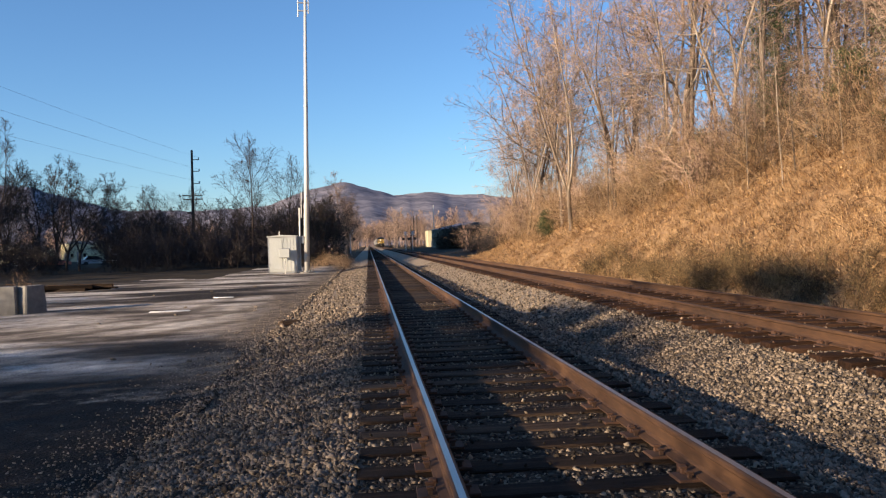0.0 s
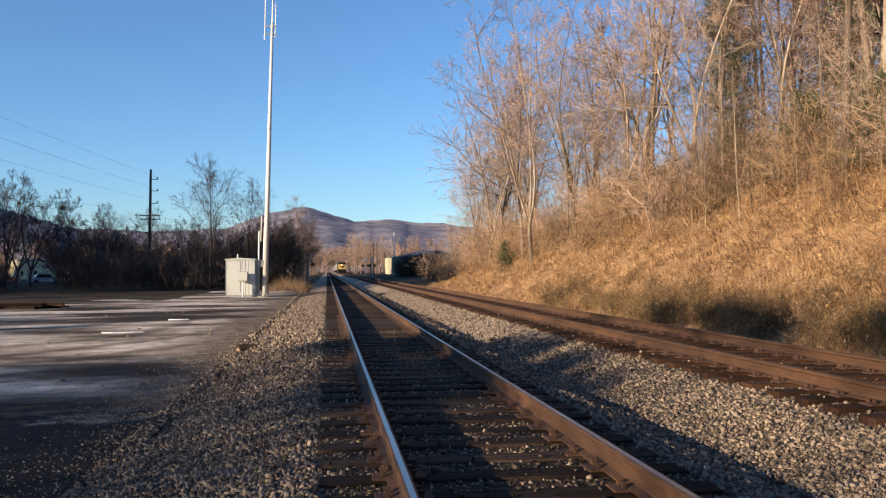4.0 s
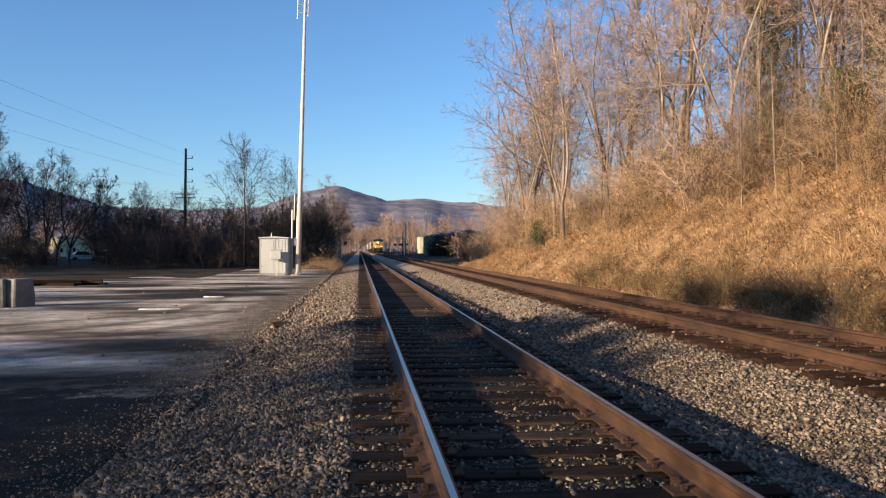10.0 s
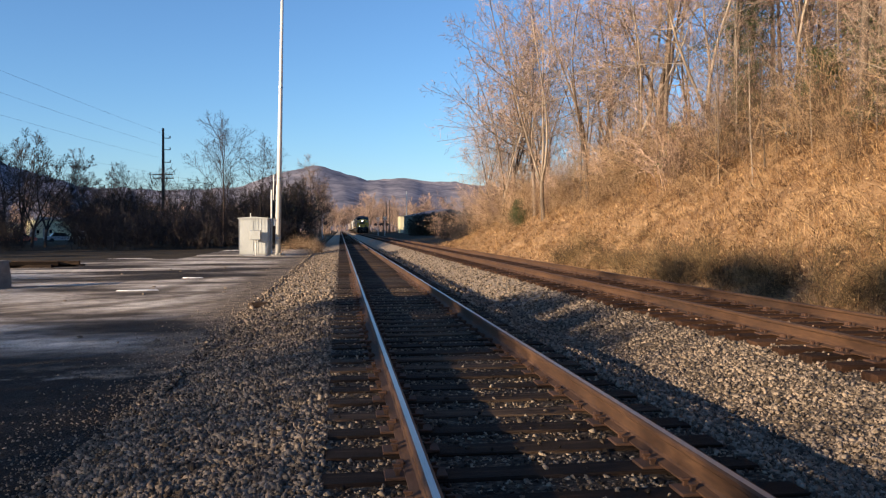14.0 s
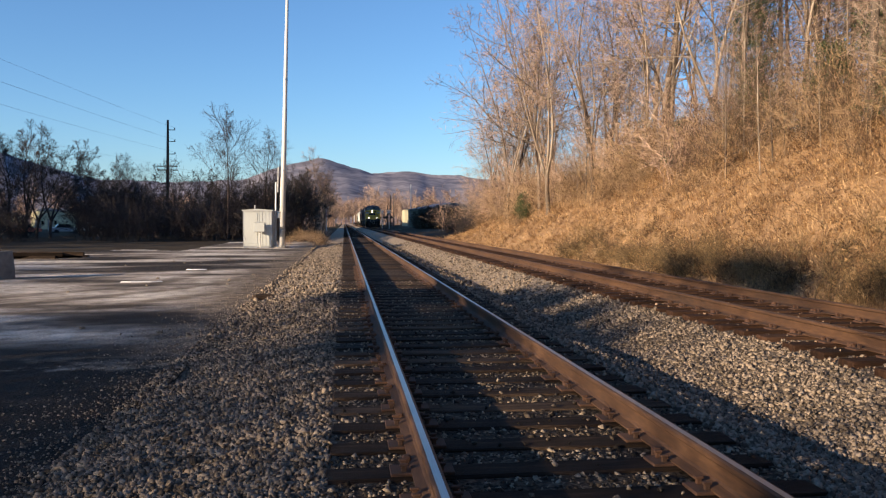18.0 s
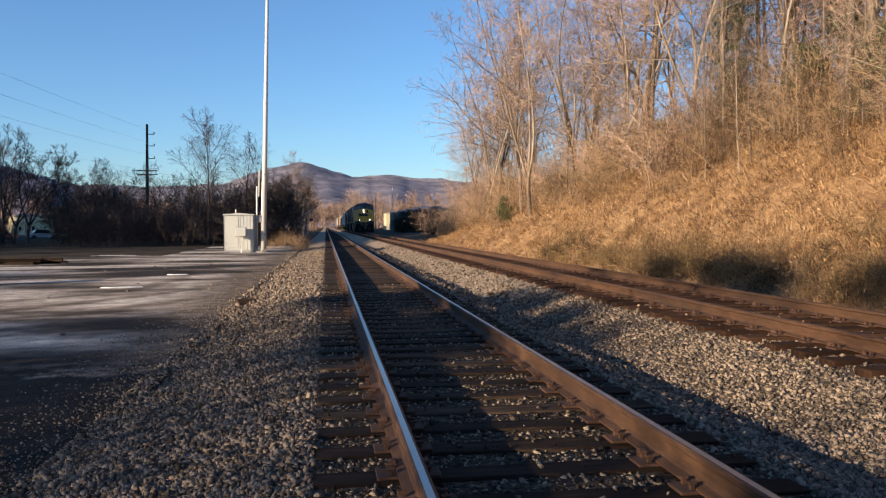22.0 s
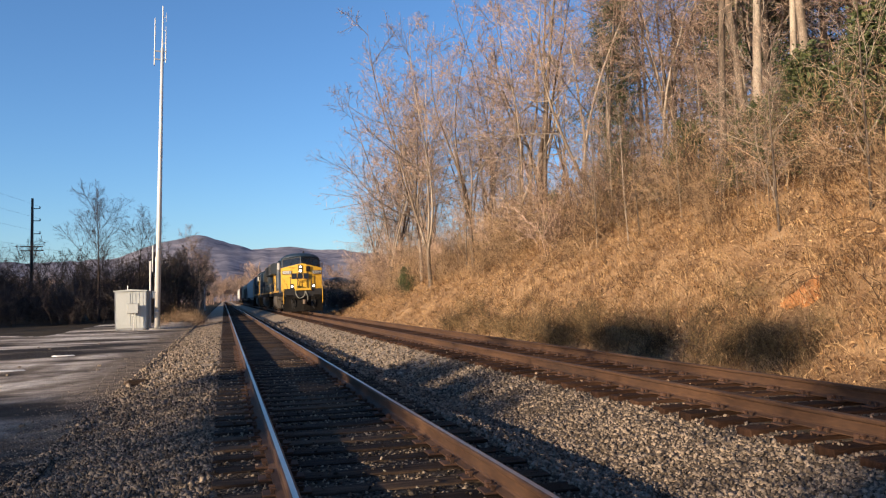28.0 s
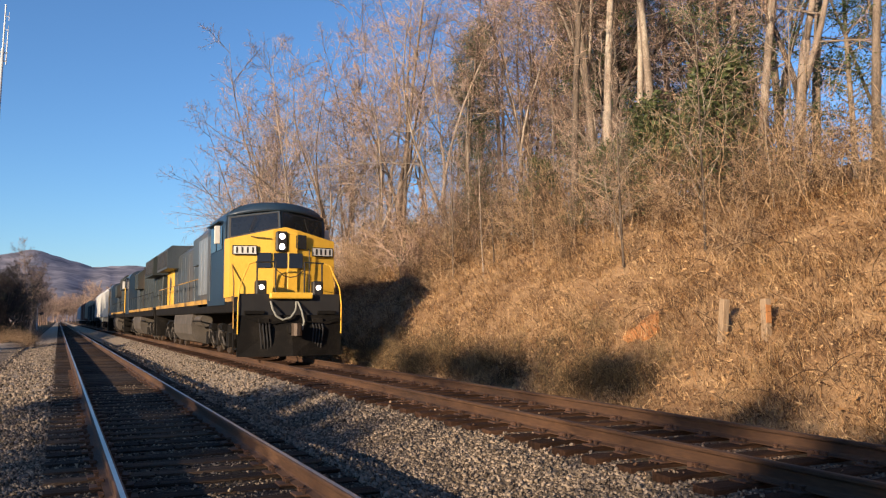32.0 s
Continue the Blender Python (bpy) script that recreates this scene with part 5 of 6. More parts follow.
def lot_clutter():
    for i, (x, y, turn, w) in enumerate([(-10.28, 24.65, 6, 0.52), (-9.76, 24.8, -28, 0.46)]):
        g = Geo().add([(x * w / 2 * (1.0 if z > 0.3 else 1.12), y * 0.32 * (1.0 if z > 0.3 else 1.15), z) for z in (0, 0.16, 0.3, 0.78, 0.82) for x, y in ((-1, -0.9), (-0.85, -1), (0.85, -1), (1, -0.9), (1, 0.9), (0.85, 1), (-0.85, 1), (-1, 0.9))],
                       [(r * 8 + i2, r * 8 + (i2 + 1) % 8, r * 8 + 8 + (i2 + 1) % 8, r * 8 + 8 + i2) for r in range(4) for i2 in range(8)] + [tuple(range(32, 40)), tuple(range(8))[::-1]])
        th = thing("concrete_block", "worn pale concrete barrier block on the lot" if i == 0 else "small dirt-streaked concrete block", "concrete block", pose(x, y, -0.41, 0, 0, turn), group="concrete blocks")
        part("block", g, M_CONCRETE, th)
        part("lifting_eye", Geo().tube([(-0.08, 0, 0.80), (-0.07, 0, 0.88), (0.07, 0, 0.88), (0.08, 0, 0.80)], 0.012, 6), M_PLATE, th)
    rng = random.Random(4)
    for i in range(8):
        k = i % 5
        single("old_tie", Geo().box(-1.3, 1.3, -0.115, 0.115, 0, 0.17, 0.012), M_TIE, "old dark timber tie stacked on the lot", "timber",
               pose(-13.5 + rng.uniform(-0.7, 0.7), 38.4 + k * 0.42, -0.42 + 0.15 * (i // 5), rng.uniform(-6, 6), rng.uniform(-2.5, 2.5), rng.uniform(-16, 16)), group="stacked timber ties")
    for i in range(14):
        s = rng.uniform(0.03, 0.06)
        x, y = rng.uniform(-8, -2.4), rng.uniform(8, 36)
        g = Geo().box(-s, s, -s * 0.8, s * 0.8, -0.02, s * 0.8, s * 0.35)
        g.v = [(a + rng.uniform(-s, s) * 0.25, b + rng.uniform(-s, s) * 0.25, c) for a, b, c in g.v]
        single("rock", g, M_STONE, "loose grey rock lying on the gravel", "rock", pose(x, y, ground_z(x, y), 0, 0, rng.uniform(0, 360)), group="loose rocks")
    clod = Geo().box(-0.22, 0.22, -0.12, 0.12, -0.05, 0.11, 0.05)
    single("debris", clod, M_TIE, "dark lump of splintered wood on the ballast edge", "debris", pose(-1.72, 17.9, bed_z(-1.72, 17.9), 0, 0, 20))
    # pale colour stands in for the sky reflected in thin puddles
    glint_mat = mat("pale_puddle_glint", [(0.45, 0.46, 0.48), (0.75, 0.76, 0.78)], 0.35, 0, 6, 50, 0.2)
    for x, y, w, d, turn in ((-5.4, 22.9, 0.5, 0.09, 4), (-4.9, 28.3, 0.32, 0.08, -6)):
        g = Geo()
        ring = [(w * math.cos(a) * (1 + 0.25 * math.sin(3 * a)), d * math.sin(a) * (1 + 0.2 * math.cos(2 * a))) for a in [i * 0.2617 for i in range(24)]]
        g.add([(p, q, -0.02) for p, q in ring] + [(p * 0.9, q * 0.9, 0.02) for p, q in ring], [(i, (i + 1) % 24, 24 + (i + 1) % 24, 24 + i) for i in range(24)] + [tuple(range(24, 48))])
        single("ice_patch", g, glint_mat, "thin puddle strip on the lot, sky reflection put into its colour", "ice", pose(x, y, ground_z(x, y) + 0.012, 0, 0, turn), group="ice strips", kind="structure")
    # posts and an earth scar on the bank
    g = Geo()
    ring = []
    for i in range(20):
        a = i * math.pi / 10
        r = 1 + 0.3 * math.sin(3 * a + 1) + 0.12 * math.sin(7 * a)
        ring.append((10.55 + 0.30 * r * math.cos(a), 13.2 + 0.38 * r * math.sin(a)))
    top = [(x, y, bank_z(x, y) + 0.06) for x, y in ring] + [(10.55, 13.2, bank_z(10.55, 13.2) + 0.14)]
    g.add(top + [(x, y, z - 0.3) for x, y, z in top[:20]], [(i, (i + 1) % 20, 20) for i in range(20)] + [(i, 21 + i, 21 + (i + 1) % 20, (i + 1) % 20) for i in range(20)])
    single("bare_earth_patch", g, M_SCAR, "patch of bare orange clay on the bank", "earth", kind="structure")
    wood = mat("post_wood", [(0.16, 0.10, 0.06), (0.34, 0.24, 0.15), (0.46, 0.35, 0.24)], 0.9, 0, 5, 40, 0.5, (4, 4, 0.4))
    for x, y, h, turn, label in ((10.3, 10.85, 0.92, 4, "weathered grey wooden stump post on the bank"), (10.42, 9.95, 0.84, -3, "pale wooden marker post with a rust-red face")):
        th = thing("marker_post", label, "post", pose(x, y, bank_z(x, y) - 0.2, turn, 3, 0), group="posts on the bank")
        part("post", Geo().box(-0.07, 0.07, -0.06, 0.06, 0, h, 0.012), wood, th)
        if "marker" in label:
            part("plate", Geo().box(-0.066, 0.04, -0.072, -0.059, h - 0.40, h - 0.10), M_SCAR, th)


signal_cabinet()
radio_mast()
P1 = (-24.2, 117.5)
P2 = (-31.3, -30.0)
utility_pole(*P1, "tall dark wooden utility pole with side insulators")
utility_pole(*P2, "wooden utility pole carrying power lines")
for z, sag in ((14.2, 0.8), (12.6, 0.9), (10.9, 0.9), (8.9, 1.1)):
    wire((P1[0] + 1.2, P1[1], z), (P2[0] + 1.2, P2[1], z), sag)
wire((P1[0] + 1.2, P1[1], 8.7), (60, 420, 12), 1.5, 0.02)
lot_clutter()


# ---- beyond the lot and at the level crossing ----
M_CREAM = mat("cream_siding", [(0.55, 0.50, 0.32), (0.68, 0.62, 0.42)], 0.8, 0, 1, 20, 0.1)
M_GREENSIDING = mat("green_siding", [(0.10, 0.14, 0.11), (0.16, 0.20, 0.16)], 0.7, 0.1, 1, 20, 0.1)
M_ROOF = mat("grey_metal_roof", [(0.20, 0.20, 0.20), (0.32, 0.32, 0.31)], 0.6, 0.4, 1, 20, 0.1)
M_DARKGLASS = mat("dark_glass", [(0.012, 0.014, 0.018), (0.02, 0.022, 0.026)], 0.08, 0, 2, 10, 0.0)
M_BLACK = mat("black_paint", [(0.008, 0.008, 0.009), (0.022, 0.02, 0.019)], 0.6, 0, 4, 40, 0.1)
M_TYRE = mat("tyre_rubber", [(0.012, 0.012, 0.012), (0.03, 0.03, 0.03)], 0.9, 0, 8, 60, 0.2)


def shed(name, label, x, y, w, d, h, turn, wall, doors=1):
    th = thing(name, label, "building", pose(x, y, -0.45, 0, 0, turn))
    walls = part("wall_shell", Geo().box(-w / 2, w / 2, -d / 2, d / 2, 0, h), wall, th)
    part("roof", Geo().prism([(-w / 2 - 0.3, h - 0.05), (w / 2 + 0.3, h - 0.05), (0, h + w * 0.10)], "y", -d / 2 - 0.3, d / 2 + 0.3), M_ROOF, th)
    for i in range(doors):
        dx = -w / 2 + w * (i + 0.5) / doors
        dr = part("door", Geo().box(dx - 0.8, dx + 0.8, -d / 2 - 0.05, -d / 2 + 0.01, 0, 2.4), M_ROOF, th)
        part("window", Geo().box(dx + 1.0, dx + 1.7, -d / 2 - 0.04, -d / 2 + 0.01, 1.2, 2.1), M_DARKGLASS, th)
    return th


shed("building", "narrow cream metal building by the crossing", 21.2, 275, 3.4, 12, 5.9, 0, M_CREAM)
shed("building", "long green metal shed behind the trees", 26, 214, 15, 18, 5.2, 10, M_GREENSIDING, 2)
shed("building", "low cream building past the lot", -68.5, 208, 7, 9, 4.4, -20, M_CREAM, 2)
shed("building", "pale house among trees past the lot", -86, 214, 12, 9, 3.4, -15, M_CREAM, 2)


def parked_car(x, y, turn, paint, label):
    th = thing("parked_car", label, "car", pose(x, y, -0.45, 0, 0, turn), group="parked cars")
    part("body", Geo().prism([(-2.2, 0.35), (2.2, 0.35), (2.25, 0.75), (1.5, 0.92), (-1.6, 0.95), (-2.25, 0.85)], "y", -0.88, 0.88), paint, th)
    part("cabin", Geo().prism([(-1.5, 0.93), (1.0, 0.92), (0.45, 1.45), (-1.0, 1.47)], "y", -0.76, 0.76), M_DARKGLASS, th)
    for sx in (-1.35, 1.35):
        for sy in (-0.85, 0.85):
            part("wheel", Geo().cyl((sx, sy - 0.1, 0.33), (sx, sy + 0.1, 0.33), 0.33, n=14), M_TYRE, th)


for i, (x, y) in enumerate(((-38, 128), (-42, 131), (-46.5, 127), (-52, 130), (-33, 132))):
    c = [(0.55, 0.55, 0.56), (0.4, 0.41, 0.43), (0.5, 0.12, 0.08), (0.6, 0.6, 0.58), (0.08, 0.09, 0.12)][i]
    parked_car(x, y, 10 + 17 * i, mat("car_paint", [c, tuple(1.15 * v for v in c)], 0.3, 0.2, 2, 20, 0.0), ["silver", "grey", "red", "white", "dark blue"][i] + " car parked past the lot")


def crossing_signal(x, y, facing, label):
    th = thing("crossing_signal", label, "crossing signal", pose(x, y, -0.4, 0, 0, facing), group="crossing signals")
    part("mast", Geo().cyl((0, 0, 0), (0, 0, 4.6), 0.09), M_STEEL_GREY, th)
    part("base", Geo().cyl((0, 0, 0), (0, 0, 0.35), 0.28, 0.16), M_CONCRETE, th)
    part("light_bar", Geo().box(-0.75, 0.75, -0.04, 0.04, 2.75, 2.83), M_BLACK, th)
    for s in (-0.6, 0.6):
        disc = part("flasher_disc", Geo().cyl((s, -0.02, 2.8), (s, 0.03, 2.8), 0.31, n=18), M_BLACK, th)
        part("lamp_hood", Geo().cyl((s, -0.25, 2.82), (s, -0.02, 2.8), 0.12, 0.13, 12), M_BLACK, disc)
    for a in (-40, 40):
        g = Geo().box(-0.6, 0.6, -0.06, -0.04, -0.1, 0.1)
        part("crossbuck", g, M_POLEPAINT, th, at=pose(0, 0, 4.1, 0, a, 0))


crossing_signal(10.2, 190, 0, "railway crossing signal with dark flashers and crossbuck")
crossing_signal(-3.2, 150, 0, "railway crossing signal in the shade of the trees")
crossing_signal(8.9, 196, 180, "railway crossing signal facing away")
for x, y, h in ((13.0, 235, 9.5), (14.8, 250, 10.5), (18.0, 225, 12.0), (10.6, 205, 6.0)):
    single("line_pole", Geo().tube([(0, 0, 0), (0.05, 0, h)], [0.16, 0.11], 8), M_POLEPAINT if h > 11 else M_POLEWOOD, "slim pole beside the level crossing", "pole", pose(x, y, -0.4), group="poles at the crossing")


# ---- the train ----
M_LYELLOW = mat("locomotive_yellow", [(0.72, 0.40, 0.036), (0.86, 0.52, 0.062)], 0.42, 0, 1.2, 18, 0.05, (1, 1, 0.5), rust=(0.42, 0.25, 0.04), rust_amount=0.22)
M_NAVY = mat("navy_mark_paint", [(0.008, 0.014, 0.030), (0.016, 0.026, 0.048)], 0.75, 0, 2, 20, 0.03, spec=0.2)
M_PANEL = mat("pale_grey_panel", [(0.14, 0.16, 0.18), (0.25, 0.27, 0.29)], 0.35, 0.1, 1.2, 20, 0.05, (1, 1, 0.3))
M_SILL = mat("dirty_sill_yellow", [(0.32, 0.17, 0.04), (0.58, 0.34, 0.07)], 0.7, 0, 1.5, 20, 0.05, (1, 1, 1), rust=(0.10, 0.06, 0.03), rust_amount=0.45)
M_LBLUE = mat("locomotive_blue", [(0.010, 0.026, 0.050), (0.024, 0.050, 0.085)], 0.42, 0.0, 1.2, 20, 0.05, (1, 1, 0.4), rust=(0.05, 0.05, 0.05), rust_amount=0.4)
M_LGREY = mat("locomotive_grey", [(0.04, 0.05, 0.06), (0.085, 0.10, 0.11)], 0.42, 0.1, 1.2, 20, 0.05, (1, 1, 0.3), rust=(0.10, 0.09, 0.08), rust_amount=0.45)
M_UNDER = mat("dusty_black_underframe", [(0.003, 0.0027, 0.0025), (0.008, 0.0068, 0.0058), (0.026, 0.0215, 0.017)], 0.8, 0.0, 2, 25, 0.3, spec=0.15)
M_TANK = mat("dusty_fuel_tank", [(0.045, 0.038, 0.031), (0.14, 0.118, 0.096)], 0.7, 0.1, 2, 25, 0.1)
M_WHEEL = mat("wheel_steel", [(0.07, 0.05, 0.04), (0.16, 0.12, 0.09)], 0.5, 0.6, 4, 40, 0.1)
M_BOARD = mat("number_board_white", [(0.62, 0.60, 0.55), (0.72, 0.70, 0.66)], 0.4, 0, 4, 30, 0.0)
M_HOSE = mat("grey_rubber_hose", [(0.20, 0.20, 0.17), (0.32, 0.32, 0.28)], 0.7, 0, 6, 40, 0.1)
M_HOPPER = mat("hopper_car_grey", [(0.55, 0.55, 0.53), (0.70, 0.70, 0.67)], 0.6, 0, 0.8, 14, 0.08, (1, 1, 0.3), rust=(0.22, 0.16, 0.11), rust_amount=0.35)
M_BROWNCAR = mat("boxcar_brown", [(0.11, 0.045, 0.028), (0.20, 0.085, 0.05)], 0.7, 0, 0.8, 14, 0.08, (1, 1, 0.3), rust=(0.08, 0.05, 0.04), rust_amount=0.4)
M_DARKCAR = mat("gondola_black", [(0.018, 0.017, 0.016), (0.05, 0.045, 0.04)], 0.7, 0, 0.8, 14, 0.08)
M_TANCAR = mat("hopper_tan", [(0.36, 0.30, 0.22), (0.50, 0.43, 0.33)], 0.7, 0, 0.8, 14, 0.08, (1, 1, 0.3), rust=(0.2, 0.13, 0.09), rust_amount=0.35)
M_HEADLAMP = glow("headlamp_lens", (1.0, 0.84, 0.66), 6.0)
M_DITCH = glow("ditch_lamp_lens", (1.0, 0.82, 0.62), 6.0)
M_OLIVE = mat("dark_locomotive_side", [(0.022, 0.028, 0.026), (0.05, 0.058, 0.052)], 0.5, 0.1, 1.2, 20, 0.05, (1, 1, 0.4), rust=(0.07, 0.055, 0.04), rust_amount=0.4)
WHEEL_R = 0.51


def bogie(th, y0, axles, spacing, name="bogie"):
    """A wheel frame at y0 with its axles; returns the wheel pairs."""
    fr = part(name, Geo().box(-0.5, 0.5, -spacing * (axles - 1) / 2 - 0.5, spacing * (axles - 1) / 2 + 0.5, 0.62, 0.80, 0.03), M_UNDER, th, at=pose(0, y0, 0))
    sets, half = [], spacing * (axles - 1) / 2
    wheel = Geo()
    for s in (-1, 1):
        wheel.tube([(s * 0.70, 0, 0), (s * 0.715, 0, 0), (s * 0.80, 0, 0), (s * 0.815, 0, 0)], [WHEEL_R + 0.02, WHEEL_R + 0.02, WHEEL_R, WHEEL_R - 0.03], 24)
        wheel.tube([(s * 0.80, 0, 0), (s * 0.86, 0, 0)], [0.16, 0.12], 12)
        for i in range(3):
            a = i * 2.094
            wheel.box(s * 0.835 - 0.02, s * 0.835 + 0.02, 0.07 * math.cos(a) - 0.02, 0.07 * math.cos(a) + 0.02, 0.07 * math.sin(a) - 0.02, 0.07 * math.sin(a) + 0.02)
    wheel.cyl((-0.75, 0, 0), (0.75, 0, 0), 0.09, n=10)
    wm = wheel.mesh("wheelset", M_WHEEL)
    for i in range(axles):
        w = part("wheelset", wm, None, fr, at=pose(0, -half + spacing * i, WHEEL_R))
        sets.append((w, -half + spacing * i))
    for s in (-1, 1):
        g = Geo()
        g.prism([(-half - 0.55, 0.55), (-half - 0.4, 0.86), (-half + 0.4, 0.98), (half - 0.4, 0.98), (half + 0.4, 0.86), (half + 0.55, 0.55), (half + 0.25, 0.30), (half - 0.35, 0.44), (-half + 0.35, 0.44), (-half - 0.25, 0.30)],
                "x", s * 1.02 - 0.07, s * 1.02 + 0.07)
        side = part("side_frame", g, M_UNDER, fr)
        for i in range(axles):
            yy = -half + spacing * i
            part("journal_box", Geo().box(s * 1.12 - 0.10, s * 1.12 + 0.10, yy - 0.2, yy + 0.2, 0.30, 0.74, 0.03), M_UNDER, fr)
        for i in range(axles - 1):
            yy = -half + spacing * (i + 0.5)
            part("spring", Geo().tube([(s * 1.13, yy, 0.40), (s * 1.13, yy, 0.72)], 0.15, 10), M_UNDER, fr)
            part("brake_cylinder", Geo().cyl((s * 1.16, yy - 0.28, 0.92), (s * 1.16, yy + 0.28, 0.92), 0.12, n=10), M_UNDER, fr)
            part("brake_rod", Geo().cyl((s * 1.2, yy - 0.5, 0.34), (s * 1.2, yy + 0.45, 0.95), 0.035, n=6), M_TANK, fr)
            part("sand_pipe", Geo().tube([(s * 1.18, yy + 0.55, 1.0), (s * 1.2, yy + 0.62, 0.6), (s * 1.0, yy + 0.7, 0.18)], 0.03, 6), M_TANK, fr)
    return sets


def locomotive(label, lead=True, body=None):
    """A six-axle road locomotive; its nose is at y = 0 and it runs back along +y."""
    body = body or M_LGREY
    lens = M_HEADLAMP if lead else M_BOARD
    th = thing("locomotive", label, "locomotive", group="train locomotives")
    L = 20.6
    # frame, pilot and deck
    part("underframe", Geo().box(-1.50, 1.50, -0.75, L, 1.36, 1.80, 0.03), M_UNDER, th)
    part("sill_stripe", Geo().box(-1.525, -1.502, -0.2, L - 0.2, 1.68, 1.83), M_SILL, th, "dirty orange-yellow sill stripe")
    part("sill_stripe", Geo().box(1.502, 1.525, -0.2, L - 0.2, 1.68, 1.83), M_SILL, th, "dirty orange-yellow sill stripe")
    part("pilot_plow", Geo().add([(-1.5, -0.85, 0.12), (0, -1.15, 0.12), (1.5, -0.85, 0.12), (-1.5, -0.80, 1.28), (0, -0.92, 1.28), (1.5, -0.80, 1.28),
                                  (-1.5, -0.72, 0.12), (1.5, -0.72, 0.12), (-1.5, -0.72, 1.28), (1.5, -0.72, 1.28)],
                                 [(0, 1, 4, 3), (1, 2, 5, 4), (6, 7, 2, 1, 0), (8, 3, 4, 5, 9), (0, 3, 8, 6), (2, 7, 9, 5), (6, 8, 9, 7)]), M_UNDER, th, "dusty black snowplough pilot")
    part("front_plate", Geo().box(-1.47, 1.47, -0.82, -0.70, 1.26, 1.88, 0.02), M_BLACK, th)
    for s in (-1, 1):
        part("step_bracket", Geo().box(s * 1.05 - 0.28, s * 1.05 + 0.28, -0.90, -0.80, 1.30, 1.40, 0.01), M_UNDER, th)
        part("glad_hand", Geo().box(s * 0.78 - 0.16, s * 0.78 + 0.16, -0.93, -0.84, 1.06, 1.18, 0.02), M_UNDER, th)
    part("anticlimber", Geo().box(-0.62, 0.62, -0.98, -0.72, 1.74, 1.92, 0.03), M_LYELLOW, th, "yellow anticlimber step")
    cp = part("coupler", Geo().box(-0.14, 0.14, -1.30, -0.7, 0.74, 1.0, 0.04), M_UNDER, th)
    part("knuckle", Geo().cyl((0.05, -1.32, 0.70), (0.05, -1.32, 1.04), 0.15, n=10), M_WHEEL, cp)
    for s in (-1, 1):
        st = part("step_well", Geo().box(s * 1.28 - 0.2, s * 1.28 + 0.2, -0.80, -0.15, 0.30, 0.36).box(s * 1.28 - 0.2, s * 1.28 + 0.2, -0.78, -0.15, 0.72, 0.77).box(s * 1.28 - 0.2, s * 1.28 + 0.2, -0.76, -0.15, 1.12, 1.17)
                  .box(s * 1.48 - 0.02, s * 1.48 + 0.02, -0.80, -0.7, 0.28, 1.6).box(s * 1.48 - 0.02, s * 1.48 + 0.02, -0.2, -0.1, 0.28, 1.6), M_UNDER, th)
        # curved yellow handrails at the corners
        part("corner_handrail", Geo().tube([(s * 1.50, -0.84, 0.75), (s * 1.50, -0.86, 1.6), (s * 1.46, -0.82, 2.05), (s * 1.18, -0.74, 2.72), (s * 1.0, -0.72, 2.78)], 0.02, 6), M_LYELLOW if lead else M_UNDER, th, "yellow corner handrail" if lead else "")
        part("corner_handrail", Geo().tube([(s * 1.50, -0.22, 0.9), (s * 1.50, -0.20, 2.2), (s * 1.50, 0.1, 2.75)], 0.02, 6), M_SILL if lead else M_UNDER, th, "dirty yellow grab rail" if lead else "")
        part("handrail_post", Geo().cyl((s * 0.95, -0.72, 1.84), (s * 0.95, -0.72, 2.80), 0.024, n=6), M_BLACK, th)
        part("handrail_post", Geo().cyl((s * 0.42, -0.74, 1.84), (s * 0.42, -0.74, 2.80), 0.024, n=6), M_BLACK, th)
        part("front_handrail", Geo().tube([(s * 1.0, -0.72, 2.78), (s * 0.42, -0.74, 2.80)], 0.022, 6), M_BLACK, th)
        part("safety_chain", Geo().tube([(s * 0.42, -0.74, 2.6), (s * 0.2, -0.76, 2.40), (0, -0.76, 2.36)], 0.014, 5), M_BLACK, th)
        # ditch lights on the deck
        dl = part("ditch_light", Geo().box(s * 0.83 - 0.15, s * 0.83 + 0.15, -0.78, -0.50, 1.82, 2.26, 0.03), M_BLACK, th)
        part("lens", Geo().tube([(s * 0.83, -0.76, 2.07), (s * 0.83, -0.80, 2.07)], [0.075, 0.065], 16), M_DITCH if lead else lens, dl, "glowing ditch lamp" if lead else "unlit ditch lamp")
        for i in range(4):
            part("air_hose", Geo().tube([(s * (0.62 + 0.09 * i), -0.86, 1.12), (s * (0.64 + 0.09 * i), -0.99, 0.9), (s * (0.60 + 0.09 * i), -1.0, 0.55), (s * (0.58 + 0.09 * i), -0.96, 0.34)], 0.025, 6), M_BLACK, th)
        part("uncoupling_lever", Geo().tube([(s * 0.2, -1.0, 1.1), (s * 0.9, -1.0, 1.05), (s * 1.35, -0.95, 1.2)], 0.018, 5), M_UNDER, th)
    part("mu_cable", Geo().tube([(-0.58, -0.84, 1.66), (-0.56, -1.0, 1.45), (-0.47, -1.05, 1.25), (-0.28, -1.07, 1.14), (-0.06, -1.05, 1.2), (0.10, -1.0, 1.4), (0.16, -0.84, 1.66)], 0.03, 7), M_HOSE, th, "looped pale cable")
    part("mu_cable", Geo().tube([(0.2, -0.84, 1.66), (0.28, -1.0, 1.4), (0.34, -1.04, 1.1), (0.30, -1.0, 0.85)], 0.03, 7), M_HOSE, th)
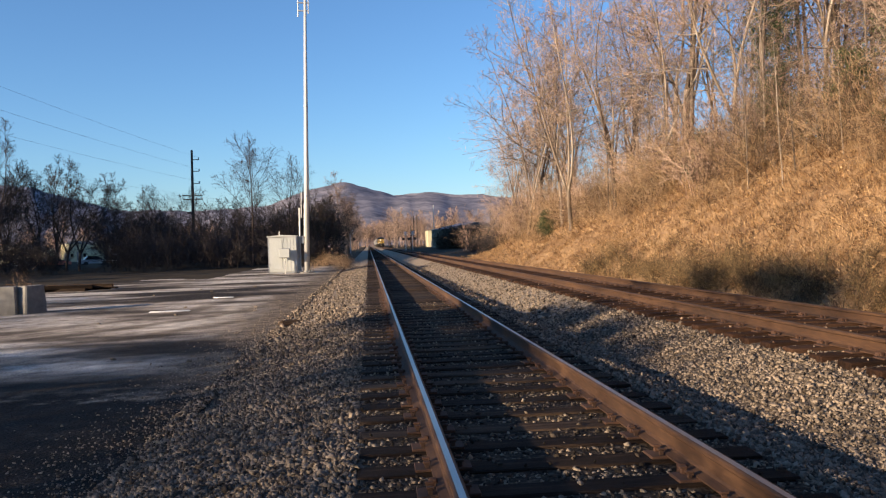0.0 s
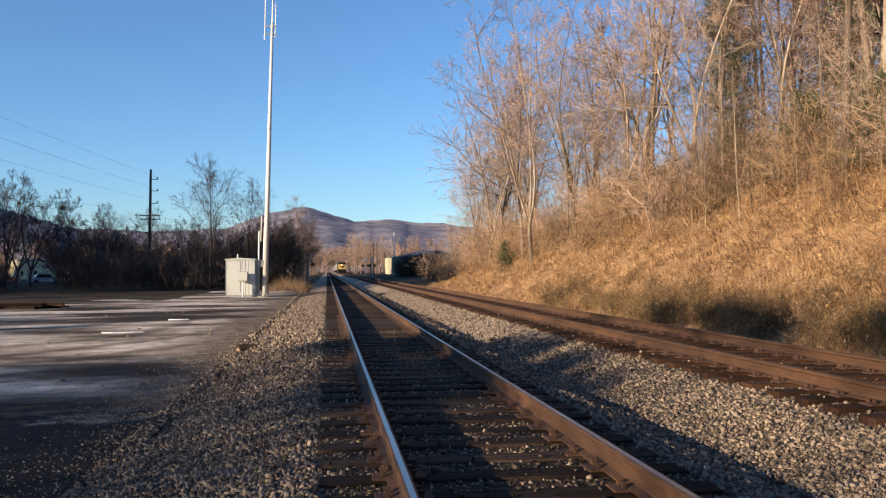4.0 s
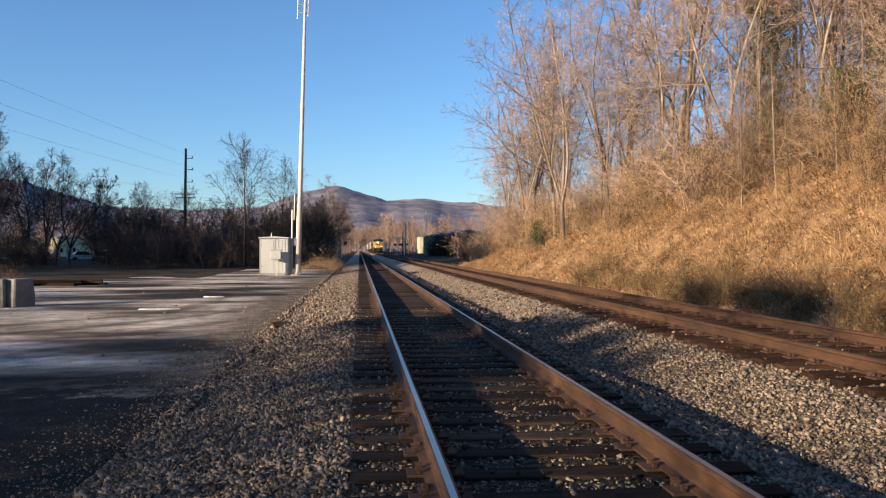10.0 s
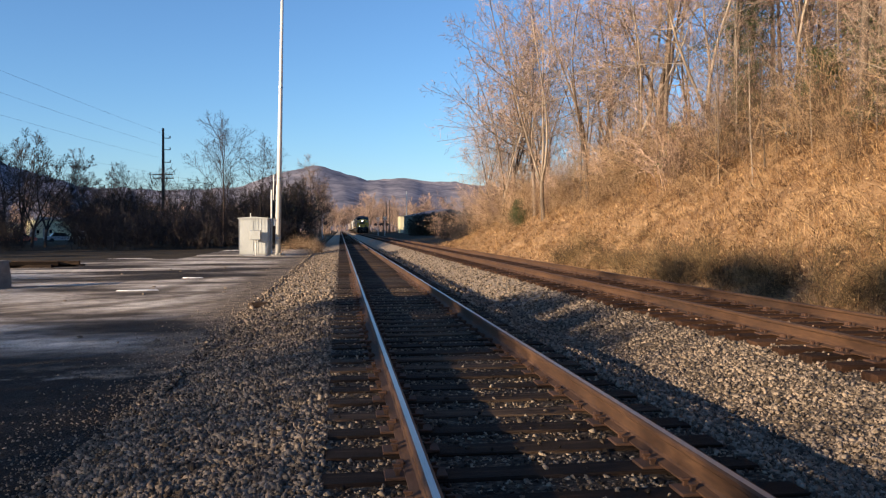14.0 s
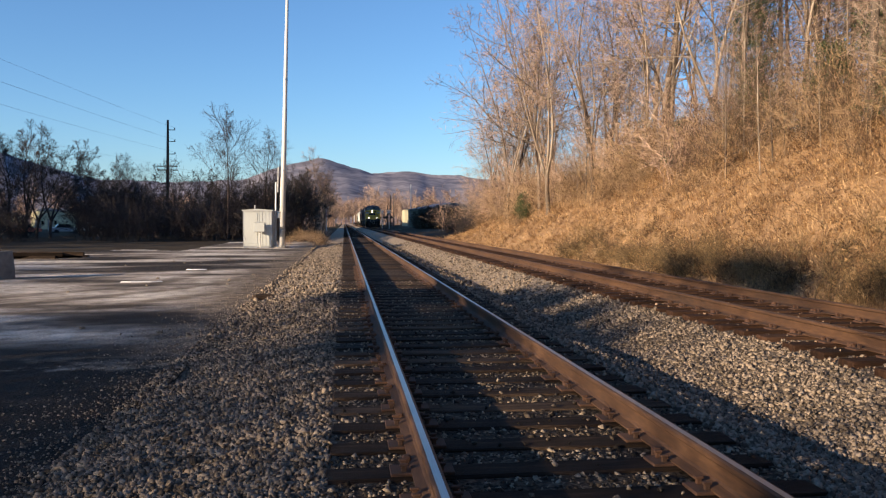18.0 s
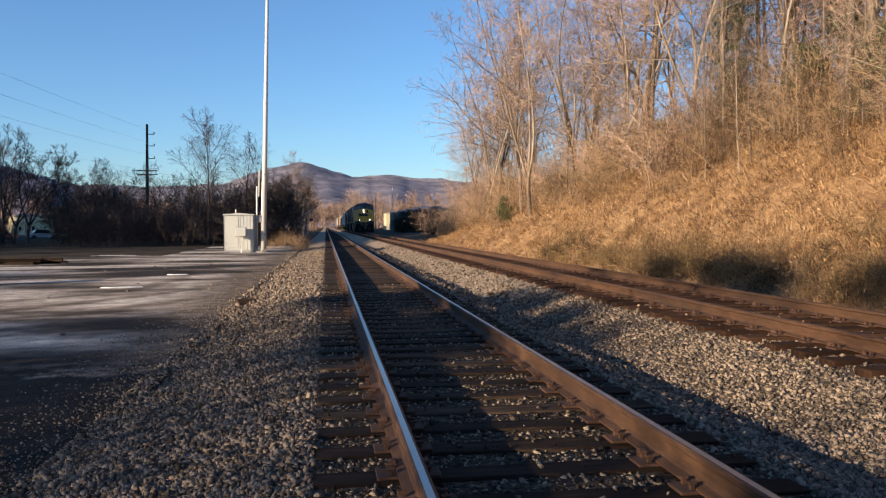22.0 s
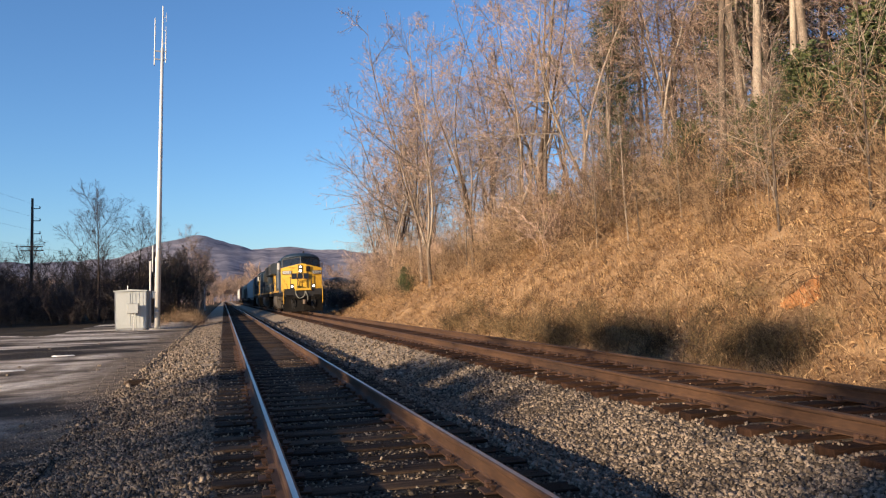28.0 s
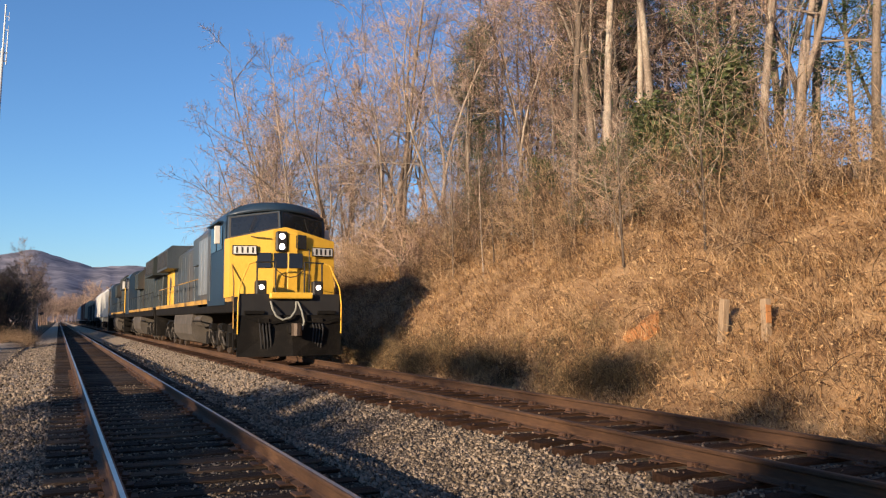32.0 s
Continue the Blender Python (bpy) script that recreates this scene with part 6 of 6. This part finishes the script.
    # nose: a flat middle with swept facets, peaked on top
    def nose_xy(x):
        return -0.18 if abs(x) < 0.36 else -0.18 + (abs(x) - 0.36) * 0.22
    xs = [-1.57, -0.36, 0.0, 0.36, 1.57]
    tops = [3.52, 3.80, 3.88, 3.80, 3.52]
    v, f = [], []
    for x, t in zip(xs, tops):
        v += [(x, nose_xy(x), 1.80), (x, nose_xy(x) + 0.05, t), (x, 1.0, t + 0.04), (x, 1.0, 1.80)]
    for i in range(4):
        a, b = i * 4, i * 4 + 4
        f += [(a, b, b + 1, a + 1), (a + 1, b + 1, b + 2, a + 2), (a, a + 3, b + 3, b)]
    f += [(0, 1, 2, 3), (16, 19, 18, 17)]
    nose = part("nose", Geo().add(v, f), M_LYELLOW, th, "bright yellow nose")
    part("nose_door", Geo().box(0.06, 0.36, -0.21, -0.12, 1.86, 3.70, 0.015), M_LYELLOW, nose)
    part("door_window", Geo().box(-0.18, 0.18, -0.03, 0.02, -0.21, 0.21, 0.06), M_DARKGLASS, nose, at=pose(0.46, nose_xy(0.46) - 0.005, 3.44, 0, 0, 8))
    hl = part("headlight", Geo().box(-0.30, 0.04, -0.27, -0.10, 3.14, 3.74, 0.04), M_BLACK, nose)
    for z in (3.28, 3.59):
        part("lamp", Geo().tube([(-0.13, -0.265, z), (-0.13, -0.29, z)], [0.088, 0.078], 18), lens, hl, "glowing headlamp" if lead else "unlit headlamp")
    for s, c in ((-1, -1.16), (1, 1.16)):
        nb = part("number_board", Geo().box(-0.36, 0.36, -0.05, 0.0, -0.14, 0.14, 0.02), M_BLACK, nose, at=pose(c, nose_xy(c) - 0.01, 3.17, 0, 0, s * 12.4))
        part("board_face", Geo().box(-0.32, 0.32, -0.058, -0.045, -0.11, 0.11), M_BOARD, nb)
        for i in range(4):
            part("bar_mark", Geo().box(-0.25 + 0.15 * i, -0.19 + 0.15 * i, -0.063, -0.056, -0.085, 0.085), M_BLACK, nb)
    # plain block shapes where the lettering stands
    for i, (x0, x1) in enumerate(((-0.84, -0.40), (-0.36, 0.06), (0.08, 0.52))):
        c = (x0 + x1) / 2
        g = Geo().box(-0.205, 0.205, -0.012, 0.002, -0.22, 0.22, 0.005)
        part("block_mark", g, M_NAVY, nose, "plain dark blue block shape", at=pose(c, nose_xy(c) - (0.04 if i == 2 else 0.008), 2.88, 0, 0, -12.4 if c < -0.36 else 0))
    part("grab_iron", Geo().tube([(0.72, -0.08, 1.9), (0.72, -0.17, 1.95), (0.72, -0.17, 3.2), (0.72, -0.08, 3.25)], 0.018, 6), M_BLACK, nose)
    part("grab_iron", Geo().tube([(-0.98, 0.0, 3.58), (-0.9, -0.10, 3.55), (-0.5, -0.19, 3.52), (-0.42, -0.15, 3.52)], 0.015, 5), M_BLACK, nose)
    # cab
    half = [(1.54, 1.6), (1.54, 4.08), (1.49, 4.28), (1.36, 4.46), (1.12, 4.60), (0.75, 4.69), (0.3, 4.72)]
    prof = half + [(-x, z) for x, z in reversed(half)]
    cab = part("cab", Geo().prism(prof, "y", 1.02, 4.2), M_LBLUE, th, "dark blue cab")
    brow, rows = Geo(), []
    for i in range(13):
        u = -1 + i / 6
        x, a = 1.5 * u, abs(u)
        y0, z0 = 0.48 + 0.52 * a ** 1.7, 4.45 - 0.20 * a ** 2
        zt = 4.73 - 0.34 * a ** 3.2
        rows += [(x, y0, z0), (x, y0 + 0.02, z0 + 0.08), (x * 0.985, y0 + 0.14, zt - 0.04), (x * 0.97, y0 + 0.34, zt), (x * 0.97, 1.4, zt), (x, 1.4, z0)]
    brow.add(rows, [(i * 6 + j, i * 6 + (j + 1) % 6, i * 6 + 6 + (j + 1) % 6, i * 6 + 6 + j) for i in range(12) for j in range(6)] + [tuple(range(6)), tuple(range(72, 78))[::-1]])
    part("cab_brow", brow, M_LBLUE, cab, smooth=True)
    def pane(s, u0, u1, v0, v1, off):
        """A patch of the sloping windscreen surface on side s, proud by off."""
        c = [Vector(q) for q in ((s * 1.5, 0.96, 3.54), (s * 0.02, 0.42, 3.88), (s * 0.02, 0.50, 4.45), (s * 1.48, 1.0, 4.26))]
        g, n = Geo(), 4
        v = []
        for j in range(n + 1):
            for i in range(n + 1):
                u, w = u0 + (u1 - u0) * i / n, v0 + (v1 - v0) * j / n
                q = c[0].lerp(c[1], u).lerp(c[3].lerp(c[2], u), w)
                v.append((q.x - s * off * 0.3, q.y - off, q.z))
        g.add(v, [(j * (n + 1) + i, j * (n + 1) + i + 1, (j + 1) * (n + 1) + i + 1, (j + 1) * (n + 1) + i) for j in range(n) for i in range(n)])
        return g
    for s in (-1, 1):
        part("windscreen_frame", pane(s, 0, 1, 0, 1, 0.0), M_LBLUE, cab)
        part("windscreen", pane(s, 0.06, 0.95, 0.12, 0.91, 0.012), M_DARKGLASS, cab, "dark windscreen pane")
        part("window_seal", pane(s, 0.03, 0.975, 0.07, 0.955, 0.006), M_BLACK, cab)
        part("wiper", Geo().tube([(s * 0.9, 0.64, 3.80), (s * 0.75, 0.56, 4.25)], 0.012, 4), M_BLACK, cab)
        for y0, y1 in ((1.5, 2.35), (2.6, 3.5)):
            part("side_window", Geo().box(s * 1.55 - 0.008, s * 1.55 + 0.008, y0, y1, 3.3, 4.1, 0.05), M_DARKGLASS, cab)
        part("window_awning", Geo().box(s * 1.62 - 0.08, s * 1.62 + 0.08, 1.45, 3.55, 4.13, 4.17), M_LBLUE, cab)
        part("mirror", Geo().box(s * 1.72 - 0.09, s * 1.72 + 0.09, 1.36, 1.40, 3.45, 4.0, 0.02), M_BOARD, cab, "pale side wind deflector")
        part("cab_door", Geo().box(s * 1.55 - 0.01, s * 1.55 + 0.01, 3.62, 4.15, 1.75, 3.9, 0.02), M_LGREY, cab)
    part("antenna_dome", Geo().tube([(0, 2.4, 4.68), (0, 2.4, 4.8), (0, 2.4, 4.86)], [0.28, 0.26, 0.05], 14), M_LGREY, cab)
    part("horn", Geo().tube([(0.4, 2.9, 4.72), (0.4, 2.9, 4.9), (0.4, 2.6, 4.92)], [0.03, 0.05, 0.09], 8), M_BLACK, cab)
    # electrical cabinet, engine hood, radiator
    hood = part("hood", Geo().prism([(-0.98, 1.6), (0.98, 1.6), (0.98, 4.1), (0.75, 4.3), (-0.75, 4.3), (-0.98, 4.1)], "y", 6.4, 19.9), body, th)
    part("electrical_cabinet", Geo().prism([(-1.5, 1.6), (1.0, 1.6), (1.0, 4.35), (-1.3, 4.35), (-1.5, 4.1)], "y", 4.22, 6.4), M_LGREY, th)
    for i in range(3):
        part("cabinet_door", Geo().box(-1.525, -1.495, 4.35 + 0.68 * i, 4.95 + 0.68 * i, 2.0, 3.95, 0.01), M_PANEL, th, "pale grey cabinet door")
    part("blower_housing", Geo().prism([(-1.35, 3.2), (1.35, 3.2), (1.35, 4.2), (1.05, 4.45), (-1.05, 4.45), (-1.35, 4.2)], "y", 6.5, 8.9), body, th)
    part("exhaust_stack", Geo().box(-0.35, 0.35, 11.8, 12.6, 4.28, 4.55, 0.03), M_BLACK, th)
    part("radiator", Geo().prism([(-1.52, 3.55), (1.52, 3.55), (1.52, 4.45), (1.3, 4.62), (-1.3, 4.62), (-1.52, 4.45)], "y", 16.0, 20.2), body, th)
    part("hood_end", Geo().box(-1.0, 1.0, 19.9, 20.05, 1.6, 4.3, 0.03), M_LYELLOW if lead else body, th)
    if lead:
        for s in (-1, 1):
            pn = part("rear_side_panel", Geo().box(s * 1.01 - 0.03, s * 1.01 + 0.03, 17.3, 19.88, 1.62, 3.54, 0.01), M_LYELLOW, th, "yellow rear side panel")
            part("round_mark", Geo().cyl((s * 1.035, 18.5, 2.9), (s * 1.048, 18.5, 2.9), 0.34, n=24), M_LBLUE, pn)
    part("roof_rack", Geo().box(-0.7, 0.7, 9.2, 11.4, 4.28, 4.42, 0.03).box(-0.7, 0.7, 13.0, 15.6, 4.28, 4.40, 0.03), M_LGREY, th)
    for s in (-1, 1):
        for i in range(9):
            y = 7.0 + 1.35 * i
            dr = part("hood_door", Geo().box(s * 0.99 - 0.012, s * 0.99 + 0.012, y, y + 1.25, 1.75, 3.1 if y < 9 else 3.95, 0.01), body, th)
            part("door_latch", Geo().box(s * 1.01 - 0.012, s * 1.01 + 0.012, y + 1.1, y + 1.16, 2.4, 2.55), M_BLACK, dr)
        for i in range(7):
            part("louvre", Geo().box(s * 1.53 - 0.015, s * 1.53 + 0.015, 16.2 + 0.56 * i, 16.6 + 0.56 * i, 3.65, 4.38, 0.01), M_BLACK, th)
        part("walkway_handrail", Geo().tube([(s * 1.46, 4.4, 2.62), (s * 1.46, 19.8, 2.62)], 0.02, 5), M_SILL if lead else M_UNDER, th)
        for i in range(11):
            part("handrail_post", Geo().cyl((s * 1.46, 4.5 + 1.52 * i, 1.58), (s * 1.46, 4.5 + 1.52 * i, 2.62), 0.018, n=5), M_LGREY, th)
        part("air_tank", Geo().cyl((s * 1.22, 6.3, 1.12), (s * 1.22, 7.8, 1.12), 0.22, n=12), M_TANK, th)
        part("pipe", Geo().tube([(s * 1.44, 6.0, 1.1), (s * 1.44, 15.5, 1.1)], 0.03, 6), M_UNDER, th)
    part("fuel_tank", Geo().prism([(-1.46, 1.37), (-1.50, 1.0), (-1.46, 0.62), (-1.25, 0.34), (-0.9, 0.24), (0.9, 0.24), (1.25, 0.34), (1.46, 0.62), (1.50, 1.0), (1.46, 1.37)], "y", 8.0, 13.2), M_TANK, th, "dust-grey fuel tank")
    part("rear_plate", Geo().box(-1.45, 1.45, L - 0.02, L + 0.1, 0.35, 1.66, 0.02), M_UNDER, th)
    sets = []
    for y in (4.15, 16.6):
        sets += bogie(th, y, 3, 1.92)
    return th, sets


def car_trucks(th, length):
    return bogie(th, 2.2, 2, 1.75) + bogie(th, length - 2.2, 2, 1.75)


def hopper_car(label, length, paint):
    th = thing("hopper_car", label, "freight car", group="freight cars")
    L = length - 0.9
    part("sill", Geo().box(-0.3, 0.3, 0.3, L, 0.95, 1.25, 0.02), M_UNDER, th)
    g = Geo().prism([(-1.55, 1.5), (-1.55, 4.1), (-1.2, 4.55), (1.2, 4.55), (1.55, 4.1), (1.55, 1.5)], "y", 1.2, L - 0.6)
    body = part("body", g, paint, th)
    part("end_sheet", Geo().add([(-1.5, 1.2, 4.2), (1.5, 1.2, 4.2), (-1.5, 2.6, 1.5), (1.5, 2.6, 1.5), (-1.5, 0.5, 4.1), (1.5, 0.5, 4.1)], [(0, 1, 5, 4), (4, 5, 3, 2), (0, 2, 3, 1), (0, 4, 2), (1, 3, 5)]), paint, th)
    for i in range(10):
        y = 1.5 + i * (L - 2.4) / 9
        for s in (-1, 1):
            part("side_rib", Geo().box(s * 1.58 - 0.045, s * 1.58 + 0.045, y - 0.05, y + 0.05, 1.5, 4.1), paint, body)
    for i in range(3):
        y = 3.2 + i * (L - 6.4) / 2
        part("hopper_bay", Geo().add([(-1.3, y - 1.6, 1.55), (1.3, y - 1.6, 1.55), (1.3, y + 1.6, 1.55), (-1.3, y + 1.6, 1.55), (-0.4, y - 0.4, 0.45), (0.4, y - 0.4, 0.45), (0.4, y + 0.4, 0.45), (-0.4, y + 0.4, 0.45)],
                                     [(0, 1, 5, 4), (1, 2, 6, 5), (2, 3, 7, 6), (3, 0, 4, 7), (4, 5, 6, 7), (0, 3, 2, 1)]), paint, th)
    part("roof_walk", Geo().box(-0.4, 0.4, 0.6, L - 0.2, 4.62, 4.68), M_STEEL_GREY, th)
    for s in (-1, 1):
        g = Geo().cyl((s * 1.3, 0.25, 1.0), (s * 1.3, 0.25, 4.6), 0.025, n=5).cyl((s * 0.9, 0.25, 1.0), (s * 0.9, 0.25, 4.6), 0.025, n=5)
        for i in range(9):
            g.cyl((s * 0.9, 0.25, 1.2 + 0.38 * i), (s * 1.3, 0.25, 1.2 + 0.38 * i), 0.015, n=4)
        part("end_ladder", g, M_STEEL_GREY, th)
    return th, car_trucks(th, length)


def box_car(label, length, paint, height):
    th = thing("box_car" if height > 3 else "gondola_car", label, "freight car", group="freight cars")
    L = length - 0.9
    part("sill", Geo().box(-0.3, 0.3, 0.2, L, 0.85, 1.1, 0.02), M_UNDER, th)
    body = part("body", Geo().box(-1.5, 1.5, 0.4, L, 1.08, height, 0.04), paint, th)
    for i in range(12):
        y = 0.7 + i * (L - 1.0) / 11
        for s in (-1, 1):
            part("side_rib", Geo().box(s * 1.53 - 0.04, s * 1.53 + 0.04, y - 0.06, y + 0.06, 1.1, height - 0.08), paint, body)
    part("top_rail", Geo().box(-1.56, 1.56, 0.36, L + 0.04, height - 0.1, height + 0.06, 0.02), paint, th)
    if height > 3:
        for s in (-1, 1):
            part("sliding_door", Geo().box(s * 1.57 - 0.03, s * 1.57 + 0.03, L / 2 - 1.5, L / 2 + 1.5, 1.15, height - 0.2, 0.02), paint, th)
    return th, car_trucks(th, length)


def make_train():
    """The cars in order with the distance of each behind the leading nose."""
    out = []
    L = 21.9
    lead, s0 = locomotive("dark blue and grey diesel locomotive with yellow nose, lights on")
    out.append((lead, s0, 0.0))
    second, s1 = locomotive("second diesel locomotive, dark olive, running hood first", lead=False, body=M_OLIVE)
    out.append((second, s1, -(2 * L - 1.3)))
    third, s2 = locomotive("third diesel locomotive, dark olive and blue", lead=False, body=M_OLIVE)
    out.append((third, s2, -(3 * L - 1.3)))
    d = 3 * L - 0.4
    for kind, args, n in ((hopper_car, ("pale grey covered hopper car with ribbed sides", 16.5, M_HOPPER), 2), (box_car, ("black steel gondola car", 15.5, M_DARKCAR, 3.4), 2),
                          (hopper_car, ("tan covered hopper car", 16.5, M_TANCAR), 1), (box_car, ("brown ribbed box car", 16.5, M_BROWNCAR, 4.4), 2), (hopper_car, ("grey covered hopper car", 16.5, M_HOPPER), 2)):
        for _ in range(n):
            th, s = kind(*args)
            out.append((th, s, d))
            d += args[1] + 0.3
    return out


TRAIN = make_train()


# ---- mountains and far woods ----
# distance haze is mixed into these bluish, lightened forest colours
M_HILL = mat("hazed_wooded_hill", [(0.12, 0.124, 0.16), (0.25, 0.243, 0.285), (0.42, 0.385, 0.415)], 1.0, 0, 0.010, 0.04, 1.0, world_space=True, depth=3.0, spec=0.0)


def ridge(name, label, dist, table, depth, seed):
    """A long wooded hill: crest heights, as degrees of bearing and of elevation, at that distance."""
    bs = np.arange(-75, 75.1, 0.5)
    rows = []
    for j in range(9):
        t = j / 8
        for b in bs:
            soft = sum(lerp_table(b + q, table) for q in (-6, -4, -2, 0, 2, 4, 6)) / 7
            e = soft + (lerp_table(b, table) - soft) * t ** 3
            top = dist * math.tan(radians(e)) + 14 * noise.noise((b * 0.35, seed, 0)) + 6 * noise.noise((b * 1.3, seed, 4))
            d = dist - depth * (1 - t)
            z = (top + 40) * t ** 0.8 - 40 + (9 * noise.noise((b * 0.5, t * 3, seed)) + 5 * noise.noise((b * 1.5 + 3 * t, t, seed + 9))) * (1 - t) * t * 4
            rows.append((d * math.sin(radians(b)), d * math.cos(radians(b)), z))
    nx = len(bs)
    i = np.arange(nx * 8).reshape(8, nx)[:, :-1].ravel()
    f = np.stack([i, i + 1, i + 1 + nx, i + nx], 1)
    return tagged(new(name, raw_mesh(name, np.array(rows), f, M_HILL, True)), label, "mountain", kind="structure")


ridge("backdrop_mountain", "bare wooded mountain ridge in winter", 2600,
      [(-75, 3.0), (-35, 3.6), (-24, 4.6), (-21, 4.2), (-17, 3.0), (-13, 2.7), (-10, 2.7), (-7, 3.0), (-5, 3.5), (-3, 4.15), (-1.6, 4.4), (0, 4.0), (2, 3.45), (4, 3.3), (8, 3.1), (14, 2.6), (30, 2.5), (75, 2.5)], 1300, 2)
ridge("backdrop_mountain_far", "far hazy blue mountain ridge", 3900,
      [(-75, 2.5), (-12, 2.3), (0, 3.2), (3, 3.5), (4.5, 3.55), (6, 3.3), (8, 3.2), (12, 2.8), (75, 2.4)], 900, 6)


def far_woods():
    rng = random.Random(5)
    kinds = [bare_tree("far_tree", "far tan leafless tree down the valley", 251 + i, 15, 0.2, M_TWIG, M_TWIG, 1 + 2 * i, 0.25, 0.12, 16 - 8 * i, 0.40, (70, 30), (7, 5, 3), 0.035) for i in range(2)]
    for i in range(170):
        y = rng.uniform(290, 470)
        x = y * math.tan(radians(rng.uniform(-24, 11))) if i % 5 < 3 else rng.choice((rng.uniform(10, 40), rng.uniform(-34, -4)))
        if -4 < x < 10:
            x = 10 + abs(x) if rng.random() < 0.5 else -4 - abs(x)
        plant(rng.choice(kinds), x, y, rng.uniform(0.6, 1.05), rng.uniform(0, 360), z=-0.5, group="far woods")
    # the wood that closes the view where the line bends away
    for i in range(44):
        plant(kinds[i % 2], -20 + i * 0.95 + rng.uniform(-2, 2), rng.uniform(700, 780), rng.uniform(1.15, 1.6), rng.uniform(0, 360), z=-0.5, group="far woods")
    for m in kinds:
        drop_master(m)


far_woods()


# ---- motions ----
def nose_y(t):
    """Where the leading nose stands along the track at t seconds: the train slows gently."""
    u = 32.0 - t
    return 24.1 + 10.245 * u + 0.0425 * u * u


def motions():
    for th, sets, behind in TRAIN:
        turned = 180 if behind < 0 else 0
        walk(th, [(t, pose(T2, nose_y(t) + abs(behind), Z2, 0, 0, turned)) for t in range(0, 33)])
        for w, y in sets:
            rows = []
            for i in range(0, 961):
                t = i / 30
                rows.append((t, pose(0, y, WHEEL_R, (-1 if turned else 1) * math.degrees((nose_y(0) - nose_y(t)) / WHEEL_R))))
            walk(w, rows)


motions()
